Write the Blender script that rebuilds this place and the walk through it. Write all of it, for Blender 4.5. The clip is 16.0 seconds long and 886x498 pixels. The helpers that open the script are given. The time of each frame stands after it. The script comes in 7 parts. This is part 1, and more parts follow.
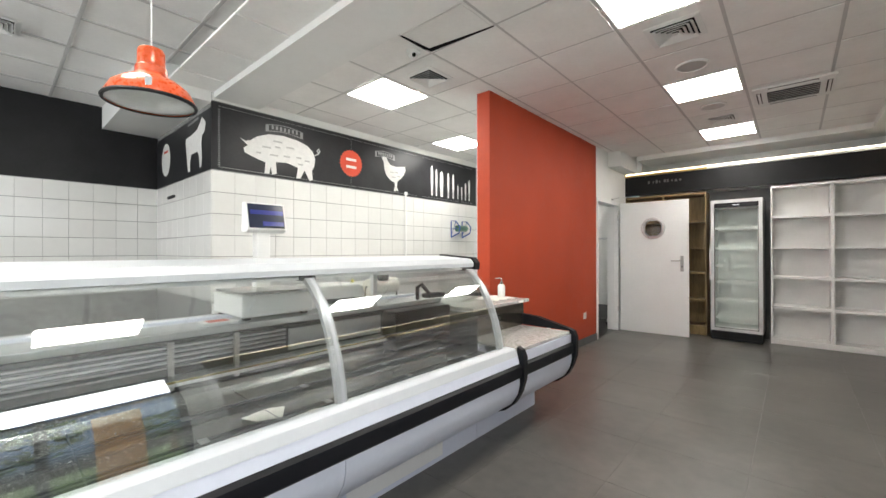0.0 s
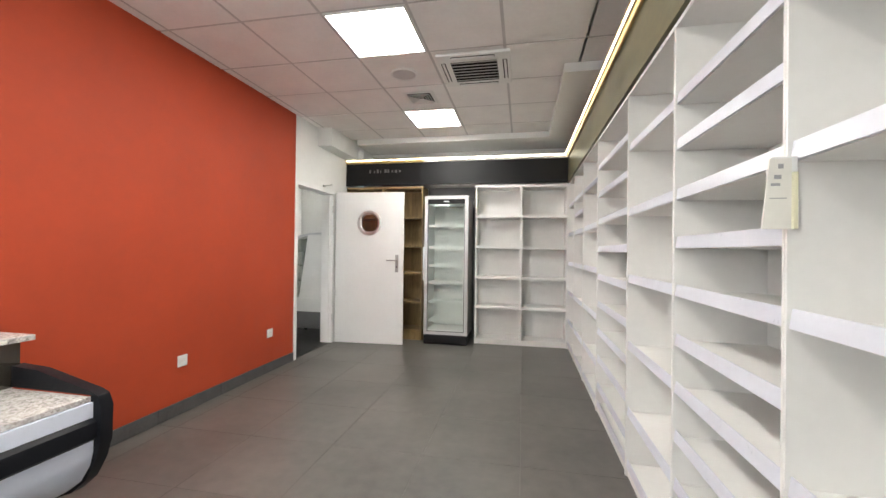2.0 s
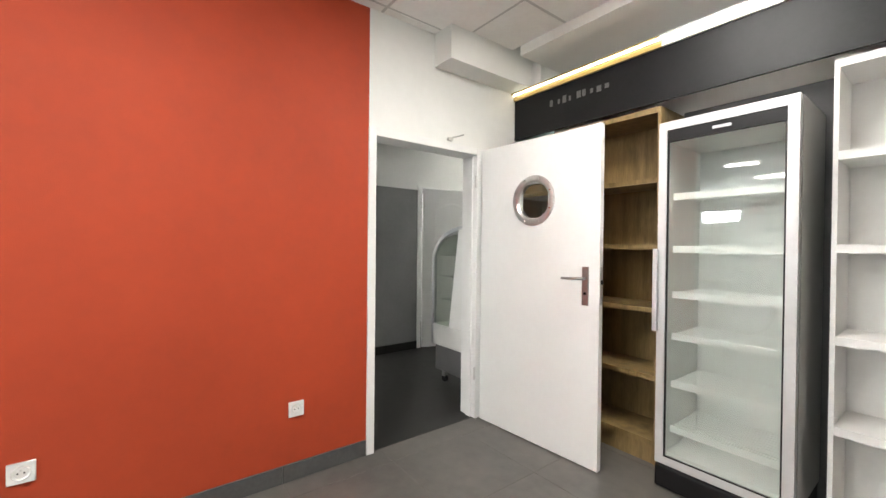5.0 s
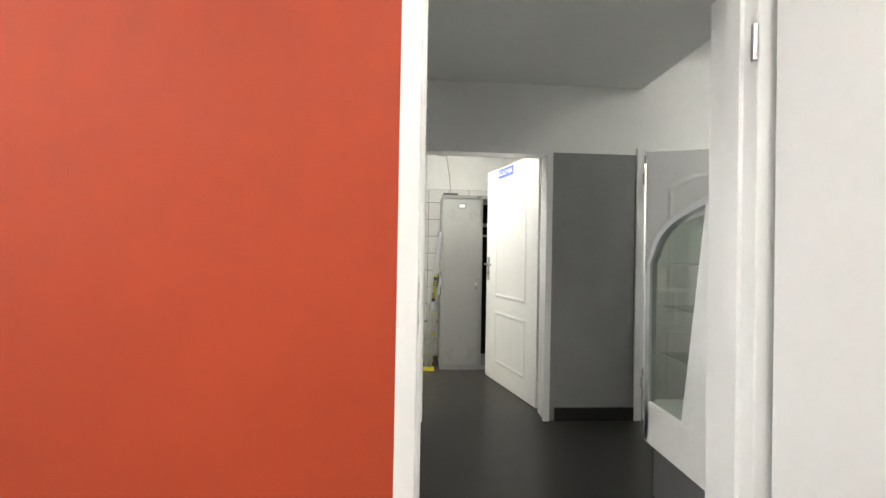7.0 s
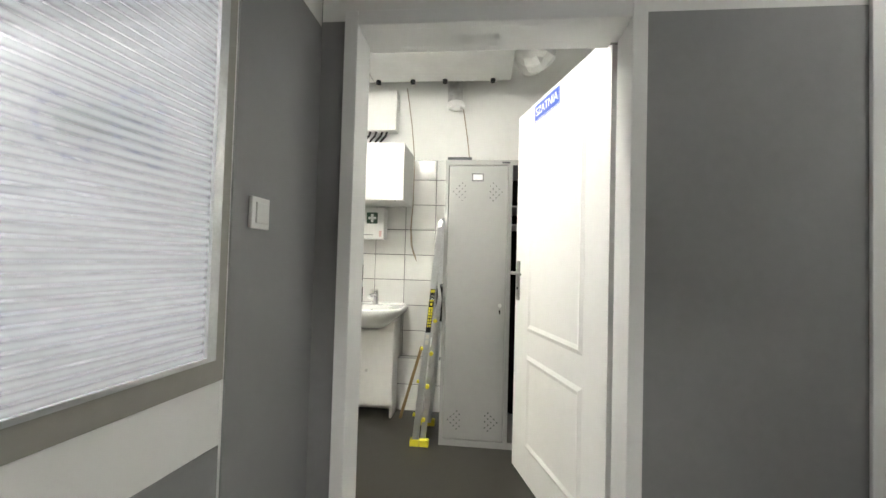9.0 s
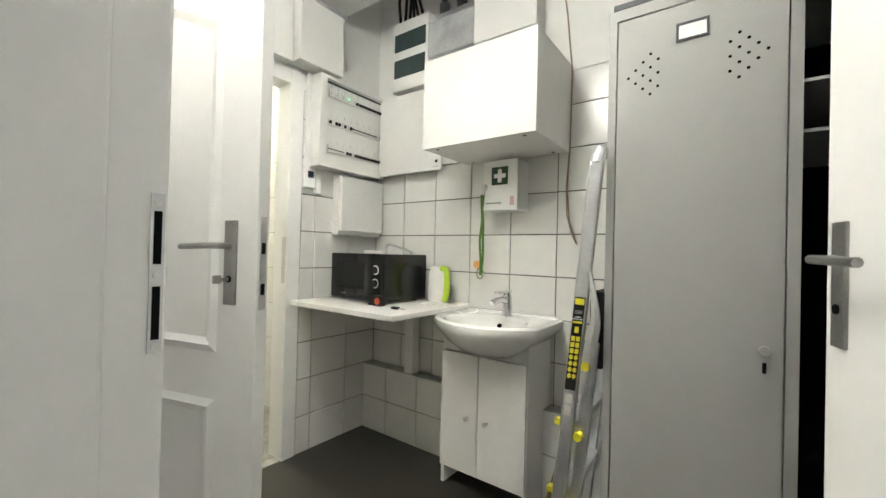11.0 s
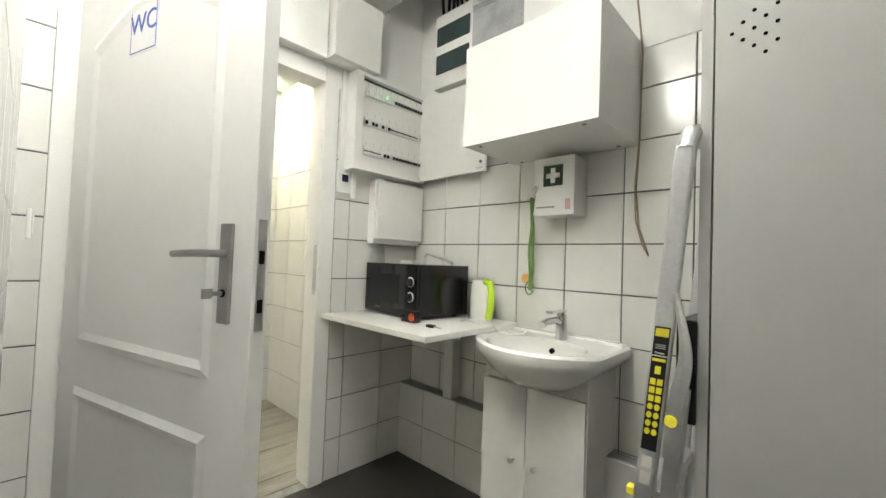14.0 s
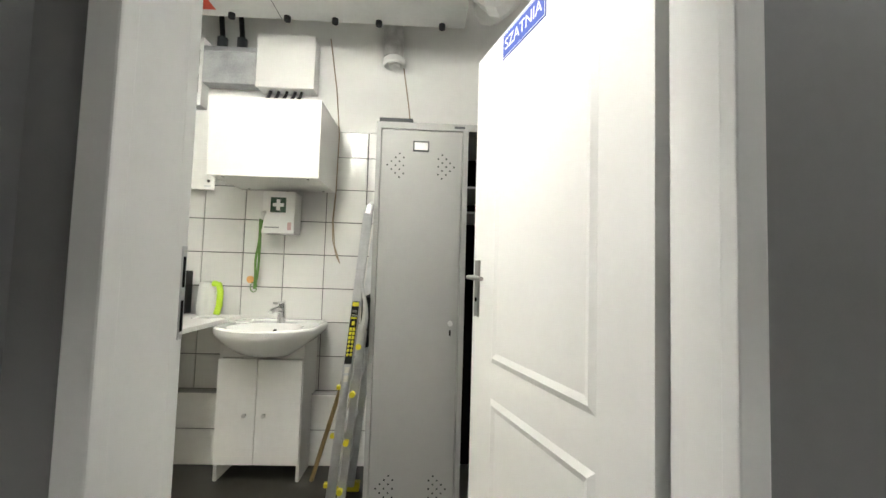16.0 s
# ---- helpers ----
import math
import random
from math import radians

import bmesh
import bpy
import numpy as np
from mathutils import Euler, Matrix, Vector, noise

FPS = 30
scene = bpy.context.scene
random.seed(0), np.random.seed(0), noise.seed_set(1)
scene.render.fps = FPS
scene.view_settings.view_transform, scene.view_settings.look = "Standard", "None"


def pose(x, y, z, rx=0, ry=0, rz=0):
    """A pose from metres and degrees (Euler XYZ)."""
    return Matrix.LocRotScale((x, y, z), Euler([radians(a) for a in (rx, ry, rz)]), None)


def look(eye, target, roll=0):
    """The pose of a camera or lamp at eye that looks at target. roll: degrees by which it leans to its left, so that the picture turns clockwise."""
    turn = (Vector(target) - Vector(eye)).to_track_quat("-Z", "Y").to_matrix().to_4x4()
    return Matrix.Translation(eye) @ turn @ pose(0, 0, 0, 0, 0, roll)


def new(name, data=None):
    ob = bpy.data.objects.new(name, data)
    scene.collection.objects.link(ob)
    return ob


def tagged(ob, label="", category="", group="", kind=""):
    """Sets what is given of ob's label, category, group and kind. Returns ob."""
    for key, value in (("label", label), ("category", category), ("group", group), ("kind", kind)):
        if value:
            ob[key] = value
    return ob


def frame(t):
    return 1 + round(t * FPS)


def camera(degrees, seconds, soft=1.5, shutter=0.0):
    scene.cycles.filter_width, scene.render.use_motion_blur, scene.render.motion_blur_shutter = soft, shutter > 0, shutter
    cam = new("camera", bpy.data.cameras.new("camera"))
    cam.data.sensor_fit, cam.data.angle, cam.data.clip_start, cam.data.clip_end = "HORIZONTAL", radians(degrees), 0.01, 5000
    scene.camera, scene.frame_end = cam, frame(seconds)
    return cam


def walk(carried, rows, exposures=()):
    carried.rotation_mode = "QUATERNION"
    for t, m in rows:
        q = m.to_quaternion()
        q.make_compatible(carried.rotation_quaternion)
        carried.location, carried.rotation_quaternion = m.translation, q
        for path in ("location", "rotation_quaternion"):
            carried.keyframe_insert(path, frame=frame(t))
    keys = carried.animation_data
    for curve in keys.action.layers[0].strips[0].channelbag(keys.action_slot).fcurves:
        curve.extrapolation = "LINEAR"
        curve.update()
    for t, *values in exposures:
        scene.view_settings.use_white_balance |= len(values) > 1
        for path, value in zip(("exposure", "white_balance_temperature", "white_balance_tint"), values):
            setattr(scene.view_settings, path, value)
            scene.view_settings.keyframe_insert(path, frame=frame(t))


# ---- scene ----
cam = camera(96.2, 16.0)
PATH = [
    (0, (0.148, 0.619, 1.279), (-1.175, 2.119, 1.289), -0.1),
    (0.5, (0.261, 0.996, 1.269), (-0.764, 2.714, 1.28), -0.0),
    (1, (0.386, 1.405, 1.279), (-0.336, 3.27, 1.287), 0.2),
    (1.5, (0.494, 1.807, 1.287), (-0.028, 3.738, 1.293), 0.4),
    (2, (0.546, 2.292, 1.259), (0.154, 4.254, 1.269), 0.7),
    (2.5, (0.562, 2.791, 1.267), (0.195, 4.757, 1.274), 0.7),
    (3, (0.537, 3.288, 1.234), (0.085, 5.236, 1.242), 0.8),
    (3.5, (0.532, 3.795, 1.231), (-0.162, 5.671, 1.237), 0.8),
    (4, (0.488, 4.314, 1.267), (-0.535, 6.032, 1.272), 0.7),
    (4.5, (0.403, 4.781, 1.275), (-0.917, 6.283, 1.276), 0.6),
    (5, (0.267, 5.237, 1.316), (-1.319, 6.454, 1.299), 0.6),
    (5.2, (0.204, 5.402, 1.297), (-1.467, 6.501, 1.293), 0.5),
    (7.3, (-1.254, 6.594, 1.256), (-3.254, 6.596, 1.27), 0.5),
    (7.5, (-1.419, 6.686, 1.255), (-3.419, 6.642, 1.271), 0.3),
    (7.6, (-1.512, 6.694, 1.258), (-3.512, 6.648, 1.272), 0.6),
    (8, (-1.839, 6.781, 1.26), (-3.837, 6.696, 1.282), 0.7),
    (8.2, (-1.99, 6.807, 1.255), (-3.988, 6.71, 1.283), 0.9),
    (10.3, (-3.58, 7.007, 1.142), (-5.455, 6.312, 1.182), 1.5),
    (10.5, (-3.685, 6.999, 1.146), (-5.508, 6.178, 1.173), 1.3),
    (11, (-4.0, 6.962, 1.136), (-5.613, 5.779, 1.154), 1.4),
    (11.5, (-4.224, 6.904, 1.129), (-5.614, 5.466, 1.141), 1.4),
    (12, (-4.414, 6.849, 1.107), (-5.608, 5.244, 1.116), 1.4),
    (12.5, (-4.515, 6.799, 1.083), (-5.615, 5.128, 1.096), 1.5),
    (13, (-4.507, 6.796, 1.085), (-5.62, 5.135, 1.112), 1.7),
    (13.5, (-4.369, 6.824, 1.114), (-5.599, 5.247, 1.155), 2.0),
    (14, (-4.21, 6.847, 1.142), (-5.659, 5.471, 1.202), 2.1),
    (14.5, (-4.065, 6.863, 1.15), (-5.741, 5.774, 1.229), 2.0),
    (15, (-3.853, 6.877, 1.15), (-5.711, 6.146, 1.261), 2.2),
    (15.5, (-3.635, 6.912, 1.147), (-5.596, 6.54, 1.267), 2.1),
    (16, (-3.377, 6.909, 1.162), (-5.372, 6.986, 1.272), 1.7),
]
walk(cam, [(t, look(eye, target, roll)) for t, eye, target, roll in PATH],
     exposures=[(0, 1.42), (2, 1.80), (3, 1.97), (4, 2.02), (5.0, 2.12), (7.3, 2.26), (8.2, 2.48), (10.3, 2.12), (12, 2.02), (14, 1.99), (15.2, 2.0), (16, 2.2)])

# ---- light ----
world = bpy.data.worlds.new("world")
scene.world = world
world.use_nodes = True
_n = world.node_tree.nodes
_sky = _n.new("ShaderNodeTexSky")
_sky.sky_type, _sky.sun_disc, _sky.sun_elevation, _sky.sun_rotation = "NISHITA", False, radians(50), radians(250)
_sky.dust_density, _sky.air_density, _sky.ozone_density = 8.0, 0.7, 0.3
world.node_tree.links.new(_sky.outputs[0], _n["Background"].inputs[0])
_n["Background"].inputs[1].default_value = 0.15
PANEL_LIGHT = 11.3      # ceiling panels of the shop
STRIP_LIGHT = 2.5     # cove strips
WC_LIGHT = 19.0
LOCKER_FILL_LIGHT = 15.0
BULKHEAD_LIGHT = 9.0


def area(name, m, sx, sy, power, colour):
    lamp = bpy.data.lights.new(name, "AREA")
    lamp.shape, lamp.size, lamp.size_y, lamp.energy, lamp.color = "RECTANGLE", sx, sy, power, colour
    ob = new(name, lamp)
    ob.matrix_basis = m
    return ob


# daylight in the upper lights of the shop window and in the small window behind
area("window_light", pose(1.465, -0.41, 2.18, 0, 90, 0), 0.46, 4.2, 24, (0.93, 0.965, 1.0))
area("high_window_light", pose(-3.8, -2.99, 2.2, 90, 0, 0), 0.88, 0.29, 32, (0.93, 0.965, 1.0))
# hazy daylight outside, over the roof of the building
sun_lamp = bpy.data.lights.new("sun", "SUN")
sun_lamp.energy, sun_lamp.angle, sun_lamp.color = 3.0, radians(0.6), (1.0, 0.95, 0.88)
sun = new("sun", sun_lamp)
sun.matrix_basis = pose(0, 0, 8, 0, -40, 20)


# ---- materials ----
def material(name, colour, rough=0.5, metal=0.0, vary=0.06, scale=6.0, bump=0.0, bump_scale=80.0, spec=0.5, coat=0.0, stretch=(1, 1, 1), random_tint=0.0, second=None):
    m = bpy.data.materials.new(name)
    m.use_nodes = True
    nt = m.node_tree
    n, l = nt.nodes, nt.links
    p = n["Principled BSDF"]
    p.inputs["Metallic"].default_value = metal
    p.inputs["Specular IOR Level"].default_value = spec
    p.inputs["Coat Weight"].default_value = coat
    geo = n.new("ShaderNodeNewGeometry")
    mp = n.new("ShaderNodeMapping")
    mp.inputs["Scale"].default_value = stretch
    l.new(geo.outputs["Position"], mp.inputs[0])
    big = n.new("ShaderNodeTexNoise")
    big.inputs["Scale"].default_value, big.inputs["Detail"].default_value = scale, 5
    l.new(mp.outputs[0], big.inputs["Vector"])
    fine = n.new("ShaderNodeTexNoise")
    fine.inputs["Scale"].default_value, fine.inputs["Detail"].default_value = scale * 9, 3
    l.new(mp.outputs[0], fine.inputs["Vector"])
    mixn = n.new("ShaderNodeMix")
    mixn.data_type = "FLOAT"
    mixn.inputs[0].default_value = 0.35
    l.new(big.outputs["Fac"], mixn.inputs[2])
    l.new(fine.outputs["Fac"], mixn.inputs[3])
    ramp = n.new("ShaderNodeValToRGB")
    lo = tuple(max(0, c * (1 - 2.2 * vary)) for c in colour) if second is None else second
    hi = tuple(min(1, c * (1 + 1.2 * vary)) for c in colour)
    ramp.color_ramp.elements[0].position, ramp.color_ramp.elements[1].position = 0.3, 0.7
    ramp.color_ramp.elements[0].color, ramp.color_ramp.elements[1].color = (*lo, 1), (*hi, 1)
    l.new(mixn.outputs[0], ramp.inputs[0])
    out = ramp.outputs[0]
    if random_tint:
        info = n.new("ShaderNodeObjectInfo")
        hsv = n.new("ShaderNodeHueSaturation")
        rng = n.new("ShaderNodeMapRange")
        rng.inputs[3].default_value, rng.inputs[4].default_value = 1 - random_tint, 1 + random_tint * 0.5
        l.new(info.outputs["Random"], rng.inputs[0])
        l.new(rng.outputs[0], hsv.inputs["Value"])
        l.new(out, hsv.inputs["Color"])
        out = hsv.outputs[0]
    l.new(out, p.inputs["Base Color"])
    rr = n.new("ShaderNodeMapRange")
    rr.inputs[3].default_value, rr.inputs[4].default_value = max(0.02, rough * 0.82), min(1, rough * 1.18)
    l.new(fine.outputs["Fac"], rr.inputs[0])
    l.new(rr.outputs[0], p.inputs["Roughness"])
    if bump:
        bn = n.new("ShaderNodeTexNoise")
        bn.inputs["Scale"].default_value, bn.inputs["Detail"].default_value = bump_scale, 3
        l.new(mp.outputs[0], bn.inputs["Vector"])
        b = n.new("ShaderNodeBump")
        b.inputs["Strength"].default_value, b.inputs["Distance"].default_value = bump, 0.004
        l.new(bn.outputs["Fac"], b.inputs["Height"])
        l.new(b.outputs[0], p.inputs["Normal"])
    return m


def emitter(name, colour, strength):
    m = bpy.data.materials.new(name)
    m.use_nodes = True
    p = m.node_tree.nodes["Principled BSDF"]
    p.inputs["Base Color"].default_value = (0.8, 0.8, 0.8, 1)
    p.inputs["Emission Color"].default_value = (*colour, 1)
    p.inputs["Emission Strength"].default_value = strength
    return m


def glass(name, colour=(1, 1, 1), rough=0.0, ribs=0.0, mixed=0.0, mirror=0.045):
    m = bpy.data.materials.new(name)
    m.use_nodes = True
    n, l = m.node_tree.nodes, m.node_tree.links
    p = n["Principled BSDF"]
    p.inputs["Base Color"].default_value = (*colour, 1)
    p.inputs["Roughness"].default_value = rough
    p.inputs["Transmission Weight"].default_value = 1.0
    p.inputs["IOR"].default_value = 1.45
    if mixed:
        clear = n.new("ShaderNodeBsdfTransparent")
        clear.inputs[0].default_value = (*colour, 1)
        gloss = n.new("ShaderNodeBsdfGlossy")
        gloss.inputs["Roughness"].default_value = 0.02
        fr = n.new("ShaderNodeLayerWeight")
        pw = n.new("ShaderNodeMath")
        pw.operation = "POWER"
        pw.inputs[1].default_value = 4.0
        l.new(fr.outputs["Facing"], pw.inputs[0])
        ma = n.new("ShaderNodeMath")
        ma.operation = "MULTIPLY_ADD"
        ma.inputs[1].default_value, ma.inputs[2].default_value = 0.85, mirror
        l.new(pw.outputs[0], ma.inputs[0])
        mx = n.new("ShaderNodeMixShader")
        l.new(ma.outputs[0], mx.inputs[0])
        l.new(clear.outputs[0], mx.inputs[1])
        l.new(gloss.outputs[0], mx.inputs[2])
        l.new(mx.outputs[0], n["Material Output"].inputs[0])
    if ribs:
        geo = n.new("ShaderNodeNewGeometry")
        w = n.new("ShaderNodeTexWave")
        w.wave_type, w.bands_direction = "BANDS", "Z"
        w.inputs["Scale"].default_value = ribs
        l.new(geo.outputs["Position"], w.inputs["Vector"])
        b = n.new("ShaderNodeBump")
        b.inputs["Strength"].default_value, b.inputs["Distance"].default_value = 0.22, 0.004
        l.new(w.outputs["Fac"], b.inputs["Height"])
        l.new(b.outputs[0], p.inputs["Normal"])
    return m


def ribbed_sheet():
    """Milky polycarbonate with clear bands between its ribs."""
    m = bpy.data.materials.new("ribbed_polycarbonate")
    m.use_nodes = True
    n, l = m.node_tree.nodes, m.node_tree.links
    n.remove(n["Principled BSDF"])
    clear = n.new("ShaderNodeBsdfTransparent")
    clear.inputs[0].default_value = (0.62, 0.63, 0.66, 1)
    milk = n.new("ShaderNodeBsdfTranslucent")
    milk.inputs[0].default_value = (0.40, 0.41, 0.43, 1)
    gloss = n.new("ShaderNodeBsdfGlossy")
    gloss.inputs["Roughness"].default_value = 0.2
    geo = n.new("ShaderNodeNewGeometry")
    w = n.new("ShaderNodeTexWave")
    w.wave_type, w.bands_direction = "BANDS", "Z"
    w.inputs["Scale"].default_value = 18
    l.new(geo.outputs["Position"], w.inputs["Vector"])
    rng = n.new("ShaderNodeMapRange")
    rng.inputs[3].default_value, rng.inputs[4].default_value = 0.32, 0.50
    l.new(w.outputs["Fac"], rng.inputs[0])
    mx = n.new("ShaderNodeMixShader")
    l.new(rng.outputs[0], mx.inputs[0])
    l.new(clear.outputs[0], mx.inputs[1])
    l.new(milk.outputs[0], mx.inputs[2])
    top = n.new("ShaderNodeMixShader")
    top.inputs[0].default_value = 0.05
    l.new(mx.outputs[0], top.inputs[1])
    l.new(gloss.outputs[0], top.inputs[2])
    l.new(top.outputs[0], n["Material Output"].inputs[0])
    return m


def granite_material():
    m = material("granite", (0.5, 0.48, 0.46), 0.25, vary=0.1)
    n, l = m.node_tree.nodes, m.node_tree.links
    p = n["Principled BSDF"]
    geo = n.new("ShaderNodeNewGeometry")
    v = n.new("ShaderNodeTexVoronoi")
    v.inputs["Scale"].default_value = 120
    ns = n.new("ShaderNodeTexNoise")
    ns.inputs["Scale"].default_value, ns.inputs["Detail"].default_value = 45, 6
    l.new(geo.outputs["Position"], v.inputs["Vector"])
    l.new(geo.outputs["Position"], ns.inputs["Vector"])
    sep = n.new("ShaderNodeSeparateColor")
    l.new(v.outputs["Color"], sep.inputs[0])
    add = n.new("ShaderNodeMath")
    add.operation = "MULTIPLY_ADD"
    add.inputs[1].default_value = 0.5
    l.new(sep.outputs[0], add.inputs[0])
    half = n.new("ShaderNodeMath")
    half.operation = "MULTIPLY"
    half.inputs[1].default_value = 0.55
    l.new(ns.outputs["Fac"], half.inputs[0])
    l.new(half.outputs[0], add.inputs[2])
    r = n.new("ShaderNodeValToRGB")
    r.color_ramp.elements[0].position, r.color_ramp.elements[0].color = 0.25, (0.27, 0.255, 0.24, 1)
    r.color_ramp.elements[1].position, r.color_ramp.elements[1].color = 0.75, (0.58, 0.56, 0.535, 1)
    e = r.color_ramp.elements.new(0.45)
    e.color = (0.44, 0.41, 0.385, 1)
    l.new(add.outputs[0], r.inputs[0])
    l.new(r.outputs[0], p.inputs["Base Color"])
    return m


M_WALL = material("white_wall_paint", (0.80, 0.80, 0.78), 0.75, vary=0.02, scale=2, bump=0.08, bump_scale=220)
M_RED = material("orange_red_wall_paint", (0.43, 0.058, 0.0215), 0.62, spec=0.3, vary=0.07, scale=1.6, bump=0.35, bump_scale=260)
M_GREY_WALL = material("grey_dado_paint", (0.24, 0.242, 0.244), 0.55, vary=0.05, scale=3, bump=0.1, bump_scale=240)
M_CEIL = material("mineral_ceiling_tile", (0.86, 0.85, 0.83), 0.9, vary=0.03, scale=4, bump=0.25, bump_scale=350)
M_GRID = material("ceiling_grid_white", (0.55, 0.54, 0.53), 0.5, vary=0.03)
M_FLOOR = material("grey_floor_tile", (0.122, 0.115, 0.104), 0.33, vary=0.2, scale=1.3, bump=0.05, bump_scale=50, random_tint=0.05)
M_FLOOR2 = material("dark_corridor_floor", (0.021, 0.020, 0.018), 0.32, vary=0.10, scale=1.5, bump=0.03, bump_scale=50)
M_FLOOR3 = material("dark_brown_grey_floor", (0.033, 0.031, 0.025), 0.36, vary=0.10, scale=1.5, bump=0.03, bump_scale=50)
M_SKIRT = material("dark_grey_skirting_tile", (0.085, 0.085, 0.085), 0.4, vary=0.15)
# base lightened to olive for the light line's glow on a dark board
M_BLACK_GLOW = material("dark_board_strip_glow", (0.17, 0.155, 0.085), 0.34, vary=0.25, scale=3, stretch=(4, 0.6, 1))
M_BLACK = material("black_board", (0.010, 0.010, 0.011), 0.45, vary=0.2, scale=5, spec=0.25)
M_POSTER = material("black_poster_print", (0.026, 0.026, 0.028), 0.38, vary=0.15, spec=0.3)
M_CAPTION = material("pale_grey_caption_print", (0.46, 0.455, 0.44), 0.7, vary=0.06)
M_CHALK = material("white_poster_print", (0.72, 0.71, 0.69), 0.7, vary=0.05, scale=30)
M_CHALKG = material("grey_poster_print", (0.30, 0.30, 0.30), 0.7, vary=0.1)
M_POSTRED = material("red_poster_print", (0.62, 0.07, 0.03), 0.6, vary=0.05)
M_LAM = material("white_laminate", (0.78, 0.77, 0.75), 0.45, vary=0.025, scale=3)
M_RAIL = material("lilac_white_price_rail", (0.64, 0.65, 0.72), 0.3, vary=0.03)
M_DOOR = material("white_door_lacquer", (0.80, 0.80, 0.79), 0.4, vary=0.015, scale=3)
M_FRAME = material("white_door_frame", (0.80, 0.80, 0.79), 0.4, vary=0.015)
M_OAK = material("oak_laminate", (0.27, 0.185, 0.08), 0.45, vary=0.2, scale=3.0, stretch=(6, 6, 0.6), bump=0.1, second=(0.13, 0.085, 0.034))
M_OAKTRIM = material("oak_edge_trim", (0.50, 0.36, 0.13), 0.4, vary=0.1, scale=8, stretch=(0.5, 6, 6))
M_STEEL = material("brushed_steel", (0.62, 0.61, 0.60), 0.3, metal=1.0, vary=0.06, scale=30)
M_HANDLE = material("dull_satin_handle_steel", (0.36, 0.355, 0.345), 0.3, metal=1.0, vary=0.08, scale=25)
M_FRIDGE = material("light_silver_paint", (0.56, 0.56, 0.56), 0.35, metal=0.15, vary=0.03)
M_CHROME = material("chrome", (0.75, 0.75, 0.75), 0.12, metal=1.0, vary=0.02)
M_ALU = material("aluminium", (0.60, 0.61, 0.62), 0.38, metal=0.9, vary=0.08, scale=14)
M_SILVER = material("silver_painted_arm", (0.60, 0.61, 0.63), 0.35, metal=0.5, vary=0.04)
M_PLASTIC = material("white_plastic", (0.78, 0.78, 0.76), 0.35, vary=0.02)
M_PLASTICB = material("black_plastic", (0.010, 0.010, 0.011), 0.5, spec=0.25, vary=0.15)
M_RUBBER = material("black_rubber_bumper", (0.007, 0.0075, 0.010), 0.5, vary=0.1, spec=0.25)
M_CASE = material("pale_blue_grey_case_paint", (0.66, 0.69, 0.78), 0.32, vary=0.02)
M_CASERAIL = material("pale_grey_rail_paint", (0.58, 0.60, 0.62), 0.34, vary=0.02)
M_CASEIN = material("case_inner_steel", (0.42, 0.42, 0.41), 0.26, metal=0.85, vary=0.1, scale=10)
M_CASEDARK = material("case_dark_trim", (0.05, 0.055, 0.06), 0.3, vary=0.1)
M_GRANITE = granite_material()
M_LOCKER = material("grey_locker_paint", (0.36, 0.36, 0.345), 0.42, vary=0.025, scale=2)
# near-black, mostly for the shade inside holes, gaps and openings
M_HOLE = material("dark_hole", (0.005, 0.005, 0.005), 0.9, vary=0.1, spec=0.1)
M_TILE = material("white_glazed_tile", (0.73, 0.725, 0.70), 0.18, vary=0.02, scale=2, random_tint=0.035)
M_GROUT = material("dark_grey_grout", (0.10, 0.10, 0.098), 0.9, vary=0.2, scale=20)
M_GROUTL = material("mid_grey_grout", (0.30, 0.30, 0.29), 0.9, vary=0.2, scale=20)
M_LEDGE = material("grey_ledge_tile", (0.30, 0.30, 0.29), 0.4, vary=0.1)
M_WOODTILE = material("grey_wood_effect_floor_tile", (0.25, 0.24, 0.21), 0.4, vary=0.2, scale=3, stretch=(1, 5, 1), random_tint=0.16, second=(0.115, 0.108, 0.093))
M_CERAMIC = material("white_ceramic", (0.84, 0.84, 0.82), 0.1, vary=0.01, coat=0.3)
M_ORANGE = material("orange_enamel", (0.62, 0.085, 0.02), 0.28, vary=0.04, coat=0.3)
M_YELLOW = material("yellow_plastic", (0.75, 0.66, 0.04), 0.4, vary=0.05)
M_LIME = material("lime_plastic", (0.55, 0.78, 0.05), 0.35, vary=0.03)
M_GREEN = material("green_lanyard", (0.11, 0.22, 0.05), 0.8, vary=0.2, scale=40)
M_DKGREEN = material("dark_green_sign", (0.02, 0.06, 0.035), 0.5, vary=0.05)
M_BLUE = material("blue_sign", (0.05, 0.09, 0.42), 0.4, vary=0.03)
M_BLUEFRAME = material("blue_wire", (0.03, 0.09, 0.32), 0.4, vary=0.05)
M_WHITEINK = material("white_ink", (0.8, 0.8, 0.8), 0.5, vary=0.01)
M_SCREEN = material("dark_display", (0.02, 0.025, 0.05), 0.15, vary=0.1)
M_SCREENB = material("blue_display_bar", (0.03, 0.04, 0.22), 0.2, vary=0.05)
M_TAUPE = material("taupe_hatch_frame", (0.30, 0.29, 0.26), 0.5, vary=0.04)
M_PAPER = material("paper", (0.74, 0.72, 0.66), 0.8, vary=0.04)
M_CABLE = material("beige_cable", (0.30, 0.235, 0.155), 0.6, vary=0.1)
M_FOIL = material("aluminium_foil_duct", (0.62, 0.61, 0.6), 0.3, metal=0.9, vary=0.15, scale=18, bump=0.8, bump_scale=40)
M_UNIT = material("grey_white_unit_casing", (0.58, 0.58, 0.57), 0.5, vary=0.04)
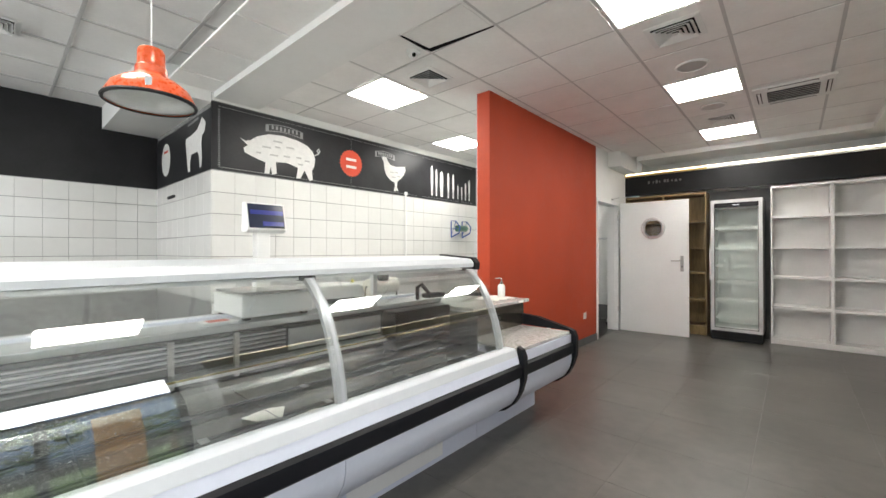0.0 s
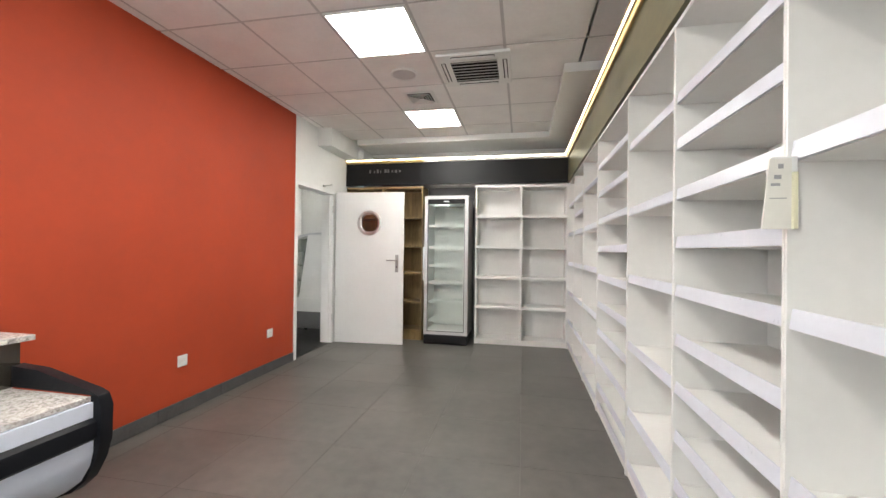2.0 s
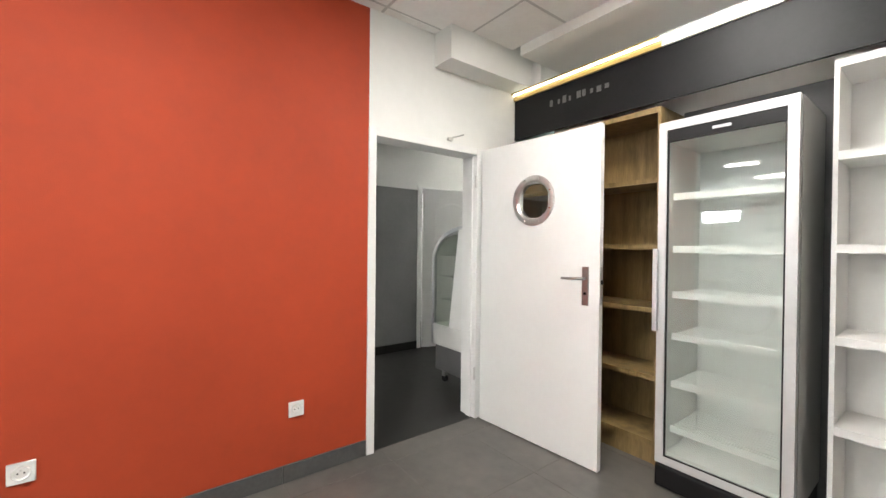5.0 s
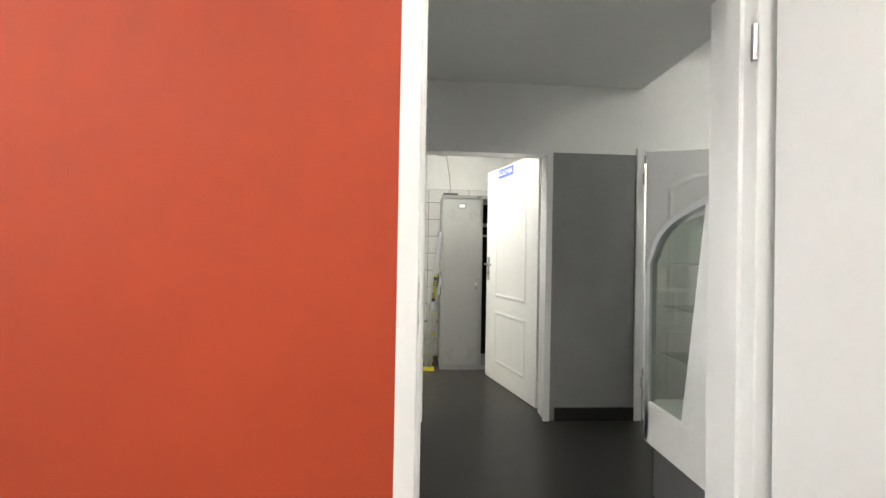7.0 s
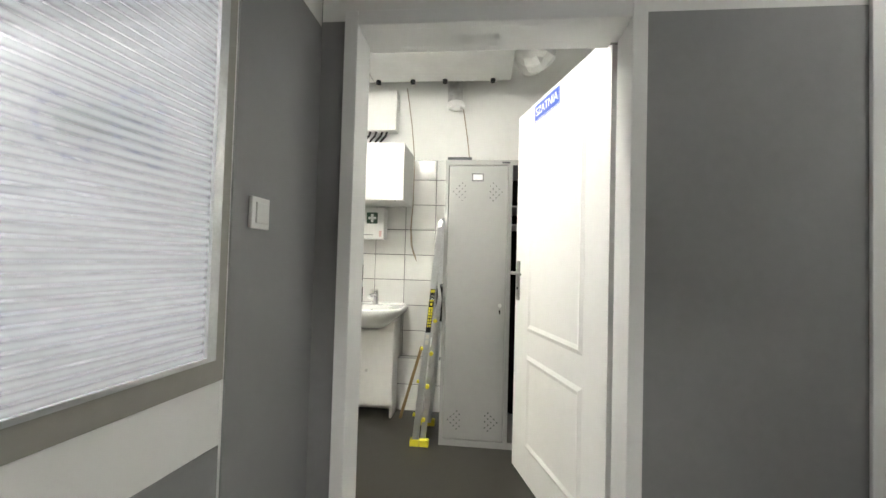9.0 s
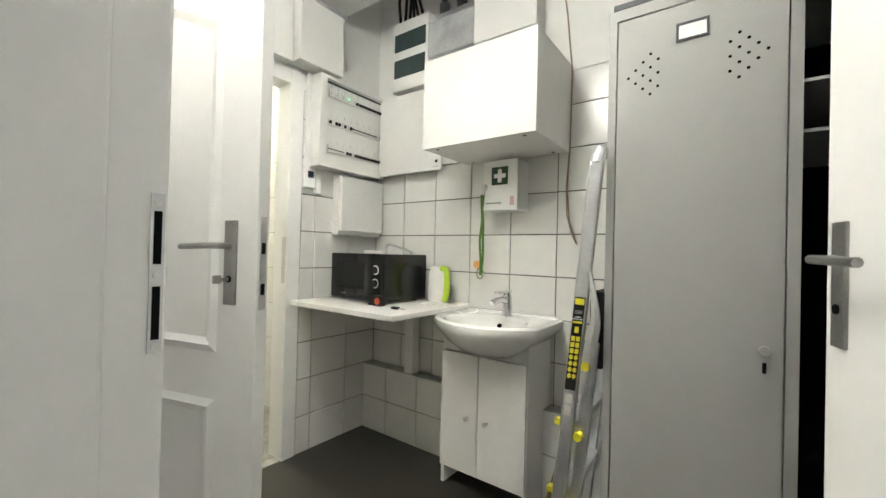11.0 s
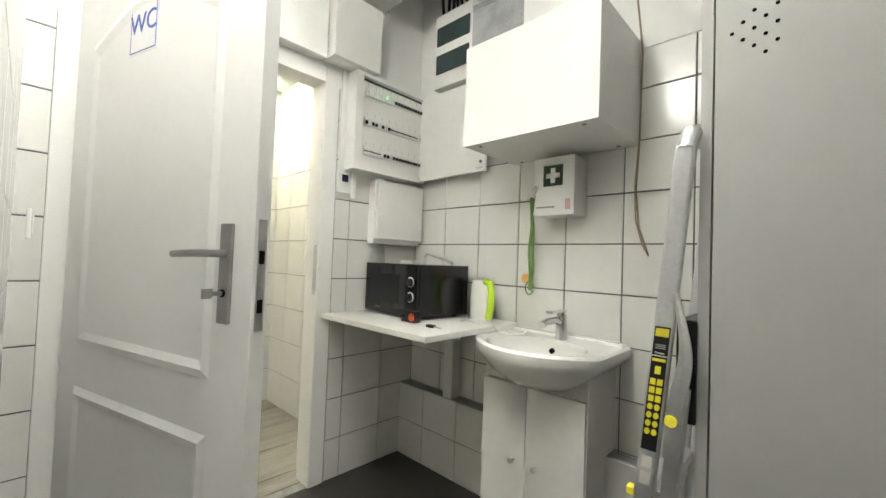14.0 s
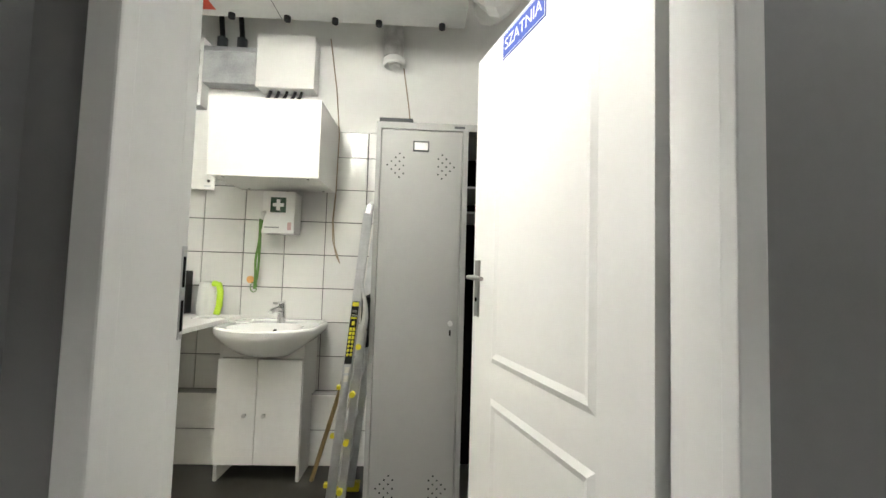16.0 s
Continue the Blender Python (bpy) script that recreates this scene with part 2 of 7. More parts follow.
M_SMOKE = material("smoky_window", (0.06, 0.085, 0.085), 0.12, vary=0.1)
M_SLATE = material("dark_grey_panel", (0.13, 0.13, 0.13), 0.5, vary=0.06)
M_GRASS = material("outside_grass", (0.08, 0.13, 0.04), 0.9, vary=0.3, scale=2)
M_LEAF = material("leaves", (0.07, 0.12, 0.03), 0.7, vary=0.3, scale=3)
M_TAN = material("orange_tan_board", (0.72, 0.42, 0.18), 0.5, vary=0.1, scale=4)
M_CASESTEEL = material("pale_service_steel", (0.55, 0.56, 0.56), 0.32, metal=0.6, vary=0.08, scale=6)
M_BARK = material("bark", (0.10, 0.075, 0.05), 0.9, vary=0.3, scale=12)
G_CASE = glass("counter_glass", (0.95, 0.97, 0.96), mixed=1, mirror=0.15)
G_CLEAR = glass("clear_glass", (0.95, 0.97, 0.96), mixed=1)
G_TINT = glass("greenish_glass", (0.82, 0.85, 0.81), mixed=1)
G_RIB = ribbed_sheet()
M_METERBOX = material("grey_plastic_box", (0.40, 0.41, 0.42), 0.25, vary=0.12, scale=12)
E_PANEL = emitter("led_panel", (1.0, 0.98, 0.925), PANEL_LIGHT)
E_STRIP = emitter("led_strip", (1.0, 0.93, 0.72), STRIP_LIGHT)
E_WC = emitter("wc_panel", (1.0, 0.94, 0.70), WC_LIGHT)
E_LOCKER_FILL = emitter("locker_room_fill_panel", (1.0, 0.975, 0.90), LOCKER_FILL_LIGHT)
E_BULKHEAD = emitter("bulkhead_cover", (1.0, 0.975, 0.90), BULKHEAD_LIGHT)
E_GREEN = emitter("green_indicator", (0.1, 1.0, 0.4), 1.5)


# ---- helpers for shapes ----
def add_box(bm, x0, x1, y0, y1, z0, z1, bevel=0.0):
    x0, x1 = min(x0, x1), max(x0, x1)
    y0, y1 = min(y0, y1), max(y0, y1)
    z0, z1 = min(z0, z1), max(z0, z1)
    vs = [bm.verts.new((x, y, z)) for x in (x0, x1) for y in (y0, y1) for z in (z0, z1)]
    fs = [(0, 1, 3, 2), (4, 6, 7, 5), (0, 4, 5, 1), (2, 3, 7, 6), (0, 2, 6, 4), (1, 5, 7, 3)]
    faces = [bm.faces.new([vs[i] for i in f]) for f in fs]
    if bevel:
        edges = list({e for f in faces for e in f.edges})
        bmesh.ops.bevel(bm, geom=edges, offset=bevel, segments=2, profile=0.6, affect="EDGES")
    return bm


def boxes(*rows, bevel=0.0):
    bm = bmesh.new()
    for r in rows:
        add_box(bm, *r, bevel=bevel)
    return bm


def add_cyl(bm, p, q, r0, r1=None, seg=20, caps=True):
    p, q = Vector(p), Vector(q)
    r1 = r0 if r1 is None else r1
    d = q - p
    m = Matrix.Translation((p + q) / 2) @ d.to_track_quat("Z", "Y").to_matrix().to_4x4()
    bmesh.ops.create_cone(bm, cap_ends=caps, segments=seg, radius1=r0, radius2=r1, depth=d.length, matrix=m)
    return bm


def cyl(p, q, r0, r1=None, seg=20):
    return add_cyl(bmesh.new(), p, q, r0, r1, seg)


def add_tube(bm, pts, r, seg=8):
    pts = [Vector(p) for p in pts]
    rings = []
    u = None
    for i, p in enumerate(pts):
        d = (pts[min(i + 1, len(pts) - 1)] - pts[max(i - 1, 0)]).normalized()
        if u is not None:
            u = u - d * u.dot(d)
        u = u.normalized() if u is not None and u.length > 1e-3 else d.orthogonal().normalized()
        v = d.cross(u).normalized()
        rings.append([bm.verts.new(p + r * (math.cos(a) * u + math.sin(a) * v)) for a in [2 * math.pi * k / seg for k in range(seg)]])
    for a, b in zip(rings, rings[1:]):
        for k in range(seg):
            bm.faces.new((a[k], a[(k + 1) % seg], b[(k + 1) % seg], b[k]))
    bm.faces.new(rings[0][::-1])
    bm.faces.new(rings[-1])
    return bm


def tube(pts, r, seg=8):
    return add_tube(bmesh.new(), pts, r, seg)


def sweep(profile, axis, a, b, closed=True):
    """A profile of (u, z) points drawn along x or y from a to b."""
    bm = bmesh.new()
    put = (lambda u, z, s: (u, s, z)) if axis == "y" else (lambda u, z, s: (s, u, z))
    r0 = [bm.verts.new(put(u, z, a)) for u, z in profile]
    r1 = [bm.verts.new(put(u, z, b)) for u, z in profile]
    n = len(profile)
    for k in range(n if closed else n - 1):
        bm.faces.new((r0[k], r0[(k + 1) % n], r1[(k + 1) % n], r1[k]))
    if closed:
        bm.faces.new(r0[::-1])
        bm.faces.new(r1)
    return bm


def sheet(profile, axis, a, b, t):
    """An open profile given a thickness t and drawn along an axis."""
    pts = [Vector((u, z)) for u, z in profile]
    back = []
    for i, p in enumerate(pts):
        d = (pts[min(i + 1, len(pts) - 1)] - pts[max(i - 1, 0)]).normalized()
        back.append((p.x - d.y * t, p.y + d.x * t))
    return sweep([tuple(p) for p in pts] + back[::-1], axis, a, b)


def lathe(profile, centre, seg=32):
    bm = bmesh.new()
    c = Vector(centre)
    rings = []
    for r, z in profile:
        rings.append([bm.verts.new(c + Vector((r * math.cos(a), r * math.sin(a), z))) for a in [2 * math.pi * k / seg for k in range(seg)]])
    for a, b in zip(rings, rings[1:]):
        for k in range(seg):
            bm.faces.new((a[k], a[(k + 1) % seg], b[(k + 1) % seg], b[k]))
    return bm


def part(name, bm, mat, parent=None, label="", smooth=False):
    bmesh.ops.recalc_face_normals(bm, faces=bm.faces)
    me = bpy.data.meshes.new(name)
    bm.to_mesh(me)
    bm.free()
    if smooth:
        for p in me.polygons:
            p.use_smooth = True
        me.set_sharp_from_angle(angle=radians(35))
    me.materials.append(mat)
    ob = new(name, me)
    if parent is not None:
        ob.parent = parent
        if parent.type == "EMPTY":
            ob.matrix_parent_inverse = parent.matrix_basis.inverted()
    if label:
        ob["label"] = label
    return ob


def thing(name, label, category, at=(0, 0, 0), group="", kind=""):
    ob = new(name)
    ob.empty_display_size = 0.05
    ob.matrix_basis = Matrix.Translation(at)
    return tagged(ob, label, category, group, kind)


def single(name, bm, mat, label, category, group="", kind="", smooth=False):
    return tagged(part(name, bm, mat, smooth=smooth), label, category, group, kind)


def structure(name, bm, mat, label="", smooth=False):
    return tagged(part(name, bm, mat, smooth=smooth), label, "", "", "structure")


def writing(name, text, size, mat, parent, m, label=""):
    cu = bpy.data.curves.new(name, "FONT")
    cu.body, cu.size, cu.align_x, cu.align_y, cu.extrude = text, size, "CENTER", "CENTER", 0.0008
    tmp = new("lettering", cu)
    dg = bpy.context.evaluated_depsgraph_get()
    me = bpy.data.meshes.new_from_object(tmp.evaluated_get(dg))
    bpy.data.objects.remove(tmp)
    me.transform(m)
    me.materials.clear()
    me.materials.append(mat)
    ob = new(name, me)
    ob.parent = parent
    if parent.type == "EMPTY":
        ob.matrix_parent_inverse = parent.matrix_basis.inverted()
    if label:
        ob["label"] = label
    return ob


def flat_shape(points, plane, at, depth, flip=1):
    """A thin plate from a 2D outline: plane 'x' (u along y) or 'y' (u along x)."""
    bm = bmesh.new()
    put = (lambda u, v, d: (at + d, u, v)) if plane == "x" else (lambda u, v, d: (u, at + d, v))
    f = [bm.verts.new(put(u, v, depth)) for u, v in points]
    b = [bm.verts.new(put(u, v, 0)) for u, v in points]
    bm.faces.new(f)
    n = len(points)
    for k in range(n):
        bm.faces.new((f[k], f[(k + 1) % n], b[(k + 1) % n], b[k]))
    return bm


TILE_MESHES = {}


def tile_mesh(w, h, t, axis, mat):
    """One tile, w wide and h high, lying in the plane normal to axis, with its back at 0 and its face towards sign(t)."""
    key = (round(w, 4), round(h, 4), round(t, 4), axis, mat.name)
    if key not in TILE_MESHES:
        b = 0.0018 * (1 if t > 0 else -1)
        bm = bmesh.new()
        i = 0.0015
        outer = [(-w / 2, -h / 2), (w / 2, -h / 2), (w / 2, h / 2), (-w / 2, h / 2)]
        inner = [(-w / 2 + i, -h / 2 + i), (w / 2 - i, -h / 2 + i), (w / 2 - i, h / 2 - i), (-w / 2 + i, h / 2 - i)]
        co = {"x": lambda u, v, d: (d, u, v), "y": lambda u, v, d: (u, d, v), "z": lambda u, v, d: (u, v, d)}[axis]
        r0 = [bm.verts.new(co(u, v, 0)) for u, v in outer]
        r1 = [bm.verts.new(co(u, v, t - b)) for u, v in outer]
        r2 = [bm.verts.new(co(u, v, t)) for u, v in inner]
        for a, c in ((r0, r1), (r1, r2)):
            for k in range(4):
                bm.faces.new((a[k], a[(k + 1) % 4], c[(k + 1) % 4], c[k]))
        bm.faces.new(r2)
        bmesh.ops.recalc_face_normals(bm, faces=bm.faces)
        if (bm.faces[-1].normal.dot(Vector(co(0, 0, t)))) < 0:
            bmesh.ops.reverse_faces(bm, faces=bm.faces)
        me = bpy.data.meshes.new("tile")
        bm.to_mesh(me)
        bm.free()
        me.materials.append(mat)
        TILE_MESHES[key] = me
    return TILE_MESHES[key]


def lay_tiles(parent, axis, at, u0, u1, v0, v1, pu, pv, ou, ov, mat, t=0.006, joint=0.004, skip=None, name="tile", vjoint=None):
    """Tiles on a plane, with joints at ou + k pu and ov + k pv, cut at the limits."""
    def cuts(a, b, o, p):
        k = math.ceil((a - o) / p - 1e-6)
        out = [a]
        while o + k * p < b - 1e-4:
            if o + k * p > a + 1e-4:
                out.append(o + k * p)
            k += 1
        return out + [b]
    us, vs = cuts(u0, u1, ou, pu), cuts(v0, v1, ov, pv)
    for a, b in zip(us, us[1:]):
        for c, d in zip(vs, vs[1:]):
            if b - a < 0.012 or d - c < 0.012:
                continue
            u, v = (a + b) / 2, (c + d) / 2
            if skip and skip(u, v):
                continue
            ob = new(name, tile_mesh(b - a - (joint if vjoint is None else vjoint), d - c - joint, t, axis, mat))
            ob.location = {"x": (at, u, v), "y": (u, at, v), "z": (u, v, at)}[axis]
            ob.parent = parent
            if parent.type == "EMPTY":
                ob.matrix_parent_inverse = parent.matrix_basis.inverted()


# ---- structure ----
CEIL, XR, XL, YE, YB = 2.79, 1.47, -1.985, 8.05, -3.0
XP = -3.96            # wall with the poster
WY0 = 5.02
floor = structure("floor", boxes((-6.2, 1.7, -3.3, 8.3, -0.12, 0.0)), M_FLOOR, "smooth dark grey floor with faint cloudy stains")
structure("floor_locker_room", boxes((-5.88, -4.12, WY0, 8.1, 0.0, 0.002)), M_FLOOR3, "smooth dark brown-grey floor")
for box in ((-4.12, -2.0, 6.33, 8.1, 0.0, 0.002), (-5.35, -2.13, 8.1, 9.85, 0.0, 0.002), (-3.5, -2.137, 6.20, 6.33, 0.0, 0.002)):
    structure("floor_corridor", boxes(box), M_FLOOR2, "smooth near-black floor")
structure("wall_east", boxes((XR, XR + 0.15, 1.78, YE + 0.15, 0, 3.0), (XR, XR + 0.15, YB, -2.6, 0, 3.0), (XR, XR + 0.15, -2.6, 1.78, 2.5, 3.0), (XR, XR + 0.15, -2.6, 1.78, 0, 0.3)), M_WALL)
structure("wall_north", boxes((-1.86, XR, YE, YE + 0.15, 0, 3.0)), M_WALL)
red = structure("wall_red", boxes((-2.13, XL, 3.70, 6.375, 0, 3.0)), M_RED, "partition painted orange red")
structure("wall_partition_back", boxes((-2.136, -2.1305, 3.70, 6.371, 0, 2.99)), M_WALL, "white back of the partition")
structure("wall_door", boxes((-2.13, XL, 6.375, 7.325, 2.055, 3.0), (-2.13, XL, 7.325, 8.2, 0, 3.0)), M_WALL)
poster_wall = structure("wall_west", boxes((XP - 0.21, XP, 1.985, 6.413, 0, 3.0), (XP - 0.21, XP, 6.413, 7.413, 2.03, 3.0), (XP - 0.21, XP, 7.413, 8.06, 0, 3.0), (XP - 0.21, XP, 8.06, 9.0, 2.07, 3.0), (XP - 0.21, XP, 9.0, 9.9, 0, 3.0)), M_GROUTL)
side_wall = structure("wall_side", boxes((-5.82, XP - 0.21, 1.985, 2.12, 0, 3.0)), M_GROUTL)
back_wall = structure("wall_setback", boxes((-5.97, -5.82, YB, 2.12, 0, 3.0)), M_GROUTL)
structure("wall_south", boxes((-5.97, -4.3, YB - 0.2, YB, 0, 3.0), (-3.3, 1.62, YB - 0.2, YB, 0, 3.0), (-4.3, -3.3, YB - 0.2, YB, 2.4, 3.0), (-4.3, -3.3, YB - 0.2, YB, 0, 2.0)), M_WALL)
# shop window beside the start of the walk, and a small high one behind
FXW0, FXW1 = XR + 0.05, XR + 0.11
win = tagged(part("window_1", boxes((FXW0, FXW1, -2.6, -2.54, 0.3, 2.5), (FXW0, FXW1, 1.72, 1.78, 0.3, 2.5), (FXW0, FXW1, -2.54, 1.72, 0.3, 0.36), (FXW0, FXW1, -2.54, 1.72, 1.86, 1.93), (FXW0, FXW1, -2.54, 1.72, 2.44, 2.5), *[(FXW0, FXW1, y, y + 0.07, z0, z1) for y in (-1.1, 0.15, 0.82) for z0, z1 in ((0.36, 1.86), (1.93, 2.44))]), M_SLATE), "shop window with dark frames", "", "", "structure")
for a, b in ((-2.54, -1.1), (-1.03, 0.15), (0.22, 0.82), (0.89, 1.72)):
    for z0, z1 in ((0.36, 1.86), (1.93, 2.44)):
        pane = part("pane", boxes((XR + 0.075, XR + 0.085, a, b, z0, z1)), G_CLEAR, win)
        pane.visible_shadow = False
part("board", boxes((XR + 0.03, XR + 0.048, 1.14, 1.45, 0.36, 1.7)), M_TAN, win, "orange-tan board fixed behind the glass")
win2 = tagged(part("window_2", boxes((-4.3, -4.25, YB - 0.13, YB - 0.07, 2.0, 2.4), (-3.35, -3.3, YB - 0.13, YB - 0.07, 2.0, 2.4), (-4.25, -3.35, YB - 0.13, YB - 0.07, 2.0, 2.05), (-4.25, -3.35, YB - 0.13, YB - 0.07, 2.35, 2.4)), M_SLATE), "small high window", "", "", "structure")
pane = part("pane", boxes((-4.25, -3.35, YB - 0.105, YB - 0.095, 2.05, 2.35)), G_CLEAR, win2)
pane.visible_shadow = False

# grey and white paint in the corridor, laid on the bare walls
CZ = 2.53
for box in ((XP, XP + 0.004, 6.33, 6.413, 2.02, CZ), (XP, XP + 0.004, 6.413, 7.413, 2.05, CZ), (XP, XP + 0.004, 7.413, 8.06, 2.02, CZ), (XP, XP + 0.004, 8.06, 9.0, 2.07, 2.95), (XP, XP + 0.004, 9.0, 9.8, 0, 2.95)):
    structure("corridor_paint", boxes(box), M_WALL, "white paint above the dado")
for box in ((XP, XP + 0.005, 6.33, 6.413, 0, 2.02), (XP, XP + 0.005, 7.413, 8.06, 0, 2.02), (-3.96, -3.5, 6.325, 6.33, 0, 2.0)):
    structure("corridor_dado", boxes(box), M_GREY_WALL, "mid grey painted dado")
structure("corridor_ceiling", boxes((XP, -2.13, 6.33, 8.1, CZ, 2.98)), M_WALL)
structure("corridor_wall_south", boxes((XP, -3.5, 6.23, 6.325, 0, CZ), (-3.5, -2.16, 6.23, 6.325, 2.185, CZ), (-2.475, -2.137, 6.14, 6.235, 0, 2.185)), M_WALL)
structure("passage_walls", boxes((-2.3, -2.13, 8.2, 9.9, 0, 2.95), (XP, -2.3, 9.8, 9.9, 0, 2.95)), M_WALL)
structure("store_walls", boxes((-5.4, -5.3, 8.2, 9.9, 0, 2.6), (-5.3, XP - 0.21, 9.8, 9.9, 0, 2.6)), M_WALL)
structure("passage_ceiling", boxes((XP, -2.13, 8.1, 9.9, 2.95, 3.0)), M_WALL)
structure("store_ceiling", boxes((-5.4, XP - 0.21, 8.2, 9.9, 2.6, 2.7)), M_WALL)
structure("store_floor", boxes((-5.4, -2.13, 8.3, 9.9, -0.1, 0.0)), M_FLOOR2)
structure("corridor_baseboard", boxes((XP + 0.005, XP + 0.015, 7.45, 8.06, 0, 0.10), (XP + 0.005, XP + 0.015, 6.335, 6.39, 0, 0.10), (-3.94, -3.5, 6.33, 6.34, 0, 0.10)), M_FLOOR2, "near-black skirting")

# skirting tiles along the red wall
skirt = structure("baseboard", boxes((XL, XL + 0.003, 3.70, 6.37, 0, 0.098)), M_GROUT)
lay_tiles(skirt, "x", XL + 0.003, 3.70, 6.37, 0.0, 0.10, 0.60, 0.2, 5.87, 0.0, M_SKIRT, t=0.008, joint=0.003, name="skirting_tile")

# suspended ceiling of the shop: boards in a grid, one of them slipped open
GX, GY = 0.578, 0.604
gx0, gy0 = -0.755, 4.04


def build_ceiling():
    bm = bmesh.new()
    xs = [gx0 + k * GX for k in range(-6, 5)]
    ys = [gy0 + k * GY for k in range(-4, 8)]
    for i, x in enumerate(xs):
        for j, y in enumerate(ys):
            x1, y1 = x + GX, y + GY
            if y < 1.6 or x1 < XP - 0.2 or x > 1.4:
                continue
            if y + GY / 2 > 7.46 or (x + GX / 2 > 0.85 and y + GY / 2 > 5.6):
                continue
            drop = random.uniform(-0.0015, 0.0015)
            xa, xb, ya, yb = x + 0.011, x1 - 0.011, y + 0.011, y1 - 0.011
            add_box(bm, xa, min(xb, 1.45), ya, min(yb, 7.46), CEIL - 0.004 + drop, CEIL + 0.014)
    return bm


structure("ceiling", build_ceiling(), M_CEIL, "white mineral fibre ceiling tiles")
grid = bmesh.new()
for k in range(-6, 5):
    x = gx0 + k * GX
    if -4.1 < x < 0.9:
        add_box(grid, x - 0.012, x + 0.012, 2.15, 7.46, CEIL - 0.001, CEIL + 0.02)
for k in range(-3, 7):
    y = gy0 + k * GY
    if 2.15 < y < 7.46:
        add_box(grid, XP, XR, y - 0.012, y + 0.012, CEIL - 0.0005, CEIL + 0.018)
structure("ceiling_grid", grid, M_GRID)
structure("ceiling_slab", boxes((-6.0, 1.7, -3.2, 8.3, 3.0, 3.15)), M_WALL)
structure("ceiling_front", boxes((-5.82, XR, YB, 2.0, 2.94, 3.0)), M_CEIL)
fg = bmesh.new()
for k in range(-9, 5):
    x = gx0 + k * GX
    if -5.8 < x < XR:
        add_box(fg, x - 0.012, x + 0.012, YB, 1.99, 2.931, 2.94)
for k in range(-11, -2):
    add_box(fg, -5.82, XR, gy0 + k * GY - 0.012, gy0 + k * GY + 0.012, 2.9315, 2.94)
structure("ceiling_front_grid", fg, M_GRID)
# plasterboard beams by the pillar corner
structure("beam", boxes((-3.96, XR, 2.0, 2.42, 2.73, 3.0), (-5.82, -3.965, 1.45, 1.984, 2.69, 3.0)), M_WALL, "boxed white beam")
# lowered rim round the far corner
structure("soffit", boxes((-1.72, XR, 7.46, YE, 2.715, 3.0), (0.86, XR, 5.62, 7.459, 2.715, 3.0)), M_WALL, "white plasterboard rim")
structure("duct_box", boxes((-1.985, -1.80, 6.875, 7.69, 2.56, 3.0)), M_WALL, "boxed white duct by the doorway")
structure("soffit_infill", boxes((-1.985, -1.72, 7.69, YE, 2.56, 3.0)), M_WALL)

# dark fascia with lit strip above the shelving
structure("fascia_north", boxes((-1.98, 1.12, 7.69, 7.71, 2.185, 2.50)), M_BLACK, "black board with rubbed chalk lettering")
# glow of the light line is put into this board's colour
structure("fascia_east", boxes((1.12, 1.14, 1.95, 7.69, 2.185, 2.50)), M_BLACK_GLOW, "dark board above the shelving, strip glow put into its olive tone")
structure("trim", boxes((-1.98, -0.82, 7.675, 7.71, 2.50, 2.56)), M_OAKTRIM, "oak strip that holds the light line")
structure("trim_white", boxes((-0.82, 1.12, 7.675, 7.71, 2.50, 2.56)), M_LAM)
structure("trim_east", boxes((1.105, 1.14, 1.95, 7.675, 2.50, 2.56)), M_OAKTRIM, "oak strip that holds the light line")
structure("trim_lip", boxes((-1.98, -0.82, 7.645, 7.6745, 2.545, 2.558)), M_OAKTRIM)
structure("trim_lip_white", boxes((-0.82, 1.095, 7.645, 7.6745, 2.545, 2.558)), M_LAM)
structure("trim_lip_east", boxes((1.075, 1.1045, 1.95, 7.645, 2.545, 2.558)), M_OAKTRIM)
structure("fascia_top", boxes((-1.98, 1.12, 7.71, YE, 2.54, 2.556), (1.14, XR, 1.95, 7.71, 2.54, 2.556)), M_LAM)
for nm, b in (("north", (-1.96, 1.09, 7.648, 7.664, 2.532, 2.5445)), ("east", (1.078, 1.094, 1.95, 7.644, 2.532, 2.5445))):
    t = thing("led_strip", "glowing white light line along the fascia", "light strip", (b[0], b[2], b[4]), "cove light lines")
    part("diffuser", boxes(b), E_STRIP, t, "glowing diffuser")
    part("profile", boxes((b[0], b[1], b[2] + (0.004 if nm == "north" else 0), b[3], b[4] - 0.006, b[4] - 0.0005) if nm == "north" else (b[0] + 0.004, b[1], b[2], b[3], b[4] - 0.006, b[4] - 0.0005)), M_ALU, t)
# faint rubbed writing on the fascia
rub = thing("chalk_smudges", "rubbed-out pale chalk marks on black board", "chalk marks", (-1.4, 7.69, 2.3))
for k in range(9):
    x = -1.62 + 0.055 * k + random.uniform(-0.01, 0.01)
    part("mark", boxes((x, x + random.uniform(0.012, 0.035), 7.6885, 7.69, 2.36 + random.uniform(0, 0.01), 2.40 + random.uniform(0, 0.02))), M_SLATE, rub)


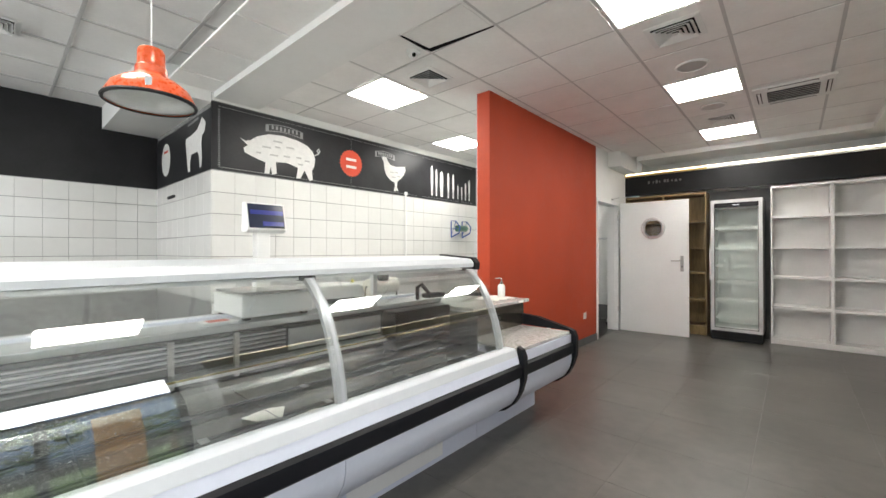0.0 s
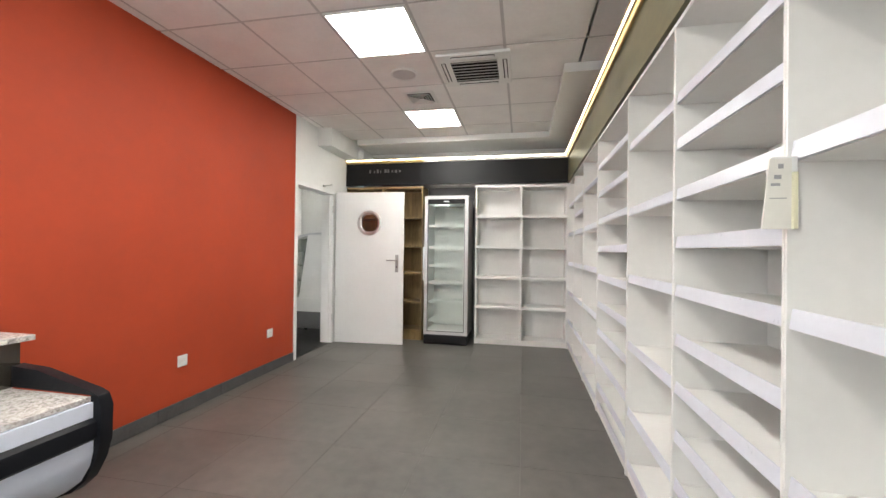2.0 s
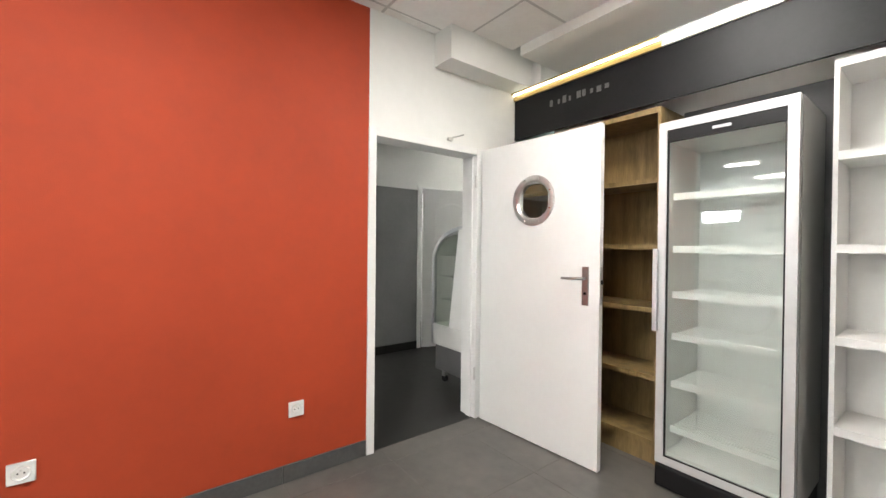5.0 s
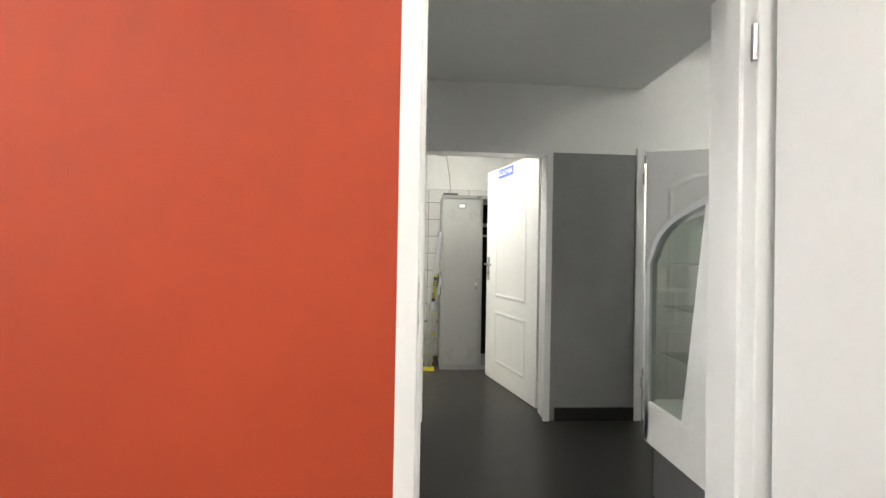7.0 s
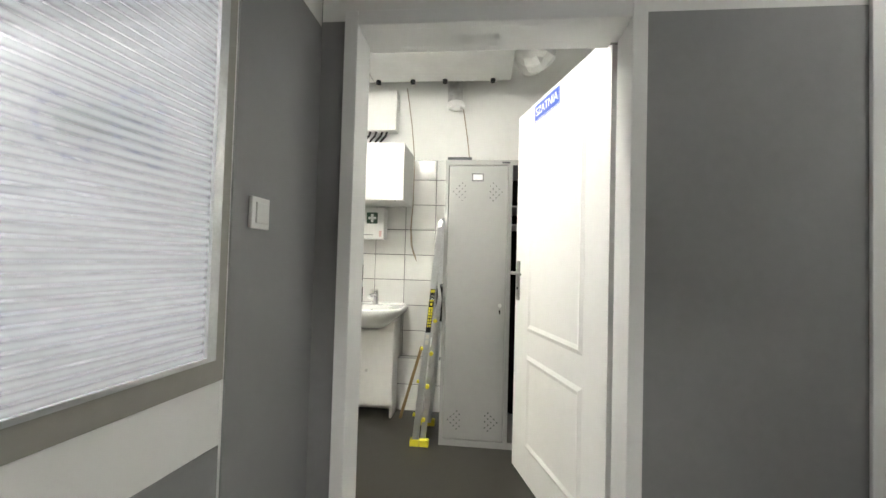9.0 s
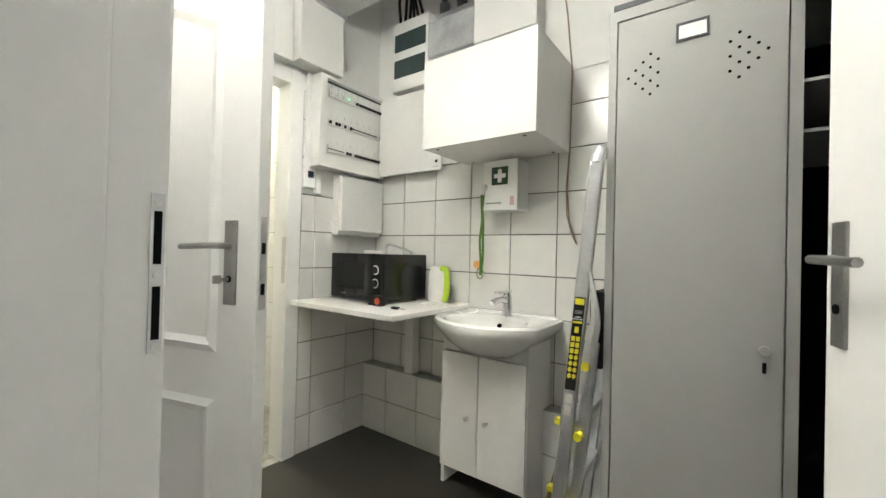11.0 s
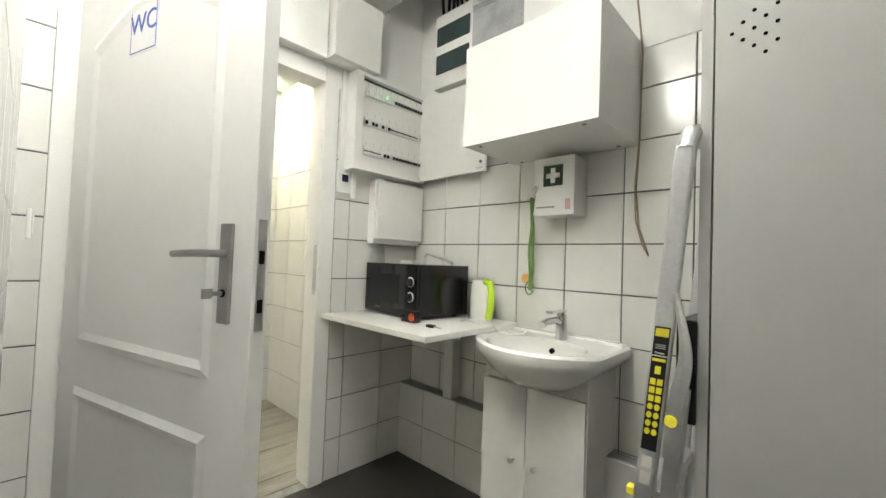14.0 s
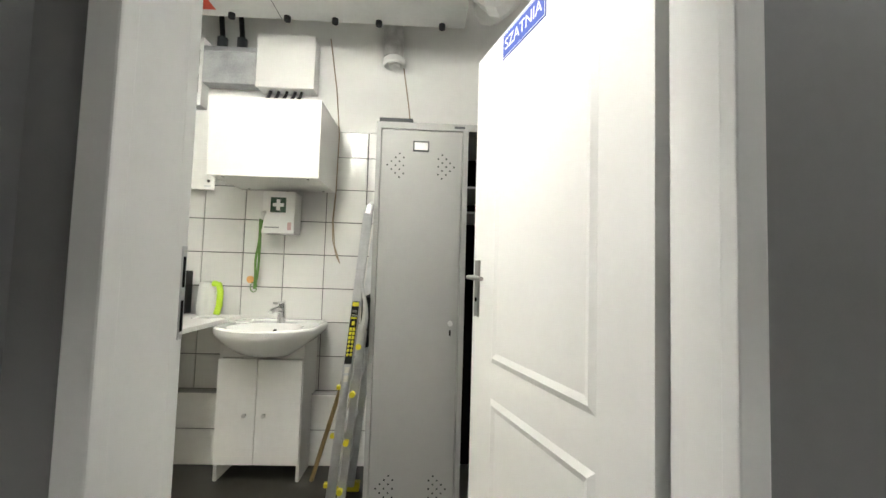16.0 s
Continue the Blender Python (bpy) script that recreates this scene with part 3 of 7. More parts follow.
# ---- ceiling fittings ----
def led_panel(x0, y0, z=CEIL, mat=E_PANEL, w=GX, h=GY):
    t = thing("ceiling_light", "square flush glowing ceiling panel", "ceiling light", (x0 + w / 2, y0 + h / 2, z - 0.012), "square ceiling panels")
    a, b, c, d = x0 + 0.014, x0 + w - 0.014, y0 + 0.014, y0 + h - 0.014
    f = 0.012
    part("frame", boxes((a, b, c, c + f, z - 0.012, z - 0.005), (a, b, d - f, d, z - 0.012, z - 0.005), (a, a + f, c + f, d - f, z - 0.012, z - 0.005), (b - f, b, c + f, d - f, z - 0.012, z - 0.005)), M_PLASTIC, t)
    part("diffuser", boxes((a + f, b - f, c + f, d - f, z - 0.0105, z - 0.006)), mat, t, "glowing diffuser")
    return t


for i, j in ((0, 1), (0, 4), (0, -2), (-4, -2), (-5, 1)):
    led_panel(gx0 + i * GX, gy0 + j * GY)
# the pair at y -1.6 is unseen, added to light the front of the shop
for x, y in ((-0.80, 0.76), (-2.6, 0.5), (-0.80, -1.6), (-2.6, -1.6)):
    led_panel(x, y, 2.938)


def slanted_ring(cx, cy, r0, r1, z0, z1, t=0.0035):
    """A square louvre ring that falls from z0 at its outer edge r0 to z1 at its inner edge r1."""
    bm = bmesh.new()
    rings = [[bm.verts.new((cx + sx * r, cy + sy * r, z)) for sx, sy in ((-1, -1), (1, -1), (1, 1), (-1, 1))] for r, z in ((r0, z0), (r1, z1), (r1, z1 + t), (r0, z0 + t))]
    for a, b in zip(rings, rings[1:] + rings[:1]):
        for k in range(4):
            bm.faces.new((a[k], a[(k + 1) % 4], b[(k + 1) % 4], b[k]))
    return bm


def ceiling_vent(cx, cy, z=CEIL, s=0.33):
    t = thing("ceiling_vent", "square white louvred air diffuser in ceiling tile", "air vent", (cx, cy, z), "square air diffusers")
    h = s / 2
    part("backing", boxes((cx - h + 0.02, cx + h - 0.02, cy - h + 0.02, cy + h - 0.02, z - 0.0065, z - 0.0045)), M_HOLE, t, "dark opening")
    part("frame", slanted_ring(cx, cy, h, h - 0.034, z - 0.009, z - 0.013), M_PLASTIC, t)
    step = (h - 0.04) / 4.6
    for k in range(4):
        r = h - 0.040 - k * step
        part("slat", slanted_ring(cx, cy, r, r - step * 0.80, z - 0.028, z - 0.011, 0.002), M_PLASTIC, t)
    r = h - 0.040 - 4 * step
    part("centre_plate", boxes((cx - r, cx + r, cy - r, cy + r, z - 0.026, z - 0.022)), M_PLASTIC, t)
    return t


ceiling_vent(-0.455, 3.72)
ceiling_vent(-0.46, 6.12, s=0.30)
ceiling_vent(-2.22, 3.12, s=0.31)
ceiling_vent(-4.16, 0.60, 2.938, s=0.31)


def ceiling_speaker(cx, cy):
    t = thing("ceiling_speaker", "round white flush ceiling loudspeaker", "loudspeaker", (cx, cy, CEIL), "round ceiling loudspeakers")
    part("rim", lathe([(0.118, -0.005), (0.118, -0.016), (0.105, -0.02), (0.098, -0.014)], (cx, cy, CEIL), 36), M_PLASTIC, t, smooth=True)
    part("grille", lathe([(0.099, -0.013), (0.06, -0.017), (0.0005, -0.018)], (cx, cy, CEIL), 36), M_GRID, t, "fine grey mesh", smooth=True)


ceiling_speaker(-0.466, 4.378)
ceiling_speaker(-0.471, 5.58)


def ac_cassette(cx, cy):
    z = CEIL
    t = thing("air_conditioner", "white ceiling cassette air conditioner with dark louvres", "air conditioner", (cx, cy, z))
    part("panel", boxes((cx - 0.29, cx + 0.29, cy - 0.29, cy + 0.29, z - 0.03, z - 0.006), bevel=0.012), M_PLASTIC, t)
    part("grille_frame", boxes((cx - 0.2, cx + 0.2, cy - 0.2, cy - 0.185, z - 0.036, z - 0.03), (cx - 0.2, cx + 0.2, cy + 0.185, cy + 0.2, z - 0.036, z - 0.03), (cx - 0.2, cx - 0.185, cy - 0.185, cy + 0.185, z - 0.036, z - 0.03), (cx + 0.185, cx + 0.2, cy - 0.185, cy + 0.185, z - 0.036, z - 0.03)), M_PLASTIC, t)
    part("intake", boxes((cx - 0.185, cx + 0.185, cy - 0.185, cy + 0.185, z - 0.031, z - 0.0302)), M_HOLE, t, "dark intake")
    for k in range(7):
        y = cy - 0.168 + k * 0.053
        part("slat", boxes((cx - 0.185, cx + 0.185, y, y + 0.012, z - 0.0335, z - 0.0318)), M_GRID, t)
    for sx, sy in ((0, 1), (0, -1), (1, 0), (-1, 0)):
        a, b = (0.17, 0.018) if sx == 0 else (0.018, 0.17)
        ox, oy = cx + sx * 0.245, cy + sy * 0.245
        part("outlet", boxes((ox - a, ox + a, oy - b, oy + b, z - 0.0315, z - 0.0303)), M_HOLE, t, "dark air slot")
        part("flap", boxes((ox - a + 0.004, ox + a - 0.004, oy - b * 0.45, oy + b * 0.6, z - 0.0375, z - 0.0325)) if sx == 0 else boxes((ox - a * 0.45, ox + a * 0.6, oy - b + 0.004, oy + b - 0.004, z - 0.0375, z - 0.0325)), M_PLASTIC, t)


ac_cassette(0.15, 5.58)
# slipped tile beside the camera dome and the dome itself
structure("ceiling_open_tile", boxes((-1.90, -1.36, 2.50, 2.815, CEIL - 0.010, CEIL - 0.006)), M_CEIL, "ceiling tile hanging slightly low")
# flat black plates draw the shade in the gap beside the tile
gap_bm = bmesh.new()
for pts in (((-1.892, 2.752), (-1.345, 2.822), (-1.345, 2.834), (-1.892, 2.80)), ((-1.905, 2.50), (-1.888, 2.50), (-1.868, 2.752), (-1.905, 2.752))):
    lo = [gap_bm.verts.new((x, y, CEIL - 0.0125)) for x, y in pts]
    hi = [gap_bm.verts.new((x, y, CEIL - 0.0105)) for x, y in pts]
    gap_bm.faces.new(lo)
    gap_bm.faces.new(hi[::-1])
    for k in range(4):
        gap_bm.faces.new((lo[k], lo[(k + 1) % 4], hi[(k + 1) % 4], hi[k]))
structure("ceiling_gap", gap_bm, M_HOLE, "flat black plates for the shade in the gap beside the slipped tile")
dome = thing("security_camera", "small white dome security camera on ceiling", "security camera", (-2.0, 2.72, CEIL))
part("base", lathe([(0.055, -0.004), (0.055, -0.02), (0.046, -0.03), (0.0005, -0.031)], (-2.0, 2.72, CEIL)), M_PLASTIC, dome, smooth=True)
part("ball", lathe([(0.038 * math.sin(a), -0.03 - 0.03 * math.cos(a)) for a in [math.pi * k / 10 for k in range(11)]], (-2.0, 2.72, CEIL), 20), M_PLASTIC, dome, smooth=True)
part("lens", cyl((-1.975, 2.70, CEIL - 0.045), (-1.962, 2.69, CEIL - 0.049), 0.014), M_HOLE, dome, "dark lens")

# pendant lamp over the counter
PX, PY, PZ = -1.97, 1.08, 1.93
PS = 0.83
pend = thing("pendant_lamp", "glossy orange enamel pendant lamp with dark rim", "pendant lamp", (PX, PY, PZ))
part("shade", lathe([(r * PS, h * PS) for r, h in [(0.205, 0.0), (0.2, 0.025), (0.175, 0.075), (0.12, 0.12), (0.085, 0.135), (0.072, 0.15), (0.072, 0.185), (0.062, 0.195), (0.062, 0.27), (0.055, 0.285), (0.0005, 0.287)]], (PX, PY, PZ), 48), M_ORANGE, pend, smooth=True)
part("rim", lathe([(r * PS, h * PS) for r, h in [(0.195, -0.004), (0.209, -0.006), (0.213, 0.003), (0.208, 0.012), (0.2, 0.01)]], (PX, PY, PZ), 48), M_PLASTICB, pend, "black rubber rim", smooth=True)
part("lens", lathe([(r * PS, h * PS) for r, h in [(0.2, 0.004), (0.12, -0.006), (0.0005, -0.01)]], (PX, PY, PZ), 48), material("frosted_lamp_glass", (0.5, 0.52, 0.5), 0.15, vary=0.05), pend, "dull frosted glass", smooth=True)
part("clip", boxes((PX + 0.142, PX + 0.158, PY - 0.055, PY - 0.031, PZ + 0.022, PZ + 0.062), bevel=0.003), M_CHROME, pend)
part("cable", cyl((PX, PY, PZ + 0.285 * PS), (PX, PY, 2.93), 0.003, seg=8), M_PLASTIC, pend)


# ---- shelving ----
def shelf_bay(axis, a, b, front, back, levels, top, mat, base=0.07, thick=0.018, rail=True, label="", right_side=True, group="wall shelving bays", first=True, name="shelving_unit", board=0.02):
    mid = (a + b) / 2
    box = (lambda u0, u1, v0, v1, z0, z1: (v0, v1, u0, u1, z0, z1)) if axis == "y" else (lambda u0, u1, v0, v1, z0, z1: (u0, u1, v0, v1, z0, z1))
    sgn = 1 if back > front else -1
    at = (front, mid, 0) if axis == "y" else (mid, front, 0)
    t = thing(name, label, "shelving", at, group)
    h = thick / 2
    part("side_panel", boxes(box(a + (0.0008 if not first else 0), a + h, front, back, 0, top)), mat, t)
    part("side_panel", boxes(box(b - h, b - 0.0008, front, back, 0, top)), mat, t)
    part("back_panel", boxes(box(a + h, b - h, back - sgn * 0.012, back - sgn * 0.004, base, top)), mat, t)
    part("top_panel", boxes(box(a + h, b - h, front, back - sgn * 0.012, top - thick, top)), mat, t)
    part("plinth", boxes(box(a + h, b - h, front + sgn * 0.012, front + sgn * 0.03, 0, base)), mat, t)
    for z in levels:
        s = part("shelf", boxes(box(a + h + 0.0008, b - h - 0.0008, front + sgn * (0.014 if rail else 0.0), back - sgn * 0.012, z - board, z)), mat, t)
        if rail:
            lo, hi = z - 0.018, z + 0.027
            p = [(front + sgn * 0.012, lo), (front + sgn * 0.004, lo), (front + sgn * 0.010, hi), (front + sgn * 0.0135, hi)]
            part("price_rail", sweep(p, axis, a + h + 0.002, b - h - 0.002), M_RAIL, s, "lilac-white price rail")
    return t


TOP = 2.168
coarse = [0.07, 0.365, 0.737, 1.112, 1.488, 1.854]
fine9 = [0.07, 0.17, 0.358, 0.546, 0.734, 0.92, 1.112, 1.299, 1.487, 1.683, 1.865]
mid9 = [0.07, 0.21, 0.423, 0.637, 0.851, 1.066, 1.284, 1.502, 1.716, 1.933]
ys = [1.95, 2.64, 3.33, 4.01, 4.715, 5.645, 6.41, 7.11, 7.715]
lv = [coarse, coarse, fine9, coarse, mid9, coarse, fine9[::2] + [1.683], coarse]
for k, (a, b) in enumerate(zip(ys, ys[1:])):
    shelf_bay("y", a, b, 1.13, XR - 0.005, sorted(set(lv[k])), TOP, M_LAM, label="empty white wall shelving bay with price rails", first=k == 0)
for a, b in ((-0.09, 0.525), (0.525, 1.128)):
    shelf_bay("x", a, b, 7.72, YE - 0.005, [0.072, 0.52, 0.925, 1.34, 1.757], TOP, M_LAM, rail=False, thick=0.036, board=0.038, label="empty white open shelving bay", group="end wall shelving bays", first=a < 0)
for a, b in ((-1.98, -1.42), (-1.42, -0.835)):
    shelf_bay("x", a, b, 7.715, YE - 0.005, [0.145, 0.54, 0.95, 1.335, 1.74], TOP, M_OAK, rail=False, thick=0.036, board=0.03, label="empty oak-effect shelving bay behind the door", group="oak shelving bays", first=a < -1.5, base=0.12)
structure("wall_panel", boxes((-0.83, -0.095, YE - 0.02, YE, 0, 2.185)), M_SLATE, "dark grey panel behind the fridge")
# price ticket hanging on the shelving
TKX0, TKX1, TKZ0, TKZ1 = 1.062, 1.118, 1.316, 1.470
tk = thing("price_ticket", "small white price ticket holder hooked on shelf edge", "price tag", (1.115, 3.30, 1.33))
part("card", sweep([(TKX0, TKZ0), (TKX1, TKZ0), (TKX1, TKZ1), (TKX0 + 0.014, TKZ1)], "y", 3.286, 3.290), M_PAPER, tk)
part("holder", boxes((TKX0 + 0.02, 1.133, 3.291, 3.312, TKZ0 + 0.004, TKZ1 + 0.006), bevel=0.003), M_PLASTIC, tk)
part("sleeve", boxes((TKX1 + 0.001, 1.128, 3.280, 3.290, TKZ0, TKZ1 - 0.03), bevel=0.002), material("cream_card", (0.72, 0.69, 0.50), 0.5), tk, "cream side sleeve")
for u0, u1, d0, d1 in ((0.016, 0.034, 0.06, 0.054), (0.022, 0.036, 0.045, 0.036), (0.030, 0.040, 0.022, 0.012), (0.014, 0.046, 0.088, 0.086)):
    part("print", boxes((TKX0 + u0, TKX0 + u1, 3.2850, 3.2858, TKZ1 - d0, TKZ1 - d1)), M_CHALKG, tk)
# coiled cable end on the bottom end shelf
coil = [(0.33 + 0.035 * math.cos(a) + 0.002 * a, 7.80 + 0.002 * a, 0.118 + 0.035 * math.sin(a)) for a in [0.45 * k for k in range(22)]]
single("cable_coil", tube(coil, 0.003, 6), M_PLASTIC, "loose coil of white cable on shelf", "cable", smooth=True)

# ---- glass-door fridge ----
fr = thing("display_fridge", "upright glass-door drinks fridge, empty, black base", "fridge", (-0.46, 7.78, 0))
FX0, FX1, FY0, FY1 = -0.755, -0.165, 7.56, 8.02
part("body", boxes((FX0, FX0 + 0.035, FY0, FY1, 0.13, 2.0), (FX1 - 0.035, FX1, FY0, FY1, 0.13, 2.0), (FX0 + 0.035, FX1 - 0.035, FY1 - 0.03, FY1, 0.13, 2.0), (FX0 + 0.035, FX1 - 0.035, FY0, FY1 - 0.03, 1.9, 2.0), (FX0 + 0.035, FX1 - 0.035, FY0, FY1 - 0.03, 0.13, 0.19)), M_PLASTIC, fr)
part("side_panel", boxes((FX1, FX1 + 0.003, FY0, FY1, 0.13, 2.0)), M_LOCKER, fr, "grey side sheet")
part("base", boxes((FX0 + 0.002, FX1 - 0.002, FY0 - 0.05, FY1, 0.008, 0.128), bevel=0.012), M_PLASTICB, fr, "black kick panel")
for x in (FX0 + 0.06, FX1 - 0.06):
    for y in (FY0, FY1 - 0.06):
        part("foot", cyl((x, y, 0), (x, y, 0.03), 0.02), M_PLASTICB, fr)
fd = part("door", boxes((FX0, FX0 + 0.042, FY0 - 0.042, FY0 - 0.004, 0.135, 2.0), (FX1 - 0.042, FX1, FY0 - 0.042, FY0 - 0.004, 0.135, 2.0), (FX0 + 0.042, FX1 - 0.042, FY0 - 0.042, FY0 - 0.004, 1.955, 2.0), (FX0 + 0.042, FX1 - 0.042, FY0 - 0.042, FY0 - 0.004, 0.135, 0.175)), M_FRIDGE, fr, "silver door frame")
part("pane", boxes((FX0 + 0.042, FX1 - 0.042, FY0 - 0.028, FY0 - 0.022, 0.175, 1.89)), G_CLEAR, fd)
part("header", boxes((FX0 + 0.042, FX1 - 0.042, FY0 - 0.038, FY0 - 0.02, 1.89, 1.955)), M_PLASTICB, fd, "black header strip")
part("badge", boxes((-0.50, -0.42, FY0 - 0.0395, FY0 - 0.0385, 1.916, 1.93)), M_SILVER, fd)
part("gasket", boxes((FX0 + 0.042, FX0 + 0.05, FY0 - 0.036, FY0 - 0.03, 0.175, 1.89), (FX1 - 0.05, FX1 - 0.042, FY0 - 0.036, FY0 - 0.03, 0.175, 1.89), (FX0 + 0.05, FX1 - 0.05, FY0 - 0.036, FY0 - 0.03, 0.175, 0.182)), M_PLASTICB, fd, "dark seal")
part("handle", boxes((FX0 - 0.012, FX0 + 0.012, FY0 - 0.075, FY0 - 0.055, 0.86, 1.31), (FX0 - 0.006, FX0 + 0.006, FY0 - 0.056, FY0 - 0.042, 0.90, 0.93), (FX0 - 0.006, FX0 + 0.006, FY0 - 0.056, FY0 - 0.042, 1.24, 1.27), bevel=0.003), M_SILVER, fd)
for z in (0.32, 0.57, 0.835, 1.065, 1.315, 1.605):
    sh = part("shelf", boxes(*[(FX0 + 0.05, FX1 - 0.05, FY0 + 0.04 + 0.033 * k, FY0 + 0.046 + 0.033 * k, z, z + 0.005) for k in range(11)], (FX0 + 0.05, FX0 + 0.056, FY0 + 0.04, FY1 - 0.04, z - 0.006, z), (FX1 - 0.056, FX1 - 0.05, FY0 + 0.04, FY1 - 0.04, z - 0.006, z)), M_PLASTIC, fr)
    part("price_rail", boxes((FX0 + 0.05, FX1 - 0.05, FY0 + 0.028, FY0 + 0.033, z - 0.025, z + 0.012)), M_PLASTIC, sh)


# ---- doors ----
def lever_handle(parent, u, z, face, out, toward, lock=True, mat=M_HANDLE):
    """On a leaf built along local x with faces normal to local y."""
    s = out
    y = face
    pl = part("handle_plate", boxes((u - 0.021, u + 0.021, y, y + s * 0.008, z - 0.13, z + 0.10), bevel=0.003), mat, parent, "satin steel plate")
    part("lever", tube([(u, y + s * 0.008, z + 0.03), (u, y + s * 0.045, z + 0.03), (u + toward * 0.012, y + s * 0.052, z + 0.03), (u + toward * 0.08, y + s * 0.052, z + 0.028), (u + toward * 0.135, y + s * 0.046, z + 0.026)], 0.0085, 10), mat, pl, smooth=True)
    if lock:
        part("keyhole", cyl((u, y + s * 0.008, z - 0.06), (u, y + s * 0.011, z - 0.06), 0.009), M_HOLE, pl)
    return pl


def door_frame(name, axis, a, b, c0, c1, top, label, w=0.07, proud=0.012):
    """A frame round an opening a..b (outer), through the wall c0..c1."""
    lo, hi = c0 - proud, c1 + proud
    if axis == "y":
        bm = boxes((lo, hi, a, a + w, 0, top), (lo, hi, b - w, b, 0, top), (lo, hi, a + w, b - w, top - w, top), bevel=0.004)
        add_box(bm, (c0 + c1) / 2 - 0.01, hi - 0.045, a + w, a + w + 0.012, 0, top - w)
        add_box(bm, (c0 + c1) / 2 - 0.01, hi - 0.045, b - w - 0.012, b - w, 0, top - w)
    else:
        bm = boxes((a, a + w, lo, hi, 0, top), (b - w, b, lo, hi, 0, top), (a + w, b - w, lo, hi, top - w, top), bevel=0.004)
    return tagged(part(name, bm, M_FRAME), label, "", "", "structure")


f1 = door_frame("door_frame_shop", "y", 6.372, 7.328, -2.13, XL, 2.055, "white door frame in the red wall", w=0.052)
part("strike_plate", boxes((-1.992, -1.975, 6.4242, 6.4262, 1.055, 1.20), bevel=0.0008), M_STEEL, f1)
part("strike_hole", boxes((-1.988, -1.979, 6.4263, 6.4269, 1.075, 1.11), (-1.988, -1.979, 6.4263, 6.4269, 1.14, 1.18)), M_HOLE, f1)
for z in (0.35, 1.80):
    part("hinge", cyl((-1.968, 7.262, z - 0.045), (-1.968, 7.262, z + 0.045), 0.008), M_STEEL, f1)
closer = part("door_closer_arm", boxes((-1.972, -1.95, 6.98, 7.02, 2.065, 2.085)), M_STEEL, f1)
part("rod", tube([(-1.955, 7.0, 2.08), (-1.88, 7.06, 2.10)], 0.006), M_STEEL, closer)

# leaf with porthole, standing open at right angles to the wall
leaf = thing("door_1", "open white flush door with round steel porthole", "door", (0, 0, 0))
LW, LH = 0.945, 2.035
R = 0.125
cu, cz, N, HH = 0.475, 1.622, 48, 0.115
body = part("leaf", boxes((0, cu - HH, 0, 0.04, 0.01, LH), (cu + HH, LW, 0, 0.04, 0.01, LH), (cu - HH, cu + HH, 0, 0.04, 0.01, cz - HH), (cu - HH, cu + HH, 0, 0.04, cz + HH, LH)), M_DOOR, leaf)
ringbm = bmesh.new()
for yy, s in ((-0.004, -1), (0.044, 1)):
    prof = [(0.168, 0), (0.166, 0.006), (0.15, 0.012), (0.132, 0.008), (0.122, -0.004)]
    rings = [[ringbm.verts.new((cu + r * math.cos(2 * math.pi * k / N), yy + s * d, cz + r * math.sin(2 * math.pi * k / N))) for k in range(N)] for r, d in prof]
    for a, b in zip(rings, rings[1:]):
        for k in range(N):
            ringbm.faces.new((a[k], a[(k + 1) % N], b[(k + 1) % N], b[k]))
pr = part("porthole_ring", ringbm, M_STEEL, leaf, "brushed steel porthole ring", smooth=True)
part("porthole_pane", cyl((cu, 0.016, cz), (cu, 0.024, cz), 0.126, seg=48), G_CLEAR, leaf)
for k in range(8):
    a = math.pi / 8 + math.pi / 4 * k
    part("screw", cyl((cu + 0.15 * math.cos(a), -0.019, cz + 0.15 * math.sin(a)), (cu + 0.15 * math.cos(a), -0.015, cz + 0.15 * math.sin(a)), 0.005, seg=8), M_CHROME, pr)
lever_handle(leaf, LW - 0.085, 1.10, 0.0, -1, -1)
lever_handle(leaf, LW - 0.085, 1.10, 0.04, 1, -1)
part("latch", boxes((LW, LW + 0.002, 0.008, 0.032, 0.98, 1.2)), M_STEEL, leaf)
part("bolt", boxes((LW + 0.002, LW + 0.012, 0.012, 0.028, 1.10, 1.125)), M_PLASTICB, leaf)
leaf.matrix_basis = pose(-1.945, 7.30, 0, 0, 0, 3.0)


# ---- sockets and switches ----
def socket(y, z):
    t = thing("wall_socket", "white plastic wall socket on red wall", "socket", (XL, y, z), "sockets on the red wall")
    part("plate", boxes((XL, XL + 0.011, y - 0.042, y + 0.042, z - 0.042, z + 0.042), bevel=0.004), M_PLASTIC, t)
    bm = bmesh.new()
    N = 24
    c = Vector((XL + 0.0115, y, z))
    prof = [(0.03, 0.0), (0.027, 0.004), (0.022, 0.001), (0.02, -0.003)]
    rings = [[bm.verts.new(c + Vector((d, r * math.cos(2 * math.pi * k / N), r * math.sin(2 * math.pi * k / N)))) for k in range(N)] for r, d in prof]
    for a, b in zip(rings, rings[1:]):
        for k in range(N):
            bm.faces.new((a[k], a[(k + 1) % N], b[(k + 1) % N], b[k]))
    part("well", bm, M_PLASTIC, t, smooth=True)
    part("hole", boxes((XL + 0.0112, XL + 0.0118, y - 0.012, y - 0.007, z - 0.003, z + 0.003), (XL + 0.0112, XL + 0.0118, y + 0.007, y + 0.012, z - 0.003, z + 0.003)), M_HOLE, t)
    part("pin", cyl((XL + 0.011, y, z + 0.012), (XL + 0.017, y, z + 0.012), 0.003, seg=8), M_STEEL, t)


socket(4.874, 0.402)
socket(5.94, 0.398)


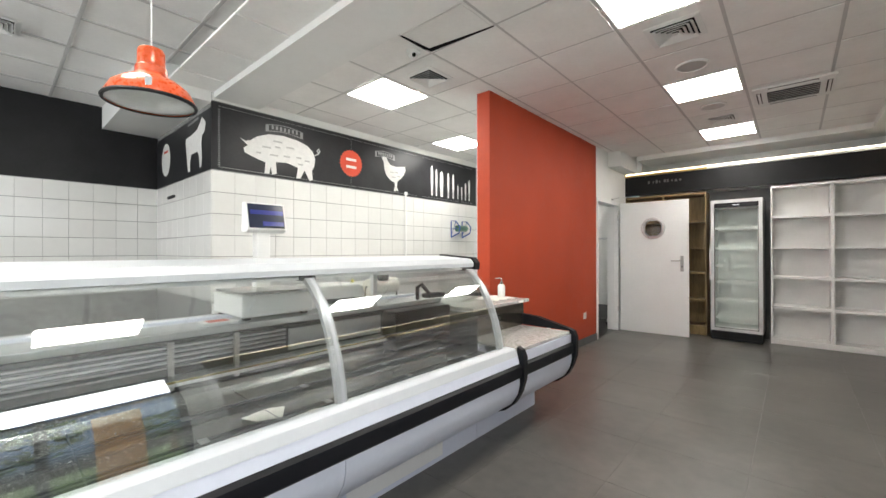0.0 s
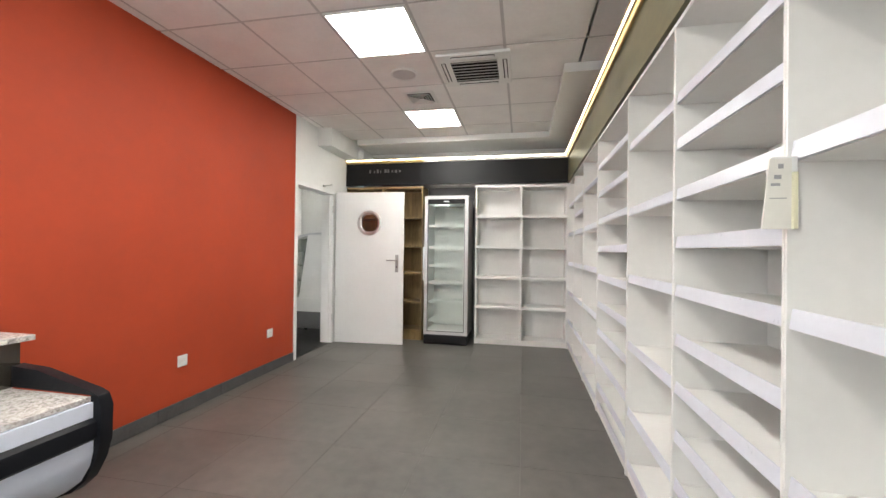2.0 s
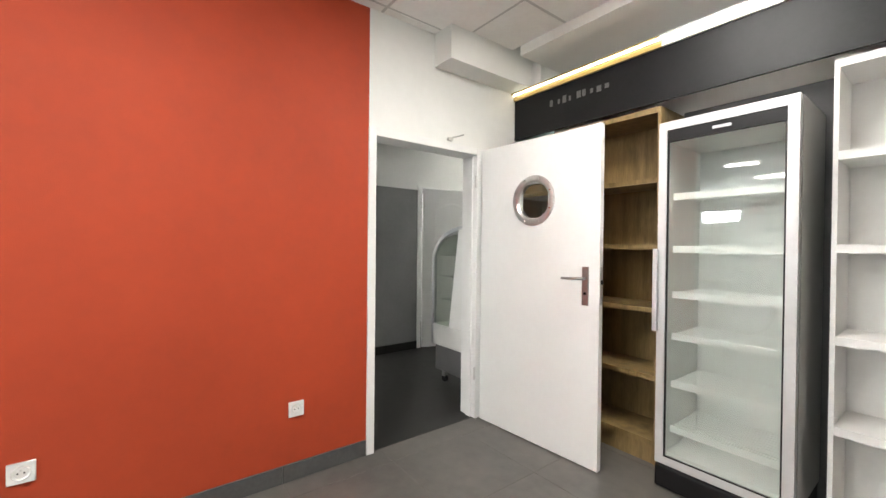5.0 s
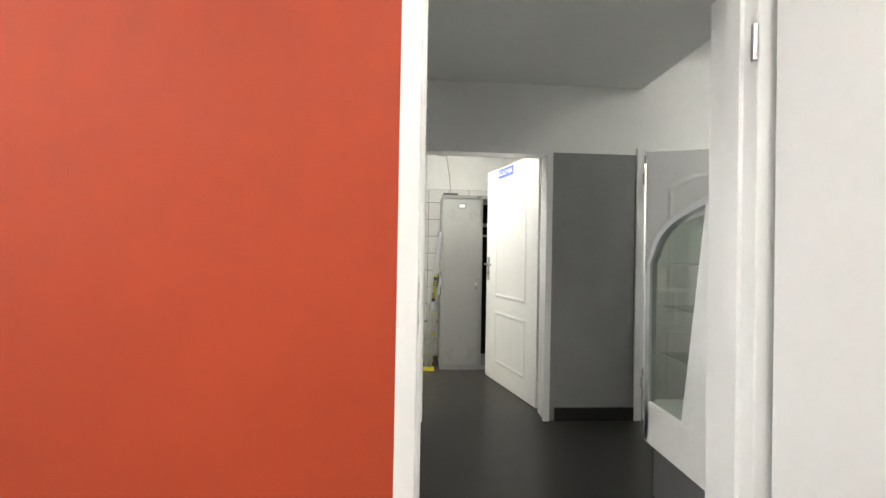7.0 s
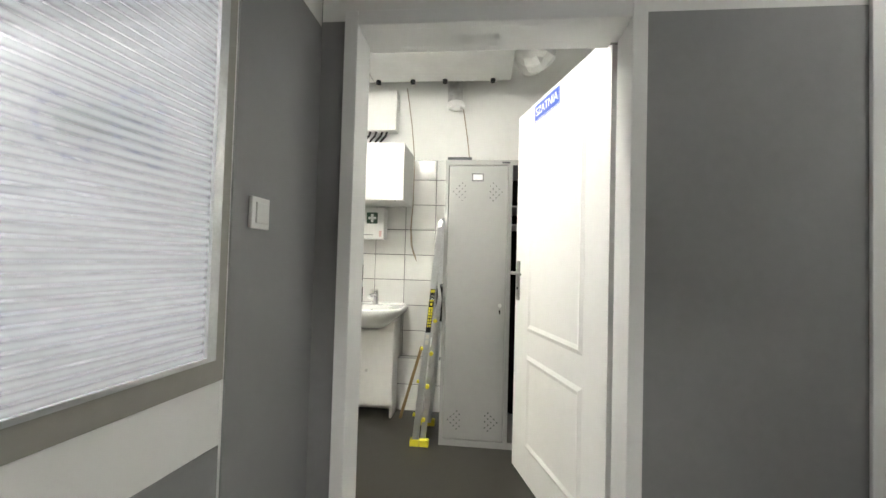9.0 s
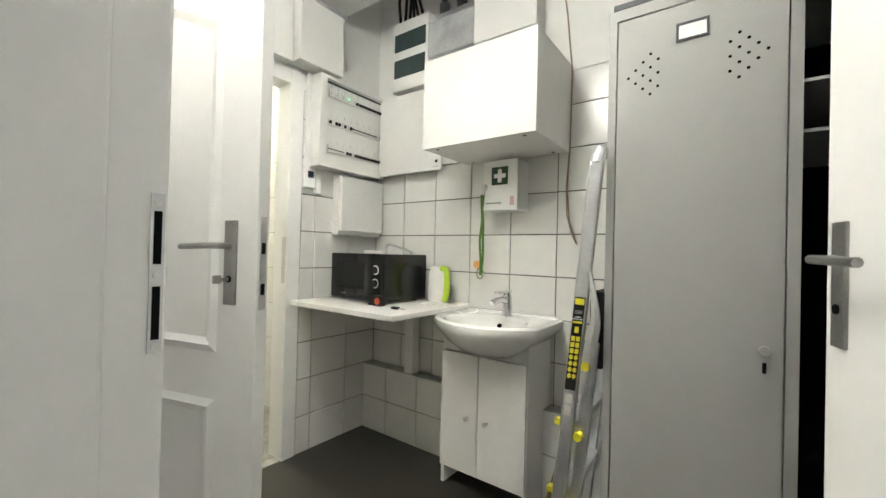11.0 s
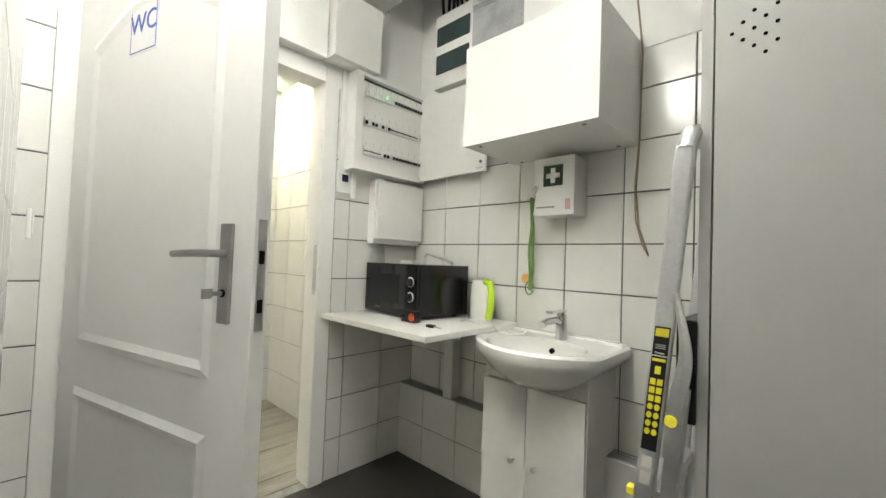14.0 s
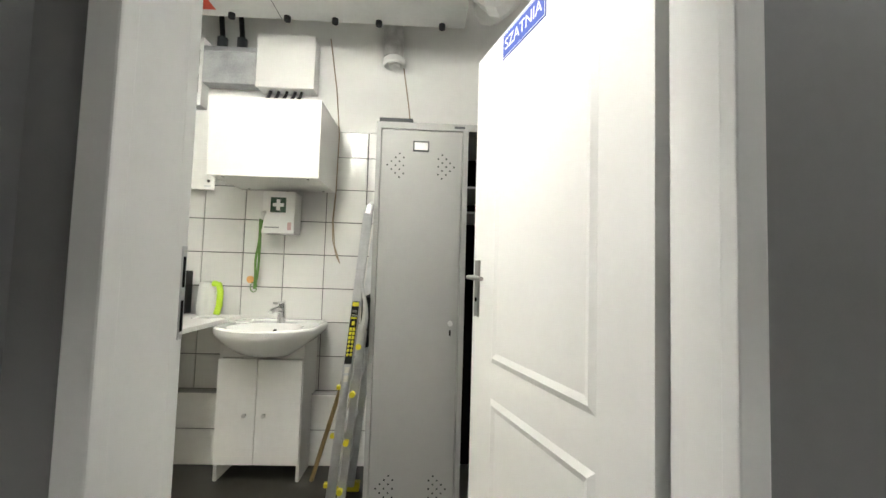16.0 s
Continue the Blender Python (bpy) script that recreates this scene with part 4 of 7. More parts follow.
# ---- poster wall behind the counter ----
Z0 = 0.0
lay_tiles(poster_wall, "x", XP, 1.985, 6.23, 0.80, 2.05, 0.2035, 0.2055, 1.985, 2.05, M_TILE, t=0.007, joint=0.006, vjoint=0.0022)
lay_tiles(side_wall, "y", 1.985, -5.82, XP, 0.80, 2.05, 0.2035, 0.2055, XP, 2.05, M_TILE, t=-0.007, joint=0.006, vjoint=0.0022)
lay_tiles(back_wall, "x", -5.82, -0.65, 1.985, 0.80, 2.05, 0.2035, 0.2055, 1.985, 2.05, M_TILE, t=0.007, joint=0.006, vjoint=0.0022)
structure("wall_west_lower", boxes((XP, XP + 0.006, 1.985, 6.23, 0, 0.79), (XP, XP + 0.006, 1.985, 6.23, 2.71, 3.0)), M_WALL)
structure("wall_corridor_back", boxes((-3.94, -2.36, 6.2295, 6.2299, 2.2, 2.78), (-3.94, -3.52, 6.2295, 6.2299, 0, 2.2)), M_WALL)
structure("wall_setback_black", boxes((-5.82, -5.812, YB, 1.984, 2.055, 2.94)), M_BLACK, "wall painted black above the tiles")

poster = thing("wall_poster", "long black poster with pale butcher drawings", "poster", (XP, 4.0, 2.05))
PX0 = XP + 0.006
part("sheet", boxes((XP, PX0, 1.978, 6.12, 2.058, 2.70), (-5.80, XP - 0.0005, 1.977, 1.984, 2.058, 2.64)), M_POSTER, poster)


def ell(cx, cz, rx, rz, n=28, a0=0.0, a1=2 * math.pi, wob=0.0):
    return [(cx + rx * math.cos(a) * (1 + wob * math.sin(5 * a)), cz + rz * math.sin(a)) for a in [a0 + (a1 - a0) * k / n for k in range(n)]]


def print_shape(points, mat, plane="x", lift=0.001, name="print"):
    if plane == "x":
        part(name, flat_shape(points, "x", PX0, lift), mat, poster)
    else:
        part(name, flat_shape(points, "y", 1.977, -lift), mat, poster)


# pig
print_shape([(2.24, 2.40), (2.29, 2.385), (2.34, 2.40), (2.40, 2.45), (2.52, 2.50), (2.68, 2.515), (2.84, 2.50), (2.96, 2.465), (3.03, 2.41), (3.06, 2.33), (3.05, 2.25), (3.02, 2.19), (3.03, 2.09), (2.99, 2.075), (2.965, 2.12), (2.93, 2.18), (2.88, 2.09), (2.83, 2.08), (2.85, 2.20), (2.72, 2.235), (2.60, 2.22), (2.61, 2.10), (2.56, 2.085), (2.545, 2.17), (2.53, 2.09), (2.48, 2.085), (2.49, 2.20), (2.42, 2.22), (2.34, 2.245), (2.28, 2.27), (2.27, 2.31), (2.31, 2.345)], M_CHALK)
part("pig_tail", tube([(PX0 + 0.003, 3.05, 2.37), (PX0 + 0.003, 3.09, 2.39), (PX0 + 0.003, 3.12, 2.43), (PX0 + 0.003, 3.10, 2.455), (PX0 + 0.003, 3.08, 2.43), (PX0 + 0.003, 3.11, 2.40)], 0.005, 6), M_CHALK, poster)
for y, z, w in ((2.62, 2.44, 0.10), (2.62, 2.38, 0.06), (2.76, 2.40, 0.09), (2.50, 2.36, 0.09), (2.58, 2.29, 0.09), (2.72, 2.30, 0.07), (2.86, 2.31, 0.06), (2.96, 2.29, 0.06), (2.42, 2.29, 0.05), (2.88, 2.24, 0.06)):
    print_shape([(y - w / 2, z - 0.009), (y + w / 2, z - 0.009), (y + w / 2, z + 0.009), (y - w / 2, z + 0.009)], M_CAPTION, lift=0.002, name="caption")
# curved banners
for yc, w in ((2.70, 0.42), (4.10, 0.34)):
    zt = 2.60 if yc < 3 else 2.59
    up = [(yc - w / 2 + w * k / 12, zt + 0.025 * math.sin(math.pi * k / 12)) for k in range(13)]
    print_shape(up + [(u, v - 0.075) for u, v in up[::-1]], M_CHALKG, lift=0.0012, name="banner")
    print_shape([(u, v - 0.008) for u, v in up[1:-1]] + [(u, v - 0.067) for u, v in up[1:-1][::-1]], M_POSTER, lift=0.002, name="banner_field")
    for k in range(7):
        u = yc - w * 0.32 + w * 0.64 * k / 6
        zc = zt - 0.037 + 0.02
        print_shape([(u - 0.012, zc - 0.02), (u + 0.012, zc - 0.02), (u + 0.012, zc + 0.02), (u - 0.012, zc + 0.02)], M_CHALKG, lift=0.0028, name="caption")
# red scalloped badge
print_shape([(3.555 + (0.168 if k % 2 else 0.154) * math.cos(2 * math.pi * k / 48), 2.365 + (0.168 if k % 2 else 0.154) * math.sin(2 * math.pi * k / 48)) for k in range(48)], M_POSTRED, name="badge")
for z in (2.41, 2.32):
    print_shape([(3.48, z - 0.016), (3.63, z - 0.016), (3.63, z + 0.016), (3.48, z + 0.016)], M_CHALK, lift=0.002, name="caption")
# hen
print_shape([(4.060, 2.554), (4.098, 2.571), (4.123, 2.554), (4.135, 2.509), (4.185, 2.453), (4.285, 2.437), (4.385, 2.453), (4.460, 2.465), (4.473, 2.409), (4.435, 2.341), (4.385, 2.285), (4.322, 2.241), (4.310, 2.162), (4.341, 2.106), (4.298, 2.112), (4.279, 2.095), (4.248, 2.106), (4.272, 2.162), (4.266, 2.218), (4.197, 2.241), (4.123, 2.297), (4.085, 2.375), (4.079, 2.465), (4.047, 2.509)], M_CHALK)
for y, z, w in ((4.22, 2.35, 0.07), (4.30, 2.36, 0.06), (4.25, 2.29, 0.07), (4.34, 2.31, 0.06)):
    print_shape([(y - w / 2, z - 0.008), (y + w / 2, z - 0.008), (y + w / 2, z + 0.008), (y - w / 2, z + 0.008)], M_CAPTION, lift=0.002, name="caption")
# knives, fork and cleaver
for k, (y, h, w) in enumerate(((5.02, 0.46, 0.05), (5.12, 0.42, 0.04), (5.24, 0.40, 0.075), (5.40, 0.40, 0.045), (5.52, 0.40, 0.045), (5.64, 0.24, 0.03), (5.74, 0.22, 0.03), (5.84, 0.30, 0.04), (5.94, 0.36, 0.045))):
    z = 2.12
    print_shape([(y - w * 0.35, z), (y + w * 0.35, z), (y + w * 0.4, z + h * 0.35), (y + w / 2, z + h * 0.4), (y + w / 2, z + h * 0.8), (y + w * 0.1, z + h), (y - w / 2, z + h * 0.9), (y - w / 2, z + h * 0.4), (y - w * 0.4, z + h * 0.35)], M_CHALK, name="knife_drawing")
    print_shape([(y - w * 0.2, z + 0.03), (y + w * 0.2, z + 0.03), (y + w * 0.2, z + h * 0.3), (y - w * 0.2, z + h * 0.3)], M_CAPTION, lift=0.002, name="caption")
# stitched border lines
for y0, y1, z in ((2.04, 4.72, 2.665), (2.04, 4.72, 2.085), (4.80, 6.05, 2.665), (4.80, 6.05, 2.085)):
    n = int((y1 - y0) / 0.03)
    part("stitching", boxes(*[(PX0, PX0 + 0.001, y0 + k * 0.03, y0 + k * 0.03 + (0.02 if z > 2.5 else 0.026), z - 0.0025, z + 0.0025) for k in range(n)]), M_CHALKG, poster)
part("stitching", boxes(*[(PX0, PX0 + 0.001, 2.035, 2.055, 2.10 + 0.022 * k, 2.108 + 0.022 * k) for k in range(25)], *[(PX0, PX0 + 0.001, 3.553, 3.557, 2.09 + 0.03 * k, 2.105 + 0.03 * k) for k in range(5)], *[(PX0, PX0 + 0.001, 3.553, 3.557, 2.51 + 0.03 * k, 2.525 + 0.03 * k) for k in range(5)]), M_CHALKG, poster)
# cow and ham on the side
print_shape([(-4.14, 2.56), (-4.10, 2.52), (-4.13, 2.44), (-4.20, 2.42), (-4.22, 2.34), (-4.20, 2.20), (-4.22, 2.11), (-4.27, 2.11), (-4.28, 2.22), (-4.33, 2.28), (-4.52, 2.28), (-4.56, 2.20), (-4.55, 2.11), (-4.62, 2.11), (-4.66, 2.26), (-4.70, 2.42), (-4.68, 2.47), (-4.50, 2.48), (-4.34, 2.50), (-4.25, 2.56), (-4.20, 2.60)], M_CHALK, "y")
print_shape(ell(-5.42, 2.36, 0.17, 0.19), M_CHALK, "y")
print_shape([(-5.50, 2.44), (-5.34, 2.44), (-5.34, 2.465), (-5.50, 2.465)], M_POSTRED, "y", 0.002, "caption")
print_shape([(-4.62, 2.585), (-4.30, 2.60), (-4.30, 2.625), (-4.62, 2.61)], M_CHALKG, "y", 0.001, "banner")

conduit = thing("cable_conduit", "thin white cable trunking on tiled wall", "cable trunking", (XP, 4.47, 0.9))
part("trunking", boxes((XP + 0.0072, XP + 0.019, 4.455, 4.48, 0.92, 2.085), bevel=0.002), M_PLASTIC, conduit)
part("box", boxes((XP + 0.0072, XP + 0.03, 4.445, 4.49, 2.065, 2.11), bevel=0.003), M_PLASTIC, conduit)
holder = thing("knife_bar", "short black magnetic holder on tiles", "wall holder", (-5.2, 1.978, 1.9))
part("bar", boxes((-5.30, -5.06, 1.958, 1.9775, 1.885, 1.915), bevel=0.004), M_PLASTICB, holder)
# film roll dispenser with blue wire frame
dsp = thing("roll_dispenser", "blue wire dispenser holding a green roll", "roll dispenser", (XP, 5.60, 1.63))
for y in (5.46, 5.74):
    x0 = XP + 0.012
    part("wire_frame", tube([(x0, y, 1.50), (x0 + 0.16, y, 1.56), (x0 + 0.18, y, 1.66), (x0 + 0.10, y, 1.75), (x0, y, 1.76), (x0, y, 1.50)], 0.010, 6), M_BLUEFRAME, dsp)
    part("wire_cross", tube([(x0, y, 1.52), (x0 + 0.1, y, 1.745)], 0.005, 6), M_BLUEFRAME, dsp)
part("rod", cyl((XP + 0.11, 5.44, 1.635), (XP + 0.11, 5.76, 1.635), 0.009), M_BLUEFRAME, dsp)
part("roll", cyl((XP + 0.11, 5.49, 1.635), (XP + 0.11, 5.71, 1.635), 0.05, seg=28), material("green_film_roll", (0.10, 0.20, 0.14), 0.4), dsp, "green film roll", smooth=True)

# back counter along the tiled wall
bc = thing("back_counter", "grey-topped work counter along tiled wall", "counter", (-3.65, 4.2, 0))
part("worktop", boxes((XP + 0.008, -3.36, 2.2, 6.2, 0.87, 0.905), bevel=0.004), M_STEEL, bc, "steel worktop")
part("upstand", boxes((XP + 0.008, XP + 0.022, 2.2, 6.2, 0.905, 0.985)), M_ALU, bc, "dark grey upstand")
part("cabinet", boxes((XP + 0.03, -3.40, 2.22, 6.18, 0.1, 0.868)), M_LAM, bc)
part("plinth", boxes((XP + 0.05, -3.45, 2.24, 6.16, 0.0, 0.0995)), M_SKIRT, bc)

# ---- refrigerated display counter ----
CY0, CY1, CY2 = -1.6, 2.85, 3.655
ctr = thing("display_counter", "refrigerated butcher counter with curved glass front", "display counter", (-1.6, 0.8, 0))
belly = [(-1.50, 0.225), (-1.36, 0.225), (-1.28, 0.25), (-1.21, 0.30), (-1.165, 0.37), (-1.15, 0.43), (-1.15, 0.475)]
band = [(-1.15, 0.475), (-1.135, 0.488), (-1.13, 0.52), (-1.135, 0.552), (-1.15, 0.565)]
for a, b in ((CY0, 1.52), (1.524, CY1 - 0.03)):
    part("belly_panel", sheet(belly[::-1], "y", a, b, -0.015), M_CASE, ctr, "pale blue-grey curved panel", smooth=True)
part("bumper", sweep(band + [(-1.19, 0.565), (-1.19, 0.475)], "y", CY0, CY1 - 0.03), M_RUBBER, ctr, "black rubber bumper", smooth=True)
part("sill_strip", sweep([(-1.152, 0.567), (-1.165, 0.612), (-1.20, 0.612), (-1.20, 0.567)], "y", CY0, CY1 - 0.03), M_CASE, ctr, "pale blue strip")
part("sill", sweep([(-1.163, 0.613), (-1.180, 0.652), (-1.19, 0.658), (-1.26, 0.658), (-1.26, 0.613)], "y", CY0, CY1 - 0.03), M_CASERAIL, ctr, "pale grey-white front rail", smooth=True)
for a, b in ((CY0, 0.6), (0.604, 2.80), (2.804, 3.61)):
    part("plinth", boxes((-1.50, -1.475, a, b, 0.0, 0.235)), M_CASE, ctr)
# whiter rectangle low on the kick plate
part("plinth_patch", sweep([(-1.4745, 0.03), (-1.4745, 0.15), (-1.4735, 0.15), (-1.4735, 0.03)], "y", 1.75, 2.45), M_PLASTIC, ctr, "whiter patch on the kick plate")
part("carcass", boxes((-2.05, -1.50, CY0, CY1, 0.02, 0.50), (-2.10, -2.05, CY0, CY1, 0.02, 0.95)), M_CASE, ctr)
# well of the case
part("deck", sheet([(-1.27, 0.60), (-1.30, 0.575), (-1.78, 0.63), (-1.80, 0.66)], "y", CY0, CY1 - 0.045, 0.006), M_CASEIN, ctr, "stainless display deck")
part("inner_back", sheet([(-1.80, 0.66), (-1.805, 0.69)], "y", CY0, CY1 - 0.045, 0.006), M_CASEIN, ctr)
for x, z in ((-1.42, 0.594), (-1.62, 0.617)):
    for off in (-0.016, 0.016):
        part("deck_rail", boxes((x + off - 0.007, x + off + 0.007, CY0 + 0.02, CY1 - 0.06, z, z + 0.012)), M_CASEDARK, ctr, "dark deck rail")
    for j in range(9):
        y = CY0 + 0.2 + j * 0.5
        part("rail_clip", boxes((x - 0.02, x + 0.02, y, y + 0.03, z + 0.0125, z + 0.016)), M_ALU, ctr)
for j in range(8):
    y = CY0 + 0.15 + j * 0.56
    part("tray_seam", boxes((-1.78, -1.31, y, y + 0.004, 0.6355, 0.637)), M_CASEDARK, ctr)
part("rear_trim", boxes((-1.845, -1.812, CY0, CY1 - 0.05, 0.885, 0.904)), M_PLASTICB, ctr, "black edge under the service top")
for k in range(5):
    z = 0.868 - 0.021 * k
    part("rear_slat", sweep([(-1.832, z), (-1.812, z + 0.004), (-1.812, z + 0.011), (-1.832, z + 0.013)], "y", CY0, 1.62), M_CASESTEEL, ctr)
# solid dark block, coloured for the shade behind the slats
part("rear_recess", boxes((-1.862, -1.834, CY0, CY1 - 0.05, 0.70, 0.885)), M_CASEDARK, ctr, "dark block for the shade behind the slats")
part("rear_sill", sweep([(-1.83, 0.752), (-1.765, 0.738), (-1.76, 0.722), (-1.83, 0.722)], "y", CY0, 2.25), M_CASESTEEL, ctr, "pale steel ledge")
# black strip drawn as the shade under the pale ledge
part("rear_shadow_strip", boxes((-1.80, -1.79, CY0, 2.25, 0.69, 0.721)), M_PLASTICB, ctr, "black strip drawn as the shade under the ledge")
part("rear_panel", boxes((-1.832, -1.818, 1.64, 2.25, 0.765, 0.875), bevel=0.004), M_CASESTEEL, ctr, "pale steel service flap")
part("end_block", boxes((-1.83, -1.70, 2.27, CY1 - 0.06, 0.66, 0.90), bevel=0.006), M_PLASTICB, ctr, "black end housing")
for y in (-0.9, 0.1, 1.10, 1.36):
    part("rear_post", boxes((-1.805, -1.788, y, y + 0.022, 0.70, 0.90)), M_STEEL, ctr)
part("rear_worktop", boxes((-2.25, -1.82, CY0, CY1 - 0.02, 0.905, 0.935), bevel=0.004), M_CASESTEEL, ctr, "pale grey service top")
# free-hanging brass tube draws a glint along the case
part("rail_glint", tube([(-1.55, CY0, 0.80), (-1.55, CY1 - 0.06, 0.80)], 0.004, 6), material("brass_glint", (0.6, 0.48, 0.2), 0.25, metal=1.0), ctr, "thin brass tube drawn as a glint")
arc = [(-1.225, 0.655), (-1.235, 0.72), (-1.262, 0.83), (-1.305, 0.94), (-1.365, 1.045), (-1.44, 1.125), (-1.51, 1.175)]
for a, b in ((CY0, 0.37), (0.39, 1.56), (1.58, 2.74)):
    g = part("front_glass", sheet(arc, "y", a, b, 0.007), G_CASE, ctr, "curved clear glass", smooth=True)
    g.visible_shadow = False
for y in (-0.80, 0.38, 1.57, 2.75):
    pts = [(x - 0.014, z) for x, z in arc]
    part("glass_arm", sheet(pts, "y", y - 0.024, y + 0.024, 0.022), M_SILVER, ctr, "silver curved arm", smooth=True)
    part("arm_bracket", boxes((-1.56, -1.50, y - 0.035, y + 0.035, 1.145, 1.168), bevel=0.004), M_PLASTICB, ctr)
part("top_bar", sweep([(-1.50, 1.17), (-1.495, 1.195), (-1.52, 1.225), (-1.80, 1.245), (-1.81, 1.225), (-1.81, 1.205), (-1.60, 1.175)], "y", CY0, 2.80), M_CASERAIL, ctr, "pale grey-white canopy bar", smooth=True)
part("top_bar_light", boxes((-1.60, -1.53, CY0, 2.76, 1.150, 1.166)), M_LAM, ctr)
part("top_bar_end", sweep([(-1.485, 1.15), (-1.48, 1.20), (-1.51, 1.235), (-1.81, 1.255), (-1.82, 1.195), (-1.55, 1.165)], "y", 2.801, 2.85), M_PLASTICB, ctr, "black end cap")
part("end_glass", sweep(arc + [(-1.80, 1.20), (-1.80, 0.66)], "y", 2.776, 2.783), G_CLEAR, ctr)
for y in (0.38, 2.2):
    part("post", boxes((-1.84, -1.81, y - 0.015, y + 0.015, 0.935, 1.205)), M_SILVER, ctr)
# moulded end straps
strap = [(-1.50, 0.215), (-1.34, 0.215), (-1.26, 0.245), (-1.19, 0.305), (-1.142, 0.39), (-1.118, 0.47), (-1.115, 0.61), (-1.135, 0.655), (-1.17, 0.67), (-1.17, 0.60), (-1.15, 0.50), (-1.165, 0.40), (-1.21, 0.33), (-1.28, 0.275), (-1.36, 0.255), (-1.50, 0.255)]
part("end_strap", sweep(strap, "y", CY1 - 0.03, CY1 + 0.01), M_RUBBER, ctr, "black moulded strap", smooth=True)
# pay point with granite tops
pay = thing("pay_counter", "stepped granite pay counter with black bumper", "counter", (-1.6, 3.25, 0))
part("belly_panel", sheet(belly[::-1], "y", CY1 + 0.012, 3.60, -0.015), M_CASE, pay, "pale blue-grey curved panel", smooth=True)
part("bumper", sweep(band + [(-1.19, 0.565), (-1.19, 0.475)], "y", CY1 + 0.012, 3.60), M_RUBBER, pay, "black rubber bumper", smooth=True)
part("front_edge", boxes((-1.19, -1.154, CY1 + 0.012, 3.60, 0.567, 0.628)), M_CASE, pay)
part("lower_top", boxes((-1.60, -1.165, CY1 + 0.014, 3.60, 0.629, 0.652), bevel=0.004), M_GRANITE, pay, "speckled granite ledge")
part("step_panel", boxes((-1.605, -1.59, CY1 + 0.014, 3.63, 0.6525, 0.845)), material("bronze_mirror_panel", (0.16, 0.14, 0.115), 0.09, metal=0.85, vary=0.05), pay, "dark polished step panel")
part("upper_top", boxes((-2.2, -1.55, CY1 + 0.014, 3.66, 0.846, 0.872), bevel=0.004), M_GRANITE, pay, "speckled granite top")
part("dark_side", boxes((-2.14, -1.51, CY1 + 0.0105, CY1 + 0.0135, 0.03, 0.84)), M_CASEDARK, pay, "dark side panel")
part("price_label", boxes((-1.549, -1.5485, 3.48, 3.56, 0.85, 0.866)), M_PAPER, pay)
part("carcass", boxes((-2.15, -1.606, CY1 + 0.014, 3.60, 0.02, 0.845), (-1.605, -1.50, CY1 + 0.014, 3.60, 0.02, 0.628)), M_CASE, pay)
part("end_cheek", sweep(strap[:9] + [(-1.30, 0.70), (-1.45, 0.735), (-1.60, 0.745), (-1.60, 0.655), (-1.17, 0.655)] + strap[9:], "y", 3.601, 3.65), M_RUBBER, pay, "black moulded end cheek", smooth=True)
part("end_panel", sweep([(-2.15, 0.02), (-1.50, 0.02), (-1.50, 0.255), (-1.36, 0.255), (-1.21, 0.33), (-1.15, 0.50), (-1.17, 0.60), (-1.19, 0.628), (-1.60, 0.628), (-1.60, 0.84), (-2.15, 0.84)], "y", 3.602, 3.61), M_CASE, pay)
bar = thing("hand_rail_block", "black padded bar on granite top", "rail", (-1.95, 3.4, 0.873))
part("bar", boxes((-2.18, -1.99, 3.50, 3.69, 0.873, 0.905), bevel=0.01), M_RUBBER, bar)
# things on the counter
sp = thing("soap_dispenser", "white soap bottle with steel pump on cloth", "soap dispenser", (-1.76, 3.55, 0.874))
part("bottle", lathe([(0.0005, 0.002), (0.03, 0.002), (0.033, 0.01), (0.033, 0.095), (0.026, 0.11), (0.014, 0.115)], (-1.76, 3.55, 0.876)), M_CERAMIC, sp, smooth=True)
part("collar", cyl((-1.76, 3.55, 0.99), (-1.76, 3.55, 1.012), 0.015), M_CHROME, sp)
part("pump", tube([(-1.76, 3.55, 1.01), (-1.76, 3.55, 1.04), (-1.775, 3.545, 1.043), (-1.81, 3.53, 1.036)], 0.006), M_CHROME, sp, smooth=True)
cloth = bmesh.new()
cg = [[cloth.verts.new((-1.90 + 0.25 * i / 12 + 0.02 * math.sin(j * 1.3), 3.30 + 0.30 * j / 12 + 0.02 * math.sin(i * 0.9), 0.8745 + 0.006 * (0.5 + 0.5 * noise.noise(Vector((i * 0.6, j * 0.6, 0)))))) for j in range(13)] for i in range(13)]
for i in range(12):
    for j in range(12):
        cloth.faces.new((cg[i][j], cg[i + 1][j], cg[i + 1][j + 1], cg[i][j + 1]))
cl = single("cloth", cloth, M_PAPER, "crumpled white cloth lying on granite", "cloth", smooth=True)
sol = cl.modifiers.new("thick", "SOLIDIFY")
sol.thickness = 0.002
# shop scale with display head
sc = thing("shop_scale", "white shop scale with tilted dark display on a pole", "scale", (-2.12, 1.66, 0.936))
part("body", boxes((-2.24, -1.86, 1.42, 1.80, 0.95, 1.06), bevel=0.015), M_PLASTIC, sc)
part("feet", boxes(*[(x, x + 0.03, y, y + 0.03, 0.936, 0.951) for x in (-2.22, -1.91) for y in (1.44, 1.75)]), M_PLASTICB, sc)
part("plate", boxes((-2.23, -1.87, 1.43, 1.79, 1.065, 1.075), bevel=0.003), M_STEEL, sc, "steel weighing plate")
part("pole", boxes((-2.215, -2.155, 1.62, 1.70, 1.06, 1.39), bevel=0.008), M_PLASTIC, sc)
